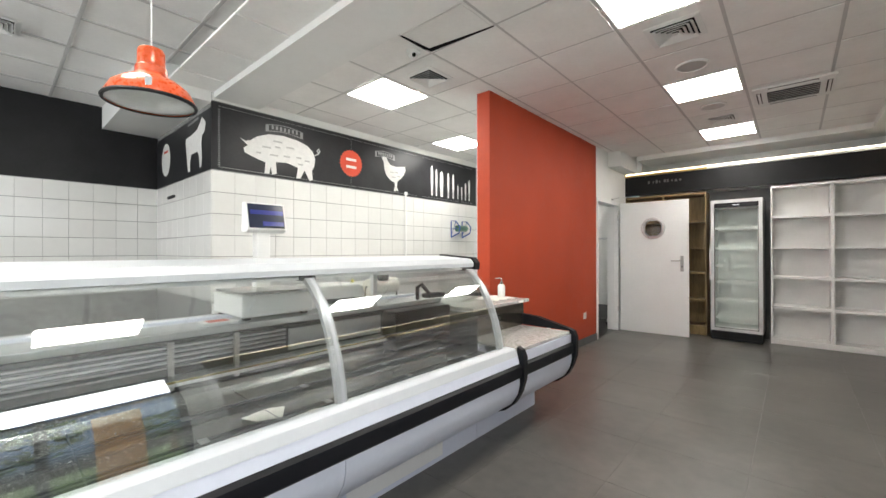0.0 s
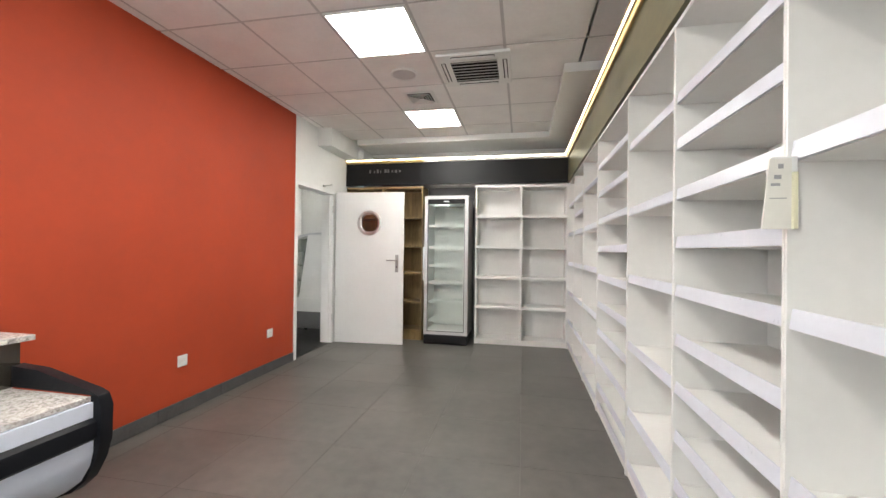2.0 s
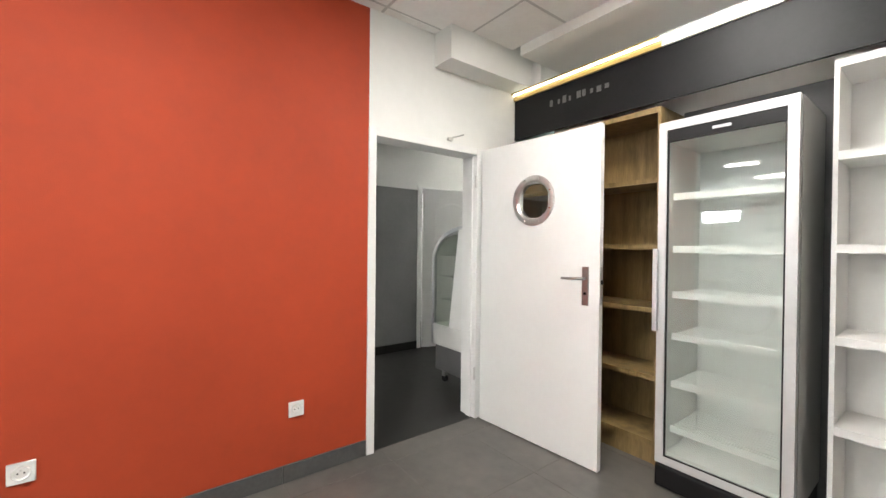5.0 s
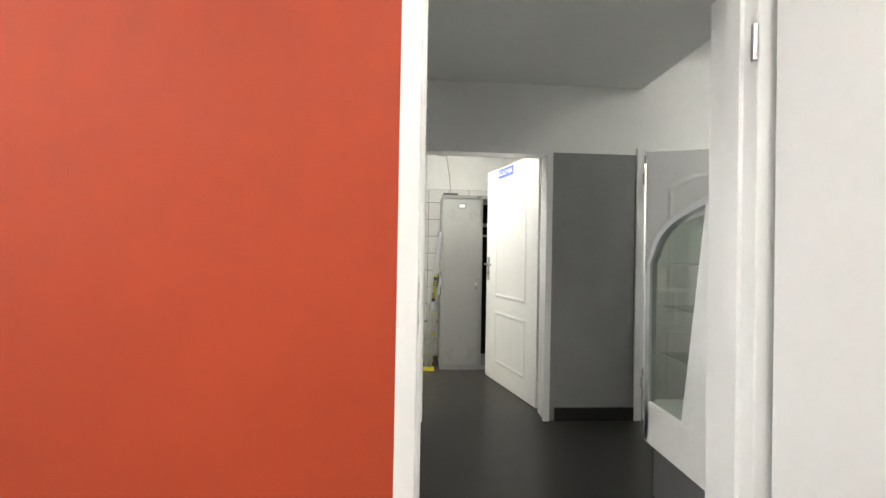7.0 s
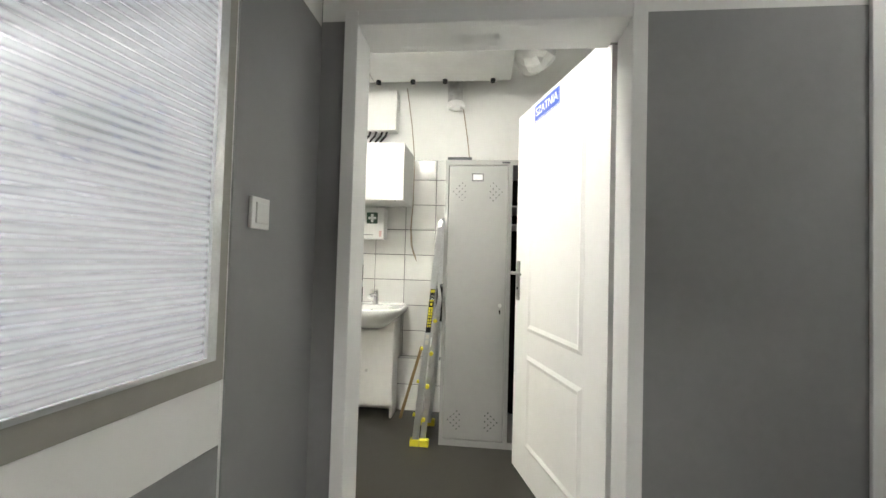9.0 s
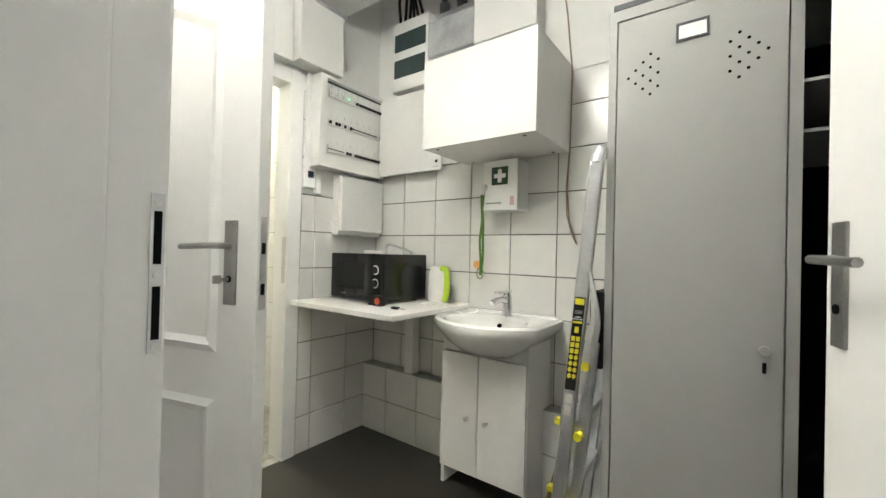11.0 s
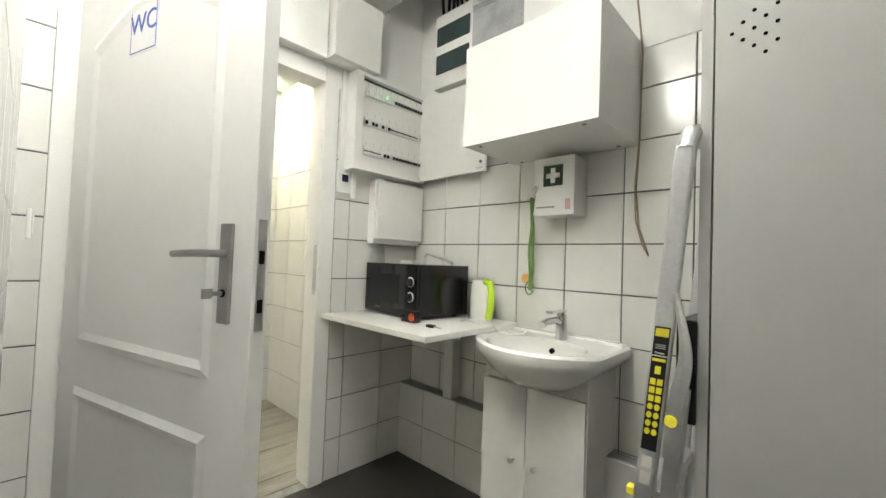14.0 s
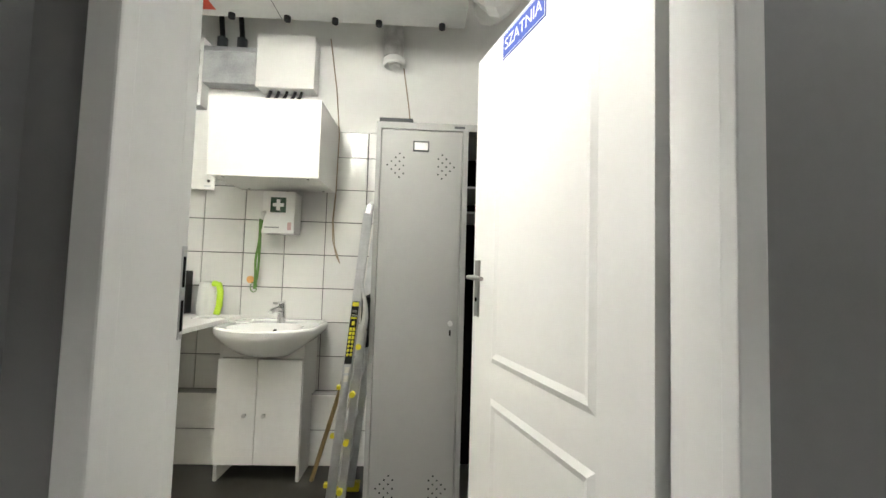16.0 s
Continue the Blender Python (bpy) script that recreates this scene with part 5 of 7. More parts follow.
hd = part("head", sweep([(-2.16, 1.385), (-2.12, 1.402), (-2.158, 1.558), (-2.20, 1.558), (-2.215, 1.39)], "y", 1.558, 1.780), M_PLASTIC, sc, "white display head")
part("screen", sweep([(-2.1222, 1.412), (-2.1172, 1.413), (-2.1502, 1.550), (-2.1552, 1.549)], "y", 1.565, 1.77), M_SCREEN, hd, "dark display")
part("screen_line", sweep([(-2.1172, 1.425), (-2.1162, 1.425), (-2.1232, 1.450), (-2.1242, 1.450)], "y", 1.64, 1.765), M_SCREENB, hd)
part("screen_line", sweep([(-2.1342, 1.49), (-2.1332, 1.49), (-2.1402, 1.515), (-2.1412, 1.515)], "y", 1.575, 1.765), M_SCREENB, hd)
for y, x in ((2.05, -2.1),):
    prn = thing("white_appliance", "white boxy kitchen appliance on service top", "appliance", (x, y, 0.936), "appliances on the counter")
    part("body", boxes((x - 0.13, x + 0.12, y - 0.17, y + 0.17, 0.936, 1.07), bevel=0.015), M_PLASTIC, prn)
    part("panel", boxes((x + 0.1201, x + 0.122, y - 0.10, y + 0.12, 0.955, 0.985)), M_CASEDARK, prn)
tray = thing("meat_tray", "shallow white tray with red contents label", "tray", (-2.02, 1.2, 0.936))
part("tray", boxes((-1.95, -1.85, 1.25, 1.40, 0.936, 0.95), bevel=0.004), M_PLASTIC, tray)
part("label", boxes((-1.93, -1.87, 1.28, 1.37, 0.9502, 0.952)), M_POSTRED, tray)
for x, y, z in ((-1.47, 1.35, 0.602), (-1.36, 1.47, 0.59)):
    pp = thing("paper_scrap", "torn white paper scrap on display deck", "paper", (x, y, z), "paper scraps")
    bm = bmesh.new()
    vs = [bm.verts.new((x + a, y + b, z + c)) for a, b, c in ((-0.05, -0.07, 0.004), (0.04, -0.05, 0.012), (0.06, 0.05, 0.004), (0.0, 0.09, 0.02), (-0.06, 0.04, 0.008))]
    bm.faces.new(vs)
    r = bmesh.ops.extrude_face_region(bm, geom=bm.faces[:])
    for v in [e for e in r["geom"] if isinstance(e, bmesh.types.BMVert)]:
        v.co.z += 0.002
    part("sheet", bm, M_PAPER, pp)
bot = thing("yellow_bottle", "small yellow squeeze bottle on service top", "bottle", (-2.16, 2.28, 0.936))
part("bottle", lathe([(0.0005, 0.0), (0.024, 0.0), (0.026, 0.012), (0.025, 0.085), (0.012, 0.105), (0.011, 0.112)], (-2.16, 2.28, 0.9362), 20), M_YELLOW, bot, smooth=True)
part("cap", lathe([(0.013, 0.112), (0.012, 0.128), (0.004, 0.150), (0.0005, 0.151)], (-2.16, 2.28, 0.9362), 16), M_YELLOW, bot, smooth=True)
# black card terminal stand inside the glass
pin = thing("card_terminal", "black card terminal on a jointed stand", "card terminal", (-1.75, 2.62, 0.936))
part("arm", tube([(-1.86, 2.62, 0.936), (-1.84, 2.6, 1.02), (-1.78, 2.58, 1.05), (-1.74, 2.62, 0.98)], 0.014), M_PLASTICB, pin, smooth=True)
part("terminal", boxes((-1.80, -1.72, 2.60, 2.76, 0.955, 0.985), bevel=0.008), M_PLASTICB, pin)
paper_roll = thing("paper_roll_holder", "white paper roll on a wire holder", "paper roll", (-2.05, 2.6, 0.936))
part("roll", cyl((-2.08, 2.35, 1.03), (-2.08, 2.60, 1.03), 0.055, seg=28), M_PAPER, paper_roll, smooth=True)
part("stand", tube([(-2.08, 2.33, 0.94), (-2.08, 2.33, 1.03), (-2.08, 2.62, 1.03), (-2.08, 2.62, 0.94)], 0.006), M_PLASTICB, paper_roll)
cutter = part("cutter", boxes((-2.07, -2.03, 2.42, 2.5, 1.07, 1.12), bevel=0.006), M_PLASTICB, paper_roll)

# outside, seen only as reflections and daylight
structure("ground", boxes((-300, 300, -300, 300, -0.3, -0.15)), M_GRASS)


def tree(x, y, h, seed):
    rnd = random.Random(seed)
    t = thing("tree", "leafy green street tree outside the window", "tree", (x, y, -0.15), "street trees")
    part("trunk", cyl((x, y, -0.15), (x, y, h * 0.5), 0.14, 0.07, 10), M_BARK, t)
    bm = bmesh.new()
    for k in range(420):
        a, b, r = rnd.uniform(0, 6.28), rnd.uniform(-1, 1), rnd.uniform(0.5, 1) ** 0.5 * h * 0.36
        c = Vector((x + r * math.cos(a) * math.sqrt(1 - b * b), y + r * math.sin(a) * math.sqrt(1 - b * b), h * 0.66 + r * b * 0.9))
        n = Vector((rnd.uniform(-1, 1), rnd.uniform(-1, 1), rnd.uniform(-1, 1))).normalized()
        u = n.orthogonal().normalized() * rnd.uniform(0.1, 0.22)
        v = n.cross(u)
        bm.faces.new([bm.verts.new(c + p) for p in (u, v * 0.6, -u, -v * 0.6)])
    part("crown", bm, M_LEAF, t)


tree(8.0, 0.3, 4.6, 1)
tree(13.0, 4.4, 4.2, 2)
tree(11.0, -3.5, 5.5, 3)


# ---- corridor ----
hatch = thing("hatch_door", "white panel door with ribbed translucent window", "door", (-2.9, 6.33, 0))
HX0, HX1 = -3.485, -2.485
part("panel", boxes((HX0, HX1, 6.302, 6.328, 0.01, 0.925), (HX0, HX1, 6.302, 6.328, 2.15, 2.18)), M_WALL, hatch)
part("stripe", boxes((HX0 + 0.001, HX1 - 0.001, 6.328, 6.330, 0.47, 0.78)), M_GREY_WALL, hatch, "grey painted stripe")
part("window_frame", boxes((HX0, HX1, 6.302, 6.334, 0.925, 0.975), (HX0, HX1, 6.302, 6.334, 2.13, 2.15), (HX0, HX0 + 0.03, 6.302, 6.334, 0.975, 2.13), (HX1 - 0.05, HX1, 6.302, 6.334, 0.975, 2.13)), M_TAUPE, hatch, "taupe window frame")
part("bead", boxes((HX0 + 0.03, HX0 + 0.055, 6.34, 6.332, 0.985, 2.13), (HX0 + 0.03, HX1 - 0.05, 6.34, 6.332, 0.975, 0.985)), M_ALU, hatch, "pale metal glazing bead")
hp = part("pane", boxes((HX0 + 0.03, HX1 - 0.05, 6.310, 6.316, 0.975, 2.13)), G_RIB, hatch, "ribbed polycarbonate sheet")
hp.visible_shadow = False
for z in (1.15, 2.02):
    part("hinge", boxes((HX1 - 0.004, HX1 + 0.028, 6.328, 6.356, z - 0.055, z + 0.055), bevel=0.004), M_PLASTICB, hatch, "black hinge")
hatch.matrix_basis = Matrix.Translation((HX0, 6.328, 0)) @ pose(0, 0, 0, 0, 0, -5.6) @ Matrix.Translation((-HX0, -6.328, 0)) @ hatch.matrix_basis


def wall_switch(x, y, z, axis, s, label="white plastic light switch"):
    t = thing("light_switch", label, "light switch", (x, y, z), "light switches")
    if axis == "y":
        part("plate", boxes((x - 0.04, x + 0.04, y, y + s * 0.01, z - 0.04, z + 0.04), bevel=0.003), M_PLASTIC, t)
        part("rocker", boxes((x - 0.026, x + 0.026, y + s * 0.0102, y + s * 0.015, z - 0.026, z + 0.026), bevel=0.002), M_PLASTIC, t)
    else:
        part("plate", boxes((x, x + s * 0.01, y - 0.04, y + 0.04, z - 0.04, z + 0.04), bevel=0.003), M_PLASTIC, t)
        part("rocker", boxes((x + s * 0.0102, x + s * 0.015, y - 0.026, y + 0.026, z - 0.026, z + 0.026), bevel=0.002), M_PLASTIC, t)


wall_switch(-3.60, 6.331, 1.31, "y", 1)
wall_switch(-4.21, 5.31, 1.20, "x", -1)


def moulding(parent, u0, u1, z0, z1, face, out, arch=0.0, w=0.028, depth=0.008, name="panel_moulding"):
    """A raised frame on a leaf face, with an arched top."""
    n = 14 if arch else 1
    outer = [(u0, z0), (u1, z0)] + [(u1 + (u0 - u1) * k / n, z1 + arch * math.sin(math.pi * k / n)) for k in range(n + 1)]
    cu_, cz_ = (u0 + u1) / 2, (z0 + z1) / 2
    sc_u, sc_z = 1 - 2 * w / (u1 - u0), 1 - 2 * w / (z1 - z0)
    inner = [(cu_ + (u - cu_) * sc_u, cz_ + (z - cz_) * sc_z) for u, z in outer]
    midp = [(cu_ + (u - cu_) * (1 + sc_u) / 2, cz_ + (z - cz_) * (1 + sc_z) / 2) for u, z in outer]
    bm = bmesh.new()
    rows = [[bm.verts.new((u, face + out * d, z)) for u, z in pts] for pts, d in ((outer, 0.0002), (midp, depth), (inner, 0.0015))]
    m = len(outer)
    for a, b in zip(rows, rows[1:]):
        for k in range(m):
            bm.faces.new((a[k], a[(k + 1) % m], b[(k + 1) % m], b[k]))
    bm.faces.new(rows[2])
    return part(name, bm, M_DOOR, parent, smooth=False)


def panel_leaf(name, label, w, h, inset=0.14, plate=0.085, up0=0.84, up1=None, levers=True, relief=0.008):
    up1 = h - 0.27 if up1 is None else up1
    t = thing(name, label, "door", (0, 0, 0))
    part("leaf", boxes((0, w, 0, 0.04, 0.012, h), bevel=0.002), M_DOOR, t)
    for face, out in ((0.0, -1), (0.04, 1)):
        moulding(t, inset, w - inset - 0.02, up0, up1, face, out, arch=0.10, w=0.04, depth=relief)
        moulding(t, inset, w - inset - 0.02, 0.19, up0 - 0.13, face, out, w=0.04, depth=relief)
        if levers:
            lever_handle(t, w - plate, 1.11, face, out, -1)
    part("latch_plate", boxes((w, w + 0.002, 0.009, 0.031, 0.97, 1.22)), M_STEEL, t)
    part("latch_hole", boxes((w + 0.002, w + 0.0026, 0.013, 0.027, 1.01, 1.04), (w + 0.002, w + 0.0026, 0.013, 0.027, 1.12, 1.15)), M_HOLE, t)
    return t


# locker-room doorway at the end of the corridor
f2 = tagged(part("door_frame_locker_room", boxes(
    (XP - 0.02, XP + 0.017, 6.414, 6.462, 0, 2.05), (-4.122, XP - 0.02, 6.414, 6.452, 0, 2.05), (-4.182, -4.122, 6.414, 6.435, 0, 2.05),
    (XP - 0.02, XP + 0.017, 7.364, 7.412, 0, 2.05), (-4.122, XP - 0.02, 7.374, 7.412, 0, 2.05),
    (XP - 0.02, XP + 0.017, 6.462, 7.364, 2.0, 2.05), (-4.122, XP - 0.02, 6.452, 7.374, 2.012, 2.05), (-4.182, -4.122, 6.435, 7.36, 2.025, 2.05), bevel=0.004), M_FRAME), "white door frame at corridor end", "", "", "structure")
part("strike_plate", boxes((-4.178, -4.164, 6.4352, 6.437, 1.015, 1.195)), M_ALU, f2)
for z in (1.022, 1.1025, 1.185):
    part("screw", cyl((-4.171, 6.4371, z), (-4.171, 6.4385, z), 0.004, seg=10), M_STEEL, f2)
part("strike_hole", boxes((-4.175, -4.167, 6.4371, 6.4378, 1.03, 1.09), (-4.175, -4.167, 6.4371, 6.4378, 1.115, 1.175)), M_HOLE, f2)
szl = panel_leaf("door_2", "open white moulded panel door with blue sign", 0.935, 2.075, 0.17, 0.05, 0.825, 1.82)
sg = part("sign_plate", boxes((0.41, 0.70, 0.0405, 0.0435, 1.965, 2.06), bevel=0.001), M_BLUE, szl, "blue enamel sign")
part("sign_border", boxes((0.413, 0.697, 0.0436, 0.0440, 1.968, 1.971), (0.413, 0.697, 0.0436, 0.0440, 2.054, 2.057), (0.413, 0.416, 0.0436, 0.0440, 1.971, 2.054), (0.694, 0.697, 0.0436, 0.0440, 1.971, 2.054)), M_WHITEINK, sg)
writing("sign_lettering", "SZATNIA", 0.062, M_WHITEINK, sg, Matrix.Translation((0.555, 0.0445, 2.0125)) @ pose(0, 0, 0, 90, 0, 180))
szl.matrix_basis = pose(-4.176, 7.408, 0, 0, 0, 180 + 16.3)

# third door with arched moulding, ajar, in the same wall farther on
f3 = door_frame("door_frame_store", "y", 8.06, 9.0, XP - 0.21, XP + 0.005, 2.07, "white door frame in corridor", w=0.06)
d3 = panel_leaf("door_3", "white door with arched moulding standing ajar", 0.80, 2.04, levers=False, relief=0.004)
d3.matrix_basis = pose(-3.925, 8.128, 0.0, 0, 0, 70)
for z in (0.30, 1.83):
    part("hinge", cyl((-3.935, 8.112, z - 0.04), (-3.935, 8.112, z + 0.04), 0.008), M_STEEL, f3)
led_panel(-5.0, 8.7, 2.6, E_PANEL, 0.5, 0.5)
# unseen panel, added near the wall's glow to brighten the corridor
led_panel(-3.15, 8.95, 2.95, E_PANEL, 0.36, 0.34)

# curved-glass display case on castors
case = thing("mobile_display_case", "white curved-glass display case on castors", "display case", (-2.5, 7.75, 0))
KX0, KX1, KY0, KY1 = -2.885, -2.16, 7.525, 8.07
arch = [(KX0, 0.37), (KX0, 1.22)] + [(KX0 + 0.03 + 0.52 * (1 - math.cos(a)), 1.24 + 0.26 * math.sin(a)) for a in [math.pi / 2 * k / 10 for k in range(1, 11)]] + [(KX1, 1.50)]
part("base", boxes((KX0 + 0.04, KX1, KY0 + 0.02, KY1, 0.12, 0.36), bevel=0.006), M_SLATE, case, "dark grey base")
part("lower_panel", boxes((KX0, KX1, KY0, KY1, 0.362, 0.56), bevel=0.006), M_PLASTIC, case, "white lower panel")
for y in (KY0, KY1 - 0.03):
    part("rear_cheek", sweep([(KX0 + 0.27, 0.561), (KX0 + 0.40, 1.47), (KX1, 1.50), (KX1, 0.561)], "y", y, y + 0.03), M_PLASTIC, case, "white slanted cheek")
    part("arch_frame", sheet(arch, "y", y, y + 0.035, -0.03), M_SILVER, case, "silver arched frame", smooth=True)
    part("side_glass", sweep([(KX0 + 0.03, 0.562), (KX0 + 0.03, 1.22)] + [(x + 0.02, z - 0.03) for x, z in arch[2:7]] + [(KX0 + 0.38, 1.42), (KX0 + 0.265, 0.562)], "y", y + 0.012, y + 0.018), G_TINT, case)
part("front_glass", sheet([(x + 0.005, z) for x, z in arch[1:9]], "y", KY0 + 0.036, KY1 - 0.036, -0.006), G_CLEAR, case, smooth=True)
for z in (0.80, 1.02, 1.22):
    part("shelf", boxes((KX0 + 0.07, KX0 + 0.31, KY0 + 0.04, KY1 - 0.04, z, z + 0.006)), G_CLEAR, case)
part("back_wall", sweep([(KX0 + 0.31, 0.562), (KX0 + 0.41, 1.42), (KX0 + 0.43, 1.42), (KX0 + 0.33, 0.562)], "y", KY0 + 0.031, KY1 - 0.031), M_PLASTIC, case)
part("top", boxes((KX0 + 0.55, KX1, KY0 + 0.036, KY1 - 0.036, 1.47, 1.50)), M_PLASTIC, case)
for x in (KX0 + 0.12, KX1 - 0.08):
    for y in (KY0 + 0.08, KY1 - 0.08):
        cs = part("castor", boxes((x - 0.02, x + 0.02, y - 0.022, y + 0.022, 0.055, 0.12)), M_STEEL, case)
        part("wheel", cyl((x, y - 0.012, 0.035), (x, y + 0.012, 0.035), 0.035, seg=24), M_PLASTICB, cs)

# ---- locker room ----
WX, WY, DX = -5.88, 5.02, XP - 0.21       # sink wall, wc wall, inner face of the door wall
PR, PC = 0.2065, 0.2475
sink_wall = structure("wall_sink", boxes((WX - 0.15, WX, 2.12, 8.2, 0, 3.0)), M_GROUT)
wc_wall = structure("wall_wc", boxes((WX, -5.30, WY - 0.10, WY, 0, 3.0), (-5.30, -4.25, WY - 0.10, WY, 2.105, 3.0), (-4.25, DX, WY - 0.10, WY, 0, 3.0)), M_GROUT)
door_wall = structure("wall_door_inner", boxes((DX - 0.003, DX, WY, 6.385, 0, 2.0), (DX - 0.003, DX, 7.455, 8.1, 0, 2.0)), M_GROUT)
structure("locker_room_wall_north", boxes((WX, XP - 0.21, 8.1, 8.2, 0, 3.0)), M_WALL)
for box in ((WX, WX + 0.006, WY, 8.1, 2.02, 2.95), (WX, -5.30, WY, WY + 0.006, 2.02, 2.95), (-5.30, -4.25, WY, WY + 0.006, 2.108, 2.95), (-4.25, DX, WY, WY + 0.006, 2.02, 2.95), (DX - 0.006, DX, WY, 8.1, 2.035, 2.95)):
    structure("locker_room_plaster", boxes(box), M_WALL, "white plaster above the tiles")
structure("locker_room_ceiling", boxes((WX, DX, WY, 8.1, 2.95, 3.0)), M_WALL)
lay_tiles(sink_wall, "x", WX, WY, 8.1, 0.0, 2.02, PC, PR, 6.268, 1.237, M_TILE, t=0.007, joint=0.005)
lay_tiles(wc_wall, "y", WY, WX, -5.305, 0.0, 2.02, PC, PR, -5.394, 1.237, M_TILE, t=0.007, joint=0.005)
lay_tiles(wc_wall, "y", WY, -4.2515, DX, 0.0, 2.02, PC, PR, -4.16, 1.237, M_TILE, t=0.007, joint=0.005)
lay_tiles(door_wall, "x", DX - 0.003, WY, 6.385, 0.0, 2.0, PC, PR, 5.19, 1.237, M_TILE, t=-0.007, joint=0.005)
ledge = structure("wall_ledge", boxes((WX + 0.007, -5.80, WY + 0.008, 7.9, 0, 0.405)), M_GROUT)
lay_tiles(ledge, "x", -5.80, WY + 0.008, 7.9, 0.0, 0.412, PC, 0.2055, 5.230, 0.0, M_TILE, t=0.007, joint=0.005)
lay_tiles(ledge, "z", 0.405, WX + 0.012, -5.796, WY + 0.01, 7.9, 1.0, PC, -9, 5.230, M_LEDGE, t=0.007, joint=0.005)

# round bulkhead lamp high on the wall beside the doorway, and an added fill panel in the ceiling in front of the air
# unit
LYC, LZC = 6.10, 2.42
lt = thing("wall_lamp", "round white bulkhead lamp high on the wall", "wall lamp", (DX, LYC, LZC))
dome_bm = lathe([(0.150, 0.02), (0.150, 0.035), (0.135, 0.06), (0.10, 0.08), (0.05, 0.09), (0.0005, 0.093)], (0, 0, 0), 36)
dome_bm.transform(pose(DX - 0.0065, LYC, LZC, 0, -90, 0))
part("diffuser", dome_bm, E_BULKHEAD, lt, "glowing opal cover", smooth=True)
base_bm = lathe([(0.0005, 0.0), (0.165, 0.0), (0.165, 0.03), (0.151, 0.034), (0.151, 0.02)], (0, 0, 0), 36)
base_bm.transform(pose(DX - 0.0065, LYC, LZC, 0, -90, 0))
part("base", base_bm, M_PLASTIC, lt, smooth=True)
# unseen panel, added to brighten the floor and the lower walls
led_panel(-4.73, 5.82, 2.95, E_LOCKER_FILL, 0.50, 0.55)

# WC doorway and leaf
f4 = door_frame("door_frame_wc", "x", -5.30, -4.25, WY - 0.10, WY, 2.105, "white wc door frame", w=0.08)
part("strike_plate", boxes((-5.2199, -5.2175, WY - 0.03, WY, 0.95, 1.20)), M_STEEL, f4)
wcl = panel_leaf("door_4", "open white moulded wc door with key", 0.918, 2.05, inset=0.115, plate=0.088, up0=0.845)
kx = part("key", boxes((0.827, 0.833, -0.034, -0.008, 1.045, 1.055), (0.826, 0.834, -0.056, -0.034, 1.040, 1.062), bevel=0.002), M_HANDLE, wcl)
sg = part("wc_sign", boxes((0.335, 0.48, -0.0035, -0.0005, 1.70, 1.86), bevel=0.001), M_WHITEINK, wcl, "white sign with blue letters")
part("wc_sign_border", boxes((0.34, 0.475, -0.0040, -0.0036, 1.705, 1.708), (0.34, 0.475, -0.0040, -0.0036, 1.852, 1.855), (0.34, 0.343, -0.0040, -0.0036, 1.708, 1.852), (0.472, 0.475, -0.0040, -0.0036, 1.708, 1.852)), M_BLUE, sg)
writing("wc_lettering", "WC", 0.08, M_BLUE, sg, Matrix.Translation((0.4075, -0.0042, 1.785)) @ pose(0, 0, 0, 90, 0, 0))
wcl.matrix_basis = pose(-4.305, 5.06, 0, 0, 0, 106.0)

# WC beyond
structure("wc_floor_bed", boxes((-5.60, -4.22, 2.5, WY - 0.001, 0.0, 0.003)), M_GROUTL)
wcf = bpy.data.objects["wc_floor_bed"]
lay_tiles(wcf, "z", 0.003, -5.60, -4.22, 2.5, WY - 0.06, 0.60, 0.31, -5.02, 4.83, M_WOODTILE, t=0.004, joint=0.005, name="floor_tile")
wcw = structure("wc_walls", boxes((WX, -5.58, 2.5, WY - 0.10, 0, 2.5), (-4.23, -4.171, 2.5, WY - 0.10, 0, 2.5), (-5.58, -4.23, 2.40, 2.60, 0, 2.5), (-5.58, -5.25, 3.60, 3.70, 0, 2.5), (-5.25, -4.42, 3.60, 3.70, 2.05, 2.5), (-4.42, -4.23, 3.60, 3.70, 0, 2.5)), M_GROUTL)
structure("wc_plaster", boxes((-5.58, -5.575, 3.70, 4.92, 2.0, 2.45), (-5.25, -4.42, 3.70, 3.705, 2.05, 2.45), (-5.58, -5.25, 3.70, 3.705, 2.0, 2.45), (-5.58, -4.23, 2.60, 2.605, 2.0, 2.45)), M_WALL)
structure("wc_ceiling", boxes((-5.58, -4.22, 2.5, 4.92, 2.45, 2.5)), M_WALL)
lay_tiles(wcw, "y", 3.70, -5.58, -5.25, 0, 2.0, 0.40, 0.25, -5.25, 0.0, M_TILE, t=0.007, joint=0.004)
lay_tiles(wcw, "x", -5.58, 3.70, 4.92, 0, 2.0, 0.25, 0.25, 3.70, 0.0, M_TILE, t=0.007, joint=0.004)
lay_tiles(wcw, "y", 2.60, -5.58, -4.23, 0, 2.0, 0.25, 0.25, -5.0, 0.0, M_TILE, t=0.007, joint=0.004)
lay_tiles(wcw, "x", -5.58, 2.60, 3.60, 0, 2.0, 0.25, 0.25, 2.85, 0.0, M_TILE, t=0.007, joint=0.004)
f5 = structure("wc_inner_frame", boxes((-5.265, -5.235, 3.59, 3.712, 0, 2.05), (-5.235, -4.42, 3.59, 3.712, 2.03, 2.06), bevel=0.003), M_FRAME)
led_panel(-5.32, 3.79, 2.45, E_WC, 0.40, 0.30)
# unseen second panel, added to brighten the toilet cubicle
led_panel(-5.15, 2.85, 2.45, E_WC, 0.45, 0.50)
boxed = structure("wc_pipe_box", boxes((-5.57, -4.23, 2.608, 2.75, 0, 0.50)), M_GROUTL)
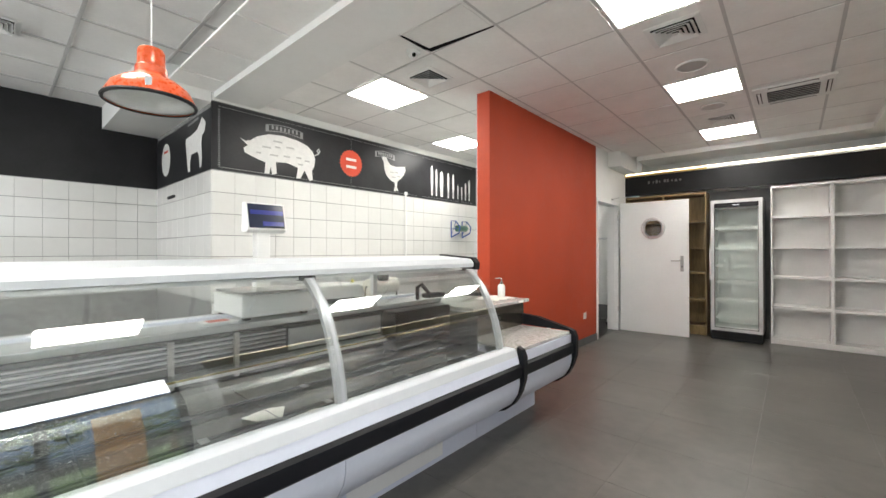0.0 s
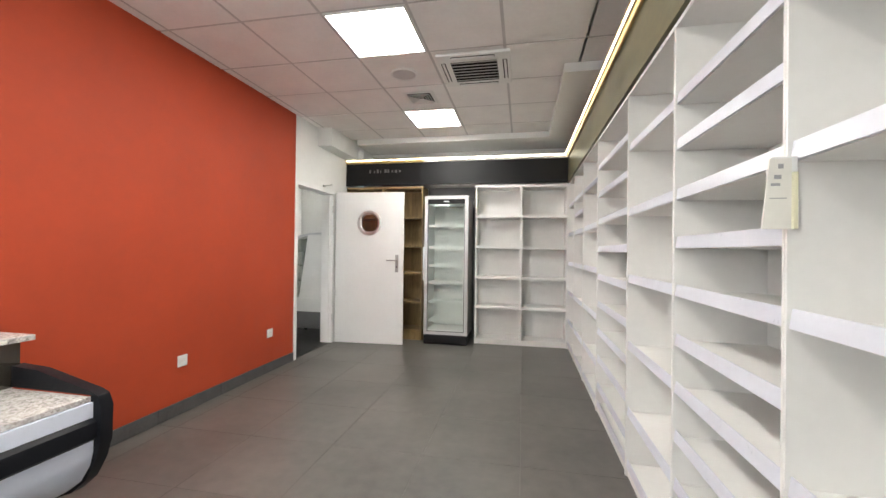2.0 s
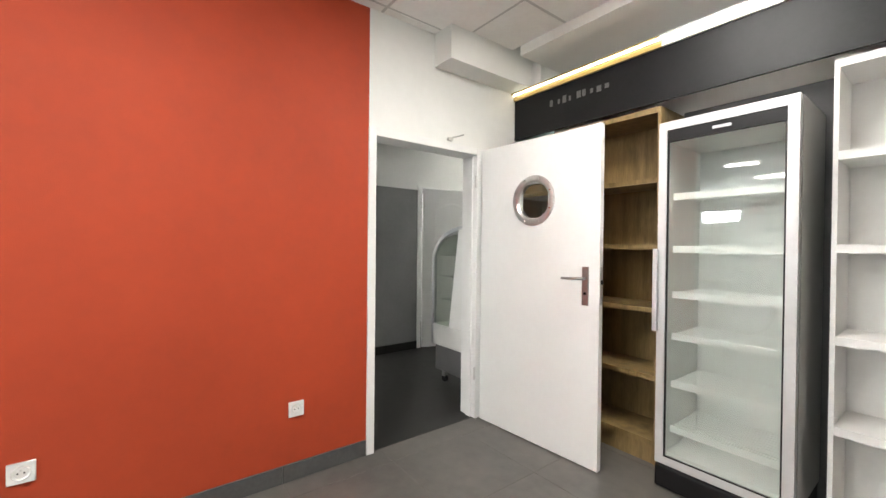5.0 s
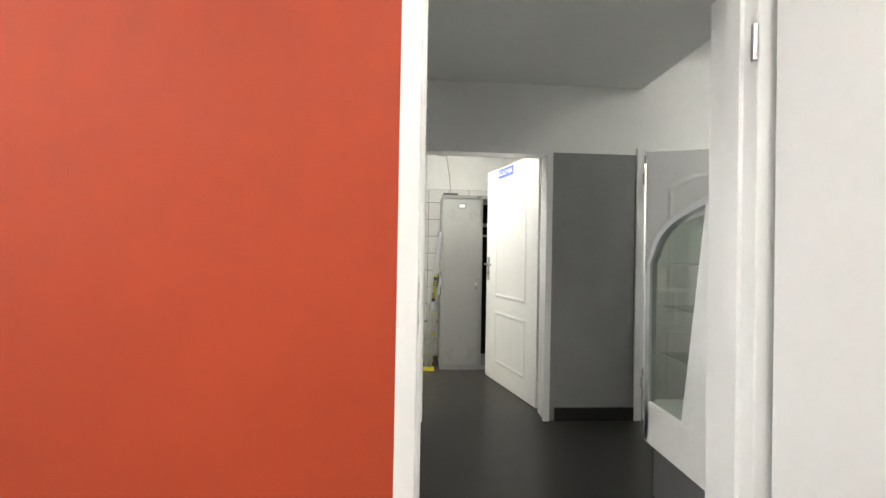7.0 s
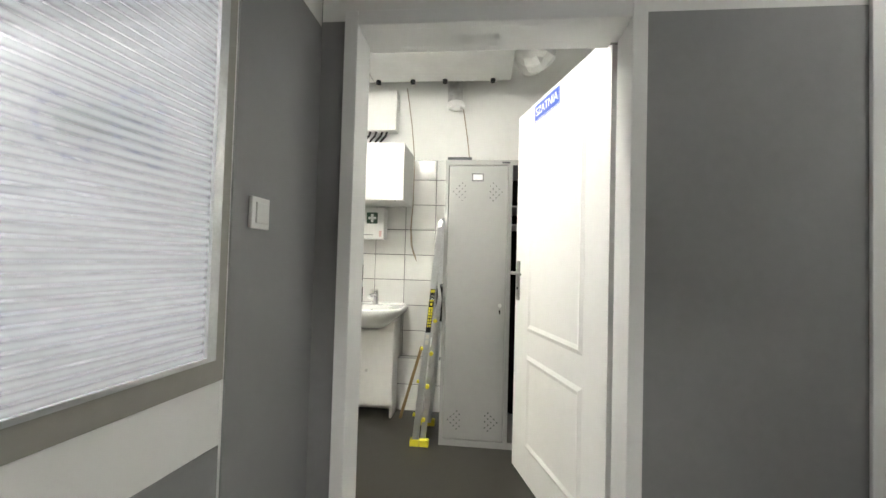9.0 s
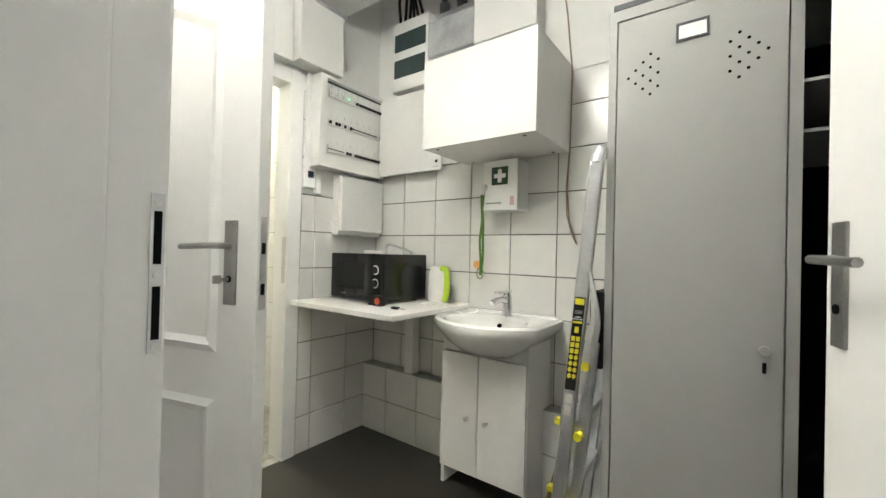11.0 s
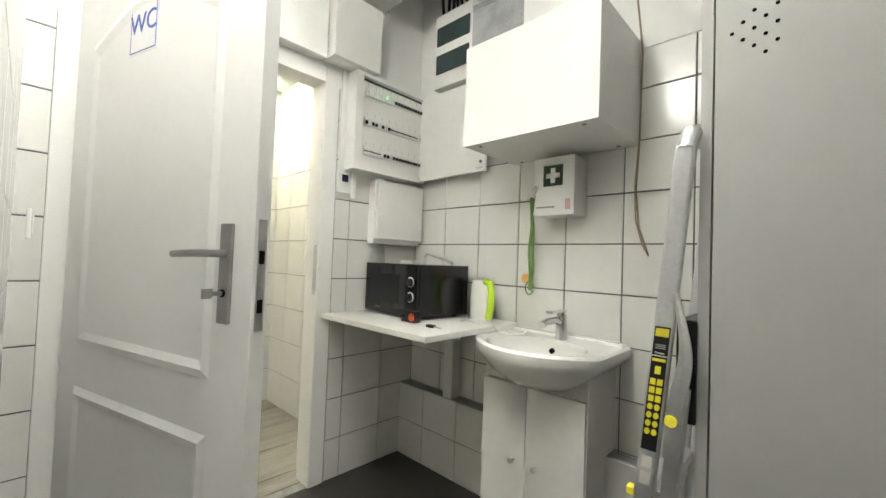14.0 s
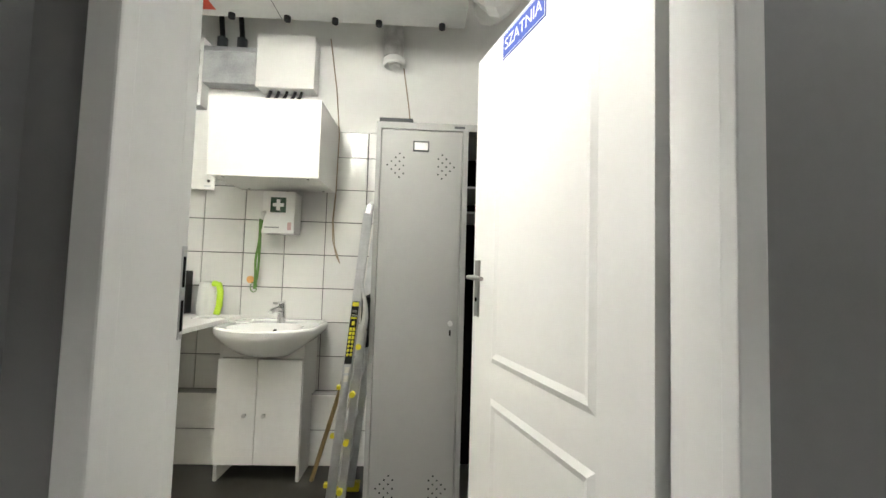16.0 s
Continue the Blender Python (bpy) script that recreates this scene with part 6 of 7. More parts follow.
lay_tiles(boxed, "y", 2.75, -5.57, -4.23, 0, 0.507, 0.25, 0.25, -5.0, 0.0, M_TILE, t=0.007, joint=0.004)
lay_tiles(boxed, "z", 0.50, -5.57, -4.23, 2.608, 2.75, 0.25, 0.25, -5.0, 0.0, M_TILE, t=0.007, joint=0.004)
wall_switch(-5.46, 3.708, 1.12, "y", 1)

toi = thing("toilet", "white ceramic toilet with closed lid", "toilet", (-5.25, 3.1, 0))


def oval(cx, cy, rx, ry, z, n=28):
    return [Vector((cx + rx * math.cos(2 * math.pi * k / n), cy + ry * math.sin(2 * math.pi * k / n), z)) for k in range(n)]


def loft(rings):
    bm = bmesh.new()
    rr = [[bm.verts.new(p) for p in r] for r in rings]
    n = len(rr[0])
    for a, b in zip(rr, rr[1:]):
        for k in range(n):
            bm.faces.new((a[k], a[(k + 1) % n], b[(k + 1) % n], b[k]))
    bm.faces.new(rr[0][::-1])
    bm.faces.new(rr[-1])
    return bm


part("pedestal", loft([oval(-5.30, 3.12, 0.17, 0.11, 0.007), oval(-5.30, 3.12, 0.15, 0.10, 0.06), oval(-5.30, 3.12, 0.14, 0.09, 0.18), oval(-5.28, 3.12, 0.20, 0.14, 0.27), oval(-5.27, 3.12, 0.24, 0.18, 0.36), oval(-5.27, 3.12, 0.25, 0.185, 0.395)]), M_CERAMIC, toi, smooth=True)
part("lid", loft([oval(-5.27, 3.12, 0.25, 0.19, 0.397), oval(-5.27, 3.12, 0.255, 0.192, 0.41), oval(-5.28, 3.12, 0.245, 0.185, 0.428), oval(-5.28, 3.12, 0.20, 0.15, 0.434)]), M_PLASTIC, toi, "white plastic lid", smooth=True)
part("cistern", boxes((-5.57, -5.42, 2.93, 3.31, 0.40, 0.78), bevel=0.02), M_CERAMIC, toi)

# ---- things on the sink wall ----
W = WX + 0.0072
cab = thing("wall_cabinet", "plain white wall-hung cabinet above basin", "cabinet", (W, 6.03, 1.63))
part("body", boxes((W, -5.495, 5.745, 6.32, 1.63, 2.05)), M_LAM, cab)
part("door", boxes((-5.493, -5.475, 5.743, 6.322, 1.628, 2.052), bevel=0.0015), M_LAM, cab, "flat white door")
part("screw_cap", boxes(*[(x, x + 0.012, y, y + 0.012, 1.627, 1.6295) for x in (-5.52, -5.84) for y in (5.80, 6.25)]), M_CASEDARK, cab)
aid = thing("first_aid_box", "white first aid box with green cross", "first aid box", (W, 6.02, 1.355))
part("body", boxes((W, -5.765, 5.93, 6.115, 1.355, 1.60), bevel=0.004), M_PLASTIC, aid)
ad = part("door", boxes((-5.764, -5.745, 5.928, 6.117, 1.353, 1.602), bevel=0.004), M_PLASTIC, aid)
part("cross_field", boxes((-5.7448, -5.744, 5.975, 6.065, 1.478, 1.567)), M_DKGREEN, ad, "dark green square")
part("cross", boxes((-5.7438, -5.7432, 6.009, 6.031, 1.49, 1.555), (-5.7438, -5.7432, 5.988, 6.009, 1.512, 1.533), (-5.7438, -5.7432, 6.031, 6.052, 1.512, 1.533)), M_WHITEINK, ad, "white cross")
part("seal", boxes((-5.7448, -5.744, 6.078, 6.10, 1.375, 1.42)), material("faded_red_print", (0.62, 0.42, 0.40), 0.5), ad, "small faded red sticker")
part("note", boxes((-5.7448, -5.744, 5.945, 6.03, 1.385, 1.392)), M_CHALKG, ad)
part("lock", cyl((-5.745, 5.945, 1.475), (-5.733, 5.945, 1.475), 0.009), M_CHROME, ad)
lan = thing("lanyard", "green lanyard with key and orange tag", "lanyard", (-5.735, 5.93, 1.47))
part("key", boxes((-5.738, -5.732, 5.932, 5.944, 1.43, 1.465), (-5.739, -5.731, 5.925, 5.95, 1.455, 1.478), bevel=0.002), M_STEEL, lan)
for dy, e in ((0.0, 0.004), (0.011, -0.004)):
    b = bmesh.new()
    pts = [(-5.737 - 0.10 * k / 14 + 0.004 * math.sin(k), 5.925 - 0.06 * k / 14 + dy + e * math.sin(k * 0.55), 1.435 - 0.415 * k / 14) for k in range(15)]
    l = [b.verts.new((x, y - 0.008, z)) for x, y, z in pts]
    r = [b.verts.new((x + 0.004, y + 0.008, z)) for x, y, z in pts]
    l2 = [b.verts.new((x - 0.002, y - 0.008, z)) for x, y, z in pts]
    r2 = [b.verts.new((x + 0.002, y + 0.008, z)) for x, y, z in pts]
    for k in range(14):
        b.faces.new((l[k], r[k], r[k + 1], l[k + 1]))
        b.faces.new((l2[k], l2[k + 1], r2[k + 1], r2[k]))
        b.faces.new((l[k], l[k + 1], l2[k + 1], l2[k]))
        b.faces.new((r[k], r2[k], r2[k + 1], r[k + 1]))
    part("strap", b, M_GREEN, lan)
part("loop", tube([(-5.84, 5.862 + 0.02 * math.cos(a), 1.03 + 0.03 * math.sin(a)) for a in [0.5 * k for k in range(13)]], 0.003, 6), M_GREEN, lan)
part("tag", lathe([(0.0005, 0), (0.022, 0), (0.022, 0.004), (0.0005, 0.004)], (0, 0, 0), 20), material("pale_orange_tag", (0.75, 0.38, 0.13), 0.4), lan, "orange tag")
bpy.data.objects["tag"].data.transform(pose(-5.853, 5.835, 1.075, 0, 90, 0))
fb = thing("fuse_box", "white fuse box with two smoky windows", "fuse box", (W, 5.28, 2.26))
part("body", boxes((WX + 0.0065, -5.79, 5.225, 5.505, 2.12, 2.545), bevel=0.006), M_PLASTIC, fb)
part("window", boxes((-5.789, -5.782, 5.247, 5.487, 2.362, 2.468), bevel=0.002), M_SMOKE, fb, "smoky window")
part("window", boxes((-5.789, -5.782, 5.247, 5.487, 2.20, 2.308), bevel=0.002), M_SMOKE, fb, "smoky window")
gb = thing("meter_box", "grey plastic meter box with cables", "meter box", (W, 5.66, 2.27))
part("body", boxes((WX + 0.0065, -5.78, 5.51, 5.83, 2.26, 2.49), bevel=0.006), M_METERBOX, gb)
part("rim", boxes((-5.7798, -5.774, 5.515, 5.825, 2.455, 2.485), bevel=0.002), M_ALU, gb)
for y in (5.60, 5.72):
    part("gland", cyl((-5.82, y, 2.491), (-5.82, y, 2.56), 0.03), M_CASEDARK, gb)
    part("cable", tube([(-5.82, y, 2.56), (-5.83, y - 0.02, 2.7), (-5.84, y - 0.05, 2.94)], 0.016), M_PLASTICB, gb)
wb = thing("junction_box", "white electrical junction box with cables below", "junction box", (W, 6.03, 2.25))
part("body", boxes((WX + 0.0065, -5.775, 5.84, 6.185, 2.242, 2.568), bevel=0.005), M_PLASTIC, wb)
part("lid", boxes((-5.774, -5.762, 5.837, 6.188, 2.239, 2.571), bevel=0.004), M_PLASTIC, wb)
for k, y in enumerate((5.91, 5.96, 6.01, 6.06, 6.10)):
    part("cable", tube([(-5.82, y, 2.241), (-5.82, y - 0.01, 2.21), (-5.83, y - 0.05, 2.17), (-5.84, y - 0.09, 2.10)], 0.009), M_PLASTICB, wb, smooth=True)
for k in range(6):
    y = 5.26 + 0.036 * k
    single("loose_cable", tube([(-5.82, y, 2.546), (-5.80, y + 0.03 * math.sin(k), 2.68), (-5.84, y + 0.02, 2.949)], 0.009), M_PLASTICB, "black cable rising to the ceiling", "cable", "black cables", smooth=True)
single("hanging_cable", tube([(W + 0.006, 6.25, 2.62), (W + 0.006, 6.30, 2.3), (W + 0.006, 6.33, 2.0), (W + 0.006, 6.325, 1.64), (W + 0.006, 6.315, 1.45), (W + 0.008, 6.33, 1.30), (W + 0.02, 6.37, 1.19)], 0.0035, 6), M_CABLE, "thin beige cable hanging down tiles", "cable", smooth=True)
single("hanging_cable", tube([(W + 0.006, 6.322, 1.62), (W + 0.007, 6.312, 1.46), (W + 0.009, 6.318, 1.33), (W + 0.014, 6.345, 1.235), (W + 0.026, 6.372, 1.19)], 0.003, 6), M_CABLE, "thin beige cable hanging down tiles", "cable", smooth=True)
single("thin_cable", tube([(W + 0.004, 6.72, 2.45), (W + 0.004, 6.76, 2.2), (W + 0.004, 6.80, 1.88)], 0.004, 6), M_CABLE, "thin cable running from the valve", "cable", smooth=True)
vv = thing("air_valve", "white round air valve on foil duct", "air valve", (-5.79, 6.67, 2.42))
part("duct", cyl((-5.79, 6.66, 2.47), (-5.79, 6.65, 2.94), 0.062, seg=28), M_FOIL, vv, "crinkled foil duct", smooth=True)
part("ring", lathe([(0.05, 0.045), (0.066, 0.03), (0.07, 0.0), (0.06, -0.012), (0.046, -0.002), (0.04, 0.01)], (-5.79, 6.665, 2.43), 32), M_PLASTIC, vv, smooth=True)
part("disc", lathe([(0.036, -0.004), (0.03, -0.016), (0.0005, -0.018)], (-5.79, 6.665, 2.43), 32), M_PLASTIC, vv, smooth=True)
un = thing("ventilation_unit", "grey-white ceiling ventilation unit with black feet", "ventilation unit", (-5.3, 6.2, 2.53))
part("casing", boxes((-5.55, -4.75, 5.07, 7.08, 2.53, 2.85), bevel=0.006), M_UNIT, un)
part("seam", boxes((-5.545, -4.755, 6.06, 6.064, 2.5285, 2.5299)), M_CASEDARK, un)
part("flange", boxes((-5.57, -4.74, 5.035, 5.068, 2.53, 2.58)), M_ALU, un)
for y in (5.52, 5.80, 6.10, 6.36, 6.60, 6.95):
    part("foot", cyl((-5.52, y, 2.505), (-5.52, y, 2.53), 0.018, seg=14), M_PLASTICB, un)
part("sticker", boxes((-5.49, -5.40, 5.60, 5.73, 2.5275, 2.5298)), M_POSTRED, un, "red warning sticker")
part("sticker", boxes((-5.47, -5.43, 5.34, 5.47, 2.5275, 2.5298)), M_BLUE, un, "blue marking")
for y in (5.3, 6.9):
    part("hanger", cyl((-5.1, y, 2.85), (-5.1, y, 2.95), 0.006, seg=8), M_STEEL, un)
bag = thing("plastic_bag", "crumpled white plastic bag behind the unit", "bag", (-5.45, 7.25, 2.5))
bgb = bmesh.new()
bmesh.ops.create_icosphere(bgb, subdivisions=3, radius=0.14, matrix=Matrix.Translation((-5.42, 7.22, 2.68)))
for v in bgb.verts:
    v.co += (v.co - Vector((-5.42, 7.22, 2.68))) * 0.7 * noise.noise(v.co * 9)
part("film", bgb, M_PLASTIC, bag)
part("tie", cyl((-5.42, 7.22, 2.8), (-5.42, 7.22, 2.95), 0.005, seg=6), M_PLASTIC, bag)

# electrical board on the wc wall, its door folded back along the sink wall
eb = thing("electrical_board", "open white electrical board with breaker rows", "electrical board", (-5.6, WY, 1.6))
EW = WY + 0.0072
BX0, BX1, BZ0, BZ1 = -5.845, -5.345, 1.60, 2.115
part("body", boxes((BX0, BX1, EW, EW + 0.02, BZ0, BZ1), (BX0, BX0 + 0.016, EW + 0.02, EW + 0.09, BZ0, BZ1), (BX1 - 0.045, BX1, EW + 0.02, EW + 0.09, BZ0, BZ1), (BX0 + 0.016, BX1 - 0.045, EW + 0.02, EW + 0.09, BZ0, BZ0 + 0.03), (BX0 + 0.016, BX1 - 0.045, EW + 0.02, EW + 0.09, BZ1 - 0.018, BZ1), bevel=0.002), M_PLASTIC, eb)
part("cover", boxes((BX0 + 0.016, BX1 - 0.045, EW + 0.052, EW + 0.058, BZ0 + 0.03, BZ1 - 0.018)), M_PLASTIC, eb)
# dark strip coloured in for the shade under the top rim
part("shadow_gap", boxes((BX0 + 0.016, BX1 - 0.045, EW + 0.0582, EW + 0.060, BZ1 - 0.030, BZ1 - 0.018)), M_CASEDARK, eb)
for r, z in enumerate((2.03, 1.87, 1.715)):
    row = part("breaker_rail", boxes((-5.822, -5.402, EW + 0.0582, EW + 0.061, z - 0.024, z + 0.024)), M_LAM, eb)
    for k in range(19):
        x = -5.418 - 0.0215 * (k + 1)
        part("breaker", boxes((x, x + 0.0195, EW + 0.061, EW + 0.068, z - 0.020, z + 0.020)), M_PLASTIC, row)
        dark = (k > 8, k in (0, 2, 3, 5, 7), k in (6, 7) or k > 8)[r]
        if dark:
            part("toggle", boxes((x + 0.004, x + 0.0165, EW + 0.068, EW + 0.076, z - 0.014, z + 0.002)), M_PLASTICB, row)
        elif k % 2 == 0:
            part("mark", boxes((x + 0.006, x + 0.009, EW + 0.068, EW + 0.0685, z - 0.010, z + 0.008)), M_CHALKG, row)
    if r == 1:
        part("blank_cover", boxes((-5.79, -5.585, EW + 0.0762, EW + 0.078, z - 0.010, z - 0.004)), M_PLASTICB, row, "dark blanking strip")
    if r == 2:
        part("blank_cover", boxes((-5.53, -5.42, EW + 0.0685, EW + 0.070, z - 0.006, z - 0.001)), M_PLASTICB, row, "dark blanking strip")
    part("caption_line", boxes(*[(-5.44 - 0.05 * q, -5.4385 - 0.05 * q, EW + 0.0582, EW + 0.0586, z + 0.030, z + 0.052) for q in range(8)]), M_CHALKG, row)
part("indicator", boxes((-5.565, -5.555, EW + 0.0685, EW + 0.071, 2.028, 2.042)), E_GREEN, eb, "green lamp")
part("door", boxes((-5.822, -5.806, EW + 0.095, 5.605, 1.61, 2.10), bevel=0.003), M_PLASTIC, eb, "open white steel door")
part("door_lock", cyl((-5.806, 5.58, 1.66), (-5.798, 5.58, 1.66), 0.009), M_CHROME, eb)
part("door_label", boxes((-5.8058, -5.8052, 5.55, 5.59, 1.625, 1.635)), M_ALU, eb)
ub = thing("router_box", "plain white plastic box below electrical board", "cable box", (-5.7, EW, 1.235))
part("body", boxes((-5.855, -5.515, EW, EW + 0.055, 1.225, 1.578), bevel=0.004), M_PLASTIC, ub)
part("lid", boxes((-5.853, -5.517, EW + 0.056, EW + 0.08, 1.25, 1.573), bevel=0.006), M_PLASTIC, ub)
th = thing("thermostat", "small white thermostat with dark display", "thermostat", (-5.36, EW, 1.47))
part("body", boxes((-5.375, -5.303, EW, EW + 0.022, 1.478, 1.582), bevel=0.004), M_PLASTIC, th)
part("display", boxes((-5.362, -5.325, EW + 0.0222, EW + 0.024, 1.535, 1.572)), M_SCREEN, th)
part("module", boxes((-5.407, -5.376, EW, EW + 0.03, 1.455, 1.56), bevel=0.003), M_PLASTIC, th)
tr = thing("cable_duct", "narrow white cable duct beside door frame", "cable duct", (-5.36, EW, 1.6))
part("duct", boxes((-5.341, -5.312, EW + 0.0, EW + 0.012, 1.584, 2.12), bevel=0.002), M_PLASTIC, tr)
for nm, x0, x1, z0, z1, d in (("a", -5.185, -4.86, 2.115, 2.6, 0.075), ("b", -5.475, -5.20, 2.125, 2.46, 0.12)):
    bx = thing("wall_box", "white metal box mounted above the doorway", "cable box", ((x0 + x1) / 2, WY, z0), "boxes above the doorway")
    part("body", boxes((x0, x1, WY + 0.0065, WY + d - 0.02, z0, z1), bevel=0.003), M_PLASTIC, bx)
    part("lid", boxes((x0 - 0.002, x1 + 0.002, WY + d - 0.019, WY + d, z0 - 0.002, z1 + 0.002), bevel=0.006), M_PLASTIC, bx)

# shelf with microwave
shf = thing("wall_shelf", "white laminate wall shelf on a post", "shelf", (-5.55, 5.4, 0.83))
part("board", boxes((W + 0.0, -5.25, EW, 5.785, 0.833, 0.857), bevel=0.002), M_LAM, shf)
part("post", boxes((-5.862, -5.80, 5.375, 5.435, 0.413, 0.833)), M_LAM, shf)
mw = thing("microwave", "black microwave oven with two round dials", "microwave", (0, 0, 0))
MWW, MWD, MWH = 0.44, 0.34, 0.262
part("body", boxes((0, MWW, 0.012, MWD, 0.012, MWH), bevel=0.006), material("black_enamel", (0.006, 0.006, 0.007), 0.16, vary=0.1), mw)
part("front", boxes((0, MWW, 0, 0.012, 0.012, MWH), bevel=0.002), material("gloss_black_glass", (0.008, 0.008, 0.009), 0.08, vary=0.05), mw, "glossy black front")
part("window", boxes((0.05, 0.30, -0.0012, -0.0002, 0.07, 0.21)), M_PLASTICB, mw)
for z in (0.108, 0.178):
    kb = part("dial", cyl((0.395, 0.0, z), (0.395, -0.016, z), 0.019, 0.018, 28), M_PLASTICB, mw, smooth=True)
    ring = bmesh.new()
    N = 28
    rr = [[ring.verts.new((0.395 + r * math.cos(2 * math.pi * k / N), y, z + r * math.sin(2 * math.pi * k / N))) for k in range(N)] for r, y in ((0.0245, -0.001), (0.0245, -0.004), (0.020, -0.004), (0.020, -0.001))]
    for a, b in zip(rr, rr[1:]):
        for k in range(N):
            ring.faces.new((a[k], a[(k + 1) % N], b[(k + 1) % N], b[k]))
    part("dial_ring", ring, M_WHITEINK, kb, "white ring", smooth=True)
part("brand_bar", boxes((0.10, 0.14, -0.001, -0.0002, 0.035, 0.042)), M_ALU, mw)
for x in (0.04, MWW - 0.06):
    for y in (0.05, MWD - 0.06):
        part("foot", boxes((x, x + 0.02, y, y + 0.02, 0.0, 0.012)), M_PLASTICB, mw)
mw.matrix_basis = pose(-5.495, 5.06, 0.858, 0, 0, 86)
box_small = thing("small_box", "small white box lying on microwave", "box", (-5.62, 5.28, 1.121))
part("box", boxes((-5.64, -5.58, 5.24, 5.33, 1.121, 1.137), bevel=0.002), M_PAPER, box_small)
clamp = thing("pipe_bracket", "bent grey metal rod behind the microwave", "rod", (-5.8, 5.4, 1.12))
part("rod", tube([(-5.80, 5.20, 1.12), (-5.80, 5.20, 1.165), (-5.78, 5.24, 1.18), (-5.74, 5.42, 1.145), (-5.73, 5.47, 1.13)], 0.008), M_ALU, clamp, smooth=True)
ket = thing("kettle", "small white kettle with lime handle", "kettle", (-5.80, 5.63, 0.857))
part("body", loft([oval(-5.79, 5.625, 0.05, 0.055, 0.858), oval(-5.79, 5.625, 0.055, 0.06, 0.884), oval(-5.79, 5.625, 0.052, 0.056, 0.994), oval(-5.79, 5.62, 0.042, 0.045, 1.054), oval(-5.79, 5.62, 0.02, 0.02, 1.061)]), M_PLASTIC, ket, smooth=True)
part("handle", tube([(-5.765, 5.665, 1.049), (-5.755, 5.70, 1.044), (-5.75, 5.712, 1.004), (-5.75, 5.71, 0.924), (-5.755, 5.695, 0.874)], 0.018), M_LIME, ket, "lime green handle", smooth=True)
part("cord", tube([(-5.73, 5.62, 0.862), (-5.68, 5.64, 0.862), (-5.67, 5.70, 0.862), (-5.72, 5.73, 0.862), (-5.70, 5.66, 0.870), (-5.64, 5.62, 0.862)], 0.005, 6), M_PLASTIC, ket, smooth=True)
part("lead", tube([(-5.70, 5.70, 0.862), (-5.67, 5.775, 0.866), (-5.655, 5.80, 0.862), (-5.645, 5.83, 0.846), (-5.655, 5.88, 0.836), (-5.70, 5.92, 0.84), (-5.75, 5.91, 0.846), (-5.775, 5.87, 0.849)], 0.003, 6), M_PLASTIC, ket, "thin white lead drooping over the basin", smooth=True)
tm = thing("tape_measure", "black and orange tape measure on shelf", "tape measure", (-5.49, 5.46, 0.833))
part("case", boxes((-5.46, -5.415, 5.48, 5.54, 0.858, 0.91), bevel=0.01), M_PLASTICB, tm)
part("badge", cyl((-5.414, 5.525, 0.885), (-5.411, 5.525, 0.885), 0.018), M_ORANGE, tm)
part("hook", boxes((-5.44, -5.42, 5.45, 5.481, 0.86, 0.87)), M_PLASTICB, tm)
ky = thing("car_key", "small black key fob lying on shelf", "key", (-5.46, 5.61, 0.833))
part("fob", boxes((-5.425, -5.40, 5.63, 5.67, 0.858, 0.87), bevel=0.004), M_PLASTICB, ky)
part("blade", boxes((-5.416, -5.408, 5.67, 5.71, 0.861, 0.865)), M_STEEL, ky)

# basin and vanity
van = thing("vanity_unit", "white two-door vanity cabinet under basin", "cabinet", (-5.7, 6.04, 0))
for nm, bx in (("side_panel", (W + 0.0, -5.615, 5.797, 5.815, 0.413, 0.775)), ("side_panel", (W + 0.0, -5.615, 6.234, 6.252, 0.413, 0.775)), ("side_leg", (-5.79, -5.615, 5.797, 5.815, 0.0, 0.4128)), ("side_leg", (-5.79, -5.615, 6.234, 6.252, 0.0, 0.4128)), ("bottom_panel", (-5.79, -5.62, 5.815, 6.234, 0.09, 0.105)), ("apron", (-5.632, -5.616, 5.815, 6.234, 0.66, 0.775)), ("back_panel", (W + 0.0, W + 0.01, 5.815, 6.234, 0.43, 0.775))):
    part(nm, boxes(bx), M_LAM, van)
for a, b, k in ((5.80, 6.008, 5.958), (6.012, 6.249, 6.060)):
    dr = part("door", boxes((-5.614, -5.598, a, b, 0.095, 0.655), bevel=0.0015), M_LAM, van)
    part("knob", lathe([(0.0005, 0), (0.006, 0), (0.005, 0.012), (0.011, 0.017), (0.011, 0.024), (0.0005, 0.027)], (0, 0, 0), 16), M_STEEL, dr, "steel knob", smooth=True)
    dr.children[0].data.transform(pose(-5.598, k, 0.36, 0, 90, 0))
bas = thing("wash_basin", "white ceramic wash basin with bulging front", "wash basin", (-5.7, 6.04, 0.775))


def basin_ring(f, z, inset=0.0, side=0.0, n=44):
    """Outline of the basin: straight back and sides, bowed front."""
    out = []
    xb, y0, y1 = W + 0.0008 + inset, 5.775 + inset + side, 6.31 - inset - side
    for k in range(n):
        u = k / (n - 1)
        y = y0 + (y1 - y0) * u
        bow = 0.15 * max(0.0, math.sin(math.pi * u)) ** 0.75
        out.append(Vector((-5.57 + f * bow - inset * 0.8, y, z)))
    return out + [Vector((xb, y1, z)), Vector((xb, y0, z))]


def bowl_ring(s, z, n=44):
    out = []
    for k in range(n):
        a = math.pi * 2 * k / n
        out.append(Vector((-5.60 + 0.16 * s * math.cos(a), 6.04 + 0.20 * s * math.sin(a), z)))
    return out


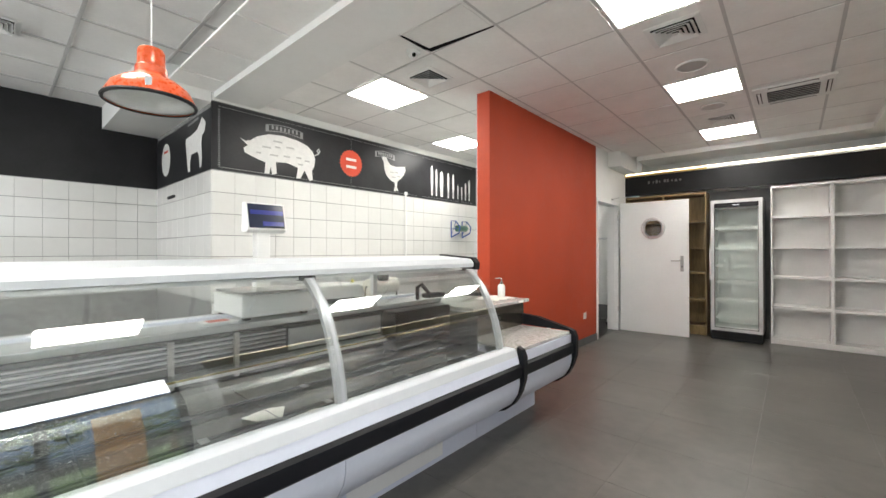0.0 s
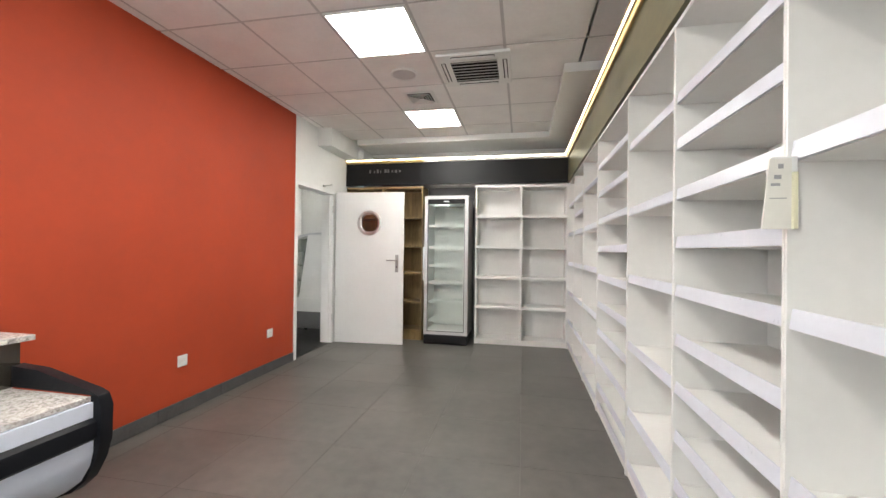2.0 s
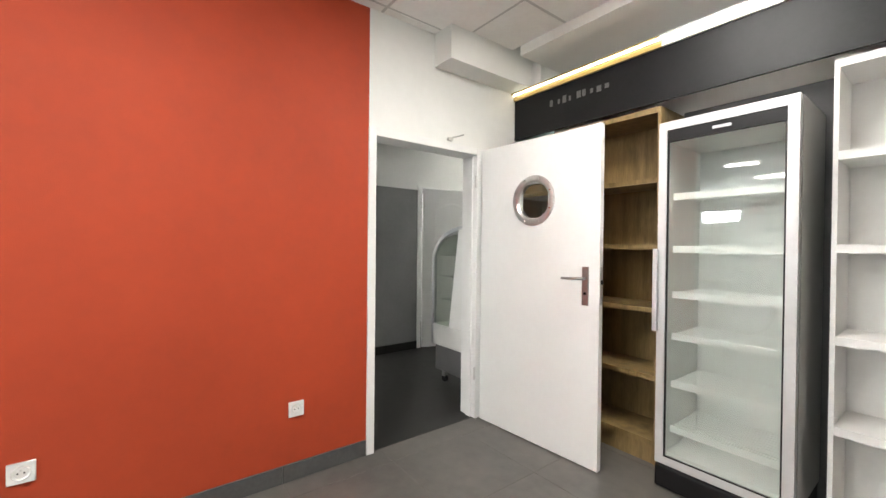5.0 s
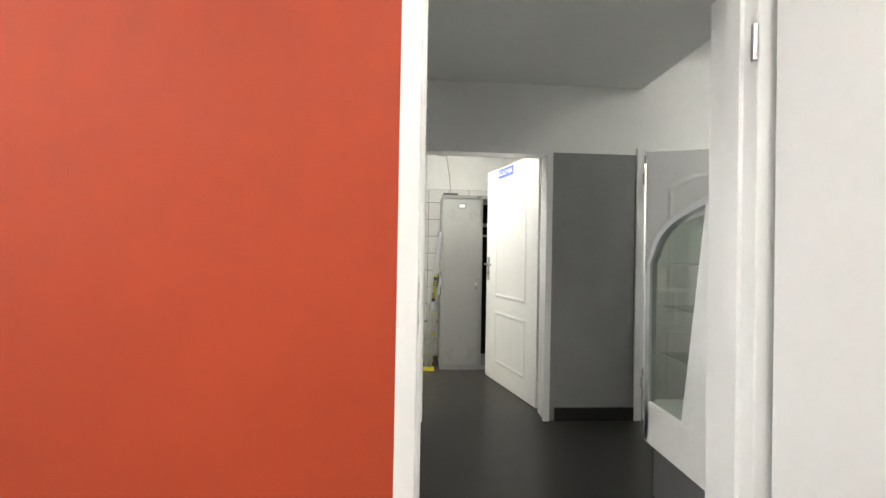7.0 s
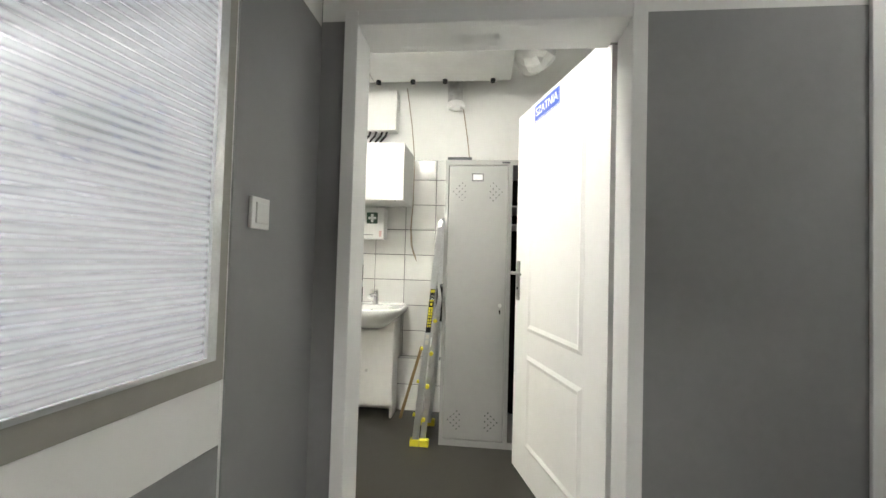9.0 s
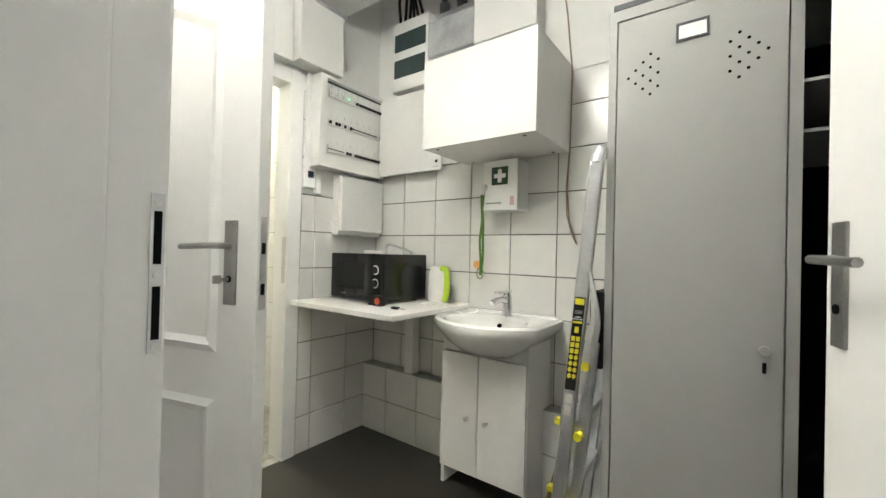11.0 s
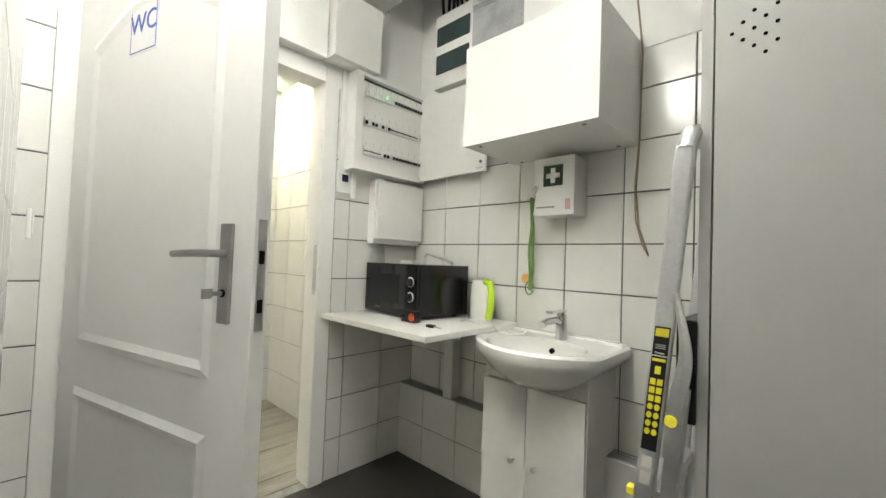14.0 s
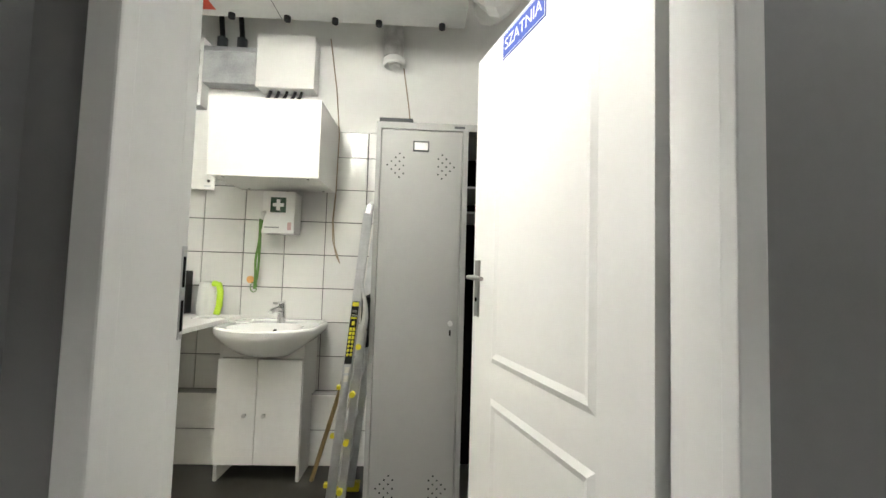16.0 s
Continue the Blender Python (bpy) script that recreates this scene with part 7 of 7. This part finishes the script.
bb = bmesh.new()
rings = [basin_ring(0.10, 0.665, 0.05, 0.13), basin_ring(0.50, 0.685, 0.03, 0.10), basin_ring(0.80, 0.725, 0.012, 0.055), basin_ring(0.95, 0.775, 0.003, 0.012), basin_ring(1.0, 0.798, 0.0), basin_ring(1.0, 0.822, 0.0), basin_ring(0.98, 0.832, 0.008)]
rv = [[bb.verts.new(p) for p in r] for r in rings]
n = len(rv[0])
for a, b in zip(rv, rv[1:]):
    for k in range(n):
        bb.faces.new((a[k], a[(k + 1) % n], b[(k + 1) % n], b[k]))
top_loop = rv[-1]
inner = [bb.verts.new(p) for p in bowl_ring(1.0, 0.829)]
edges = []
for loop in (top_loop, inner):
    for k in range(len(loop)):
        e = bb.edges.get((loop[k], loop[(k + 1) % len(loop)])) or bb.edges.new((loop[k], loop[(k + 1) % len(loop)]))
        edges.append(e)
bmesh.ops.triangle_fill(bb, use_beauty=True, edges=edges)
prev = inner
for s, z in ((0.97, 0.815), (0.88, 0.765), (0.65, 0.725), (0.25, 0.712)):
    cur = [bb.verts.new(p) for p in bowl_ring(s, z)]
    for k in range(len(cur)):
        bb.faces.new((prev[k], prev[(k + 1) % len(cur)], cur[(k + 1) % len(cur)], cur[k]))
    prev = cur
bb.faces.new(prev)
bb.faces.new(rv[0])
part("bowl", bb, M_CERAMIC, bas, smooth=True)
part("overflow", cyl((-5.746, 6.04, 0.786), (-5.734, 6.04, 0.783), 0.011, seg=16), M_HOLE, bas, "dark overflow hole")
part("splash_edge", boxes((W + 0.001, W + 0.05, 5.79, 6.295, 0.826, 0.842), bevel=0.006), M_CERAMIC, bas)
tap = thing("basin_tap", "chrome single-lever basin tap", "tap", (-5.78, 6.06, 0.832))
part("body", cyl((-5.78, 6.06, 0.832), (-5.775, 6.06, 0.935), 0.025, 0.022, 24), M_CHROME, tap, smooth=True)
part("spout", tube([(-5.775, 6.06, 0.90), (-5.73, 6.055, 0.915), (-5.68, 6.045, 0.912), (-5.655, 6.04, 0.90)], 0.014, 12), M_CHROME, tap, smooth=True)
part("lever", boxes((-5.80, -5.67, 6.045, 6.075, 0.945, 0.957), bevel=0.005), M_CHROME, tap)
part("neck", cyl((-5.775, 6.06, 0.935), (-5.775, 6.06, 0.948), 0.018), M_CHROME, tap)

# ---- step ladder leaning folded ----
lad = thing("step_ladder", "folded aluminium step ladder with yellow feet", "ladder", (-5.3, 6.5, 0))
LA, LB = Vector((0, 6.50, 0.0)), Vector((0, 6.63, 1.42))


def on_ladder(s):
    return LA.lerp(LB, s)


def ladder_rail(x, off, s0, s1, w, d, name, label=""):
    a, b = on_ladder(s0), on_ladder(s1)
    bm = bmesh.new()
    v = []
    for p in (a, b):
        for dx, dy in ((-d / 2, -w / 2), (d / 2, -w / 2), (d / 2, w / 2), (-d / 2, w / 2)):
            v.append(bm.verts.new((x + dx, p.y + off + dy, p.z)))
    for k in range(4):
        bm.faces.new((v[k], v[(k + 1) % 4], v[4 + (k + 1) % 4], v[4 + k]))
    bm.faces.new(v[:4][::-1])
    bm.faces.new(v[4:])
    bmesh.ops.bevel(bm, geom=bm.edges[:], offset=0.006, segments=2, profile=0.6, affect="EDGES")
    return part(name, bm, M_ALU, lad, label)


fr_rail = ladder_rail(-5.2150, 0.0, 0.02, 1.0, 0.042, 0.022, "front_rail")
ladder_rail(-5.5450, 0.0, 0.02, 1.0, 0.042, 0.022, "front_rail")
ladder_rail(-5.2350, 0.045, 0.02, 0.62, 0.036, 0.02, "rear_rail")
ladder_rail(-5.5250, 0.045, 0.02, 0.62, 0.036, 0.02, "rear_rail")
for s in (0.14, 0.29, 0.44, 0.59):
    p = on_ladder(s)
    st = part("tread", boxes((-5.5350, -5.2250, p.y - 0.02, p.y + 0.035, p.z - 0.012, p.z + 0.012), bevel=0.003), M_ALU, lad)
    if s < 0.5:
        part("tread_end", boxes((-5.2250, -5.2010, p.y - 0.036, p.y - 0.018, p.z - 0.008, p.z + 0.010), bevel=0.003), M_YELLOW, st, "yellow plastic end")
    part("tread_cap", cyl((-5.2260, p.y + 0.034, p.z - 0.03), (-5.2030, p.y + 0.034, p.z - 0.03), 0.013, seg=20), M_YELLOW, st, "round yellow plastic cap")
for x in (-5.2150, -5.5450):
    for off in (0.0, 0.062):
        part("foot", boxes((x - 0.02, x + 0.02, 6.50 + off - 0.032, 6.50 + off + 0.028, 0.0, 0.045), bevel=0.005), M_YELLOW, lad, "yellow plastic foot")
hoop = [(-5.2150, on_ladder(1.0).y, 1.41), (-5.2250, on_ladder(1.0).y + 0.004, 1.445), (-5.2850, on_ladder(1.0).y + 0.006, 1.465), (-5.4750, on_ladder(1.0).y + 0.006, 1.465), (-5.5350, on_ladder(1.0).y + 0.004, 1.445), (-5.5450, on_ladder(1.0).y, 1.41)]
part("top_hoop", tube(hoop, 0.02, 10), M_ALU, lad, smooth=True)
part("platform", boxes((-5.5250, -5.2350, on_ladder(0.70).y + 0.02, on_ladder(0.70).y + 0.06, 0.80, 1.03), bevel=0.006), M_PLASTICB, lad, "black folded platform")
strut = bmesh.new()
loops = []
for q in range(21):
    f = q / 20
    g = min(1.0, f / 0.6)
    g = g * g * (3 - 2 * g)
    y = on_ladder(0.745 - 0.255 * f).y + 0.020 + 0.024 * g + 0.016 * math.sin(math.pi * min(1.0, f / 0.6))
    z, x, w = 1.09 - 0.37 * f, -5.204 - 0.016 * f, 0.006 + 0.010 * g
    loops.append([strut.verts.new((x + dx, y + dy * w, z)) for dx, dy in ((-0.006, -1), (0.004, -1), (0.009, 0), (0.004, 1), (-0.006, 1))])
for a, b in zip(loops, loops[1:]):
    for k in range(5):
        strut.faces.new((a[k], a[(k + 1) % 5], b[(k + 1) % 5], b[k]))
strut.faces.new(loops[0][::-1])
strut.faces.new(loops[-1])
part("brace", strut, M_ALU, lad, "bent flat brace", smooth=True)
a, b = on_ladder(0.515), on_ladder(0.713)
lb = bmesh.new()
v = [lb.verts.new(p) for p in ((-5.2033, a.y - 0.016, a.z), (-5.2033, a.y + 0.016, a.z), (-5.2033, b.y + 0.016, b.z), (-5.2033, b.y - 0.016, b.z))]
v2 = [lb.verts.new(p.co + Vector((0.0008, 0, 0))) for p in v]
lb.faces.new(v2)
for k in range(4):
    lb.faces.new((v[k], v[(k + 1) % 4], v2[(k + 1) % 4], v2[k]))
lab = part("label", lb, M_PLASTICB, fr_rail, "black and yellow safety label")


def on_label(u, s):
    p = on_ladder(0.515 + (s - 0.485) * 0.921)
    return (-5.2024, p.y + u * 0.76, p.z)


def label_patch(u0, u1, s0, s1, mat):
    bm = bmesh.new()
    q = [bm.verts.new(on_label(u, s)) for u, s in ((u0, s0), (u1, s0), (u1, s1), (u0, s1))]
    q2 = [bm.verts.new(p.co + Vector((0.0005, 0, 0))) for p in q]
    bm.faces.new(q2)
    for k in range(4):
        bm.faces.new((q[k], q[(k + 1) % 4], q2[(k + 1) % 4], q2[k]))
    part("pictogram", bm, mat, lab)


def label_disc(u, s, r):
    bm = bmesh.new()
    q = [bm.verts.new(on_label(u + r * math.cos(math.pi * k / 6), s + r * 0.74 * math.sin(math.pi * k / 6))) for k in range(12)]
    q2 = [bm.verts.new(p.co + Vector((0.0005, 0, 0))) for p in q]
    bm.faces.new(q2)
    for k in range(12):
        bm.faces.new((q[k], q[(k + 1) % 12], q2[(k + 1) % 12], q2[k]))
    part("pictogram", bm, M_YELLOW, lab)


label_patch(-0.018, 0.018, 0.683, 0.697, M_YELLOW)
label_patch(-0.018, 0.018, 0.640, 0.645, M_YELLOW)
label_patch(-0.008, 0.008, 0.618, 0.632, M_YELLOW)
for r in range(7):
    for c in (-1, 1):
        if r < 3:
            label_patch(c * 0.0095 - 0.0075, c * 0.0095 + 0.0075, 0.599 - r * 0.0145, 0.610 - r * 0.0145, M_YELLOW)
        else:
            label_disc(c * 0.0095, 0.6045 - r * 0.0145, 0.0078)
for r in range(3):
    label_patch(-0.014, 0.014, 0.668 - r * 0.003, 0.6695 - r * 0.003, M_CHALKG)
writing("label_words", "Drabina\nwolnostojąca", 0.006, M_WHITEINK, lab, Matrix.Translation((-5.2018, on_ladder(0.669).y, on_ladder(0.669).z)) @ pose(0, 0, 0, 90, 0, 90))
label_patch(-0.014, 0.014, 0.455, 0.475, M_PAPER)
label_patch(-0.014, 0.014, 0.425, 0.447, M_PAPER)

# ---- steel locker ----
lk = thing("steel_locker", "tall grey two-door steel locker, one side open", "locker", (-5.5, 7.05, 0))
LX0, LX1, LY0, LY1, LZ = -5.74, -5.245, 6.65, 7.50, 1.865
for nm, bx in (("side_panel", (LX0, LX1, LY0, LY0 + 0.022, 0, LZ)), ("side_panel", (LX0, LX1, LY1 - 0.022, LY1, 0, LZ)), ("back_panel", (LX0, LX0 + 0.004, LY0 + 0.022, LY1 - 0.022, 0, LZ)), ("top_panel", (LX0 + 0.004, LX1, LY0 + 0.022, LY1 - 0.022, LZ - 0.032, LZ)), ("bottom_panel", (LX0 + 0.004, LX1, LY0 + 0.022, LY1 - 0.022, 0.0, 0.045)), ("divider", (LX0 + 0.004, LX1, 7.063, 7.088, 0.045, LZ - 0.032))):
    part(nm, boxes(bx), M_LOCKER, lk)
# black sheet stands for the shade in the open half
part("liner", boxes((LX0 + 0.005, LX0 + 0.01, 7.09, LY1 - 0.024, 0.05, LZ - 0.035)), M_HOLE, lk, "black sheet standing for the shade inside")
for z in (1.44, 1.56):
    part("shelf", boxes((LX0 + 0.011, LX1 - 0.01, 7.09, LY1 - 0.024, z, z + 0.008)), M_LOCKER, lk)
ld = part("door", boxes((LX1 - 0.018, LX1 + 0.003, LY0 + 0.026, 7.060, 0.05, LZ - 0.038), bevel=0.002), M_LOCKER, lk, "closed grey steel door")
fx = LX1 + 0.003
for yc, s in ((6.706, 1), (7.022, -1)):
    for zc in (1.655, 0.17):
        for i, j in ((0, 0), (1, 1), (1, -1), (2, 2), (2, 0), (2, -2), (3, 1), (3, 3), (3, -1), (3, -3), (4, 0), (4, 2), (4, -2)):
            y, z = yc + s * i * 0.019, zc + j * 0.019
            part("vent_hole", cyl((fx + 0.0002, y, z), (fx + 0.0008, y, z), 0.0042, seg=8), M_HOLE, ld)
part("card_frame", boxes((fx, fx + 0.004, 6.825, 6.901, 1.725, 1.731), (fx, fx + 0.004, 6.825, 6.901, 1.769, 1.775), (fx, fx + 0.004, 6.825, 6.831, 1.731, 1.769), (fx, fx + 0.004, 6.895, 6.901, 1.731, 1.769)), M_CASEDARK, ld)
part("card", boxes((fx, fx + 0.0015, 6.831, 6.895, 1.731, 1.769)), M_WHITEINK, ld)
lkp = part("lock_knob", cyl((fx, 7.024, 0.919), (fx + 0.022, 7.024, 0.919), 0.011), M_STEEL, ld)
part("keyhole", boxes((fx, fx + 0.001, 7.020, 7.028, 0.862, 0.888)), M_HOLE, ld)
part("badge", boxes((LX1 + 0.0002, LX1 + 0.001, 7.02, 7.07, LZ - 0.022, LZ - 0.010)), M_CASEDARK, lk)
part("open_door", boxes((LX1 + 0.004, LX1 + 0.38, LY1 - 0.02, LY1, 0.05, LZ - 0.038), bevel=0.002), M_LOCKER, lk, "grey steel door standing open")
tb = thing("flat_case", "thin dark flat case lying on locker", "case", (-5.45, 6.72, LZ))
part("case", boxes((-5.40, -5.245, 6.66, 6.82, LZ + 0.0002, LZ + 0.02), bevel=0.004), M_CASEDARK, tb)
sk = thing("wooden_stick", "loose wooden stick leaning behind ladder", "stick", (-5.6, 6.42, 0))
part("stick", tube([(-5.62, 6.32, 0.008), (-5.62, 6.47, 0.55)], 0.012, 6), M_OAK, sk)

# floor tiles of the shop
lay_tiles(floor, "z", 0.0, XL + 0.012, 1.14, -2.95, 7.70, 0.592, 0.60, -0.045, 5.87, M_FLOOR, t=0.0015, joint=0.0014, name="floor_tile")
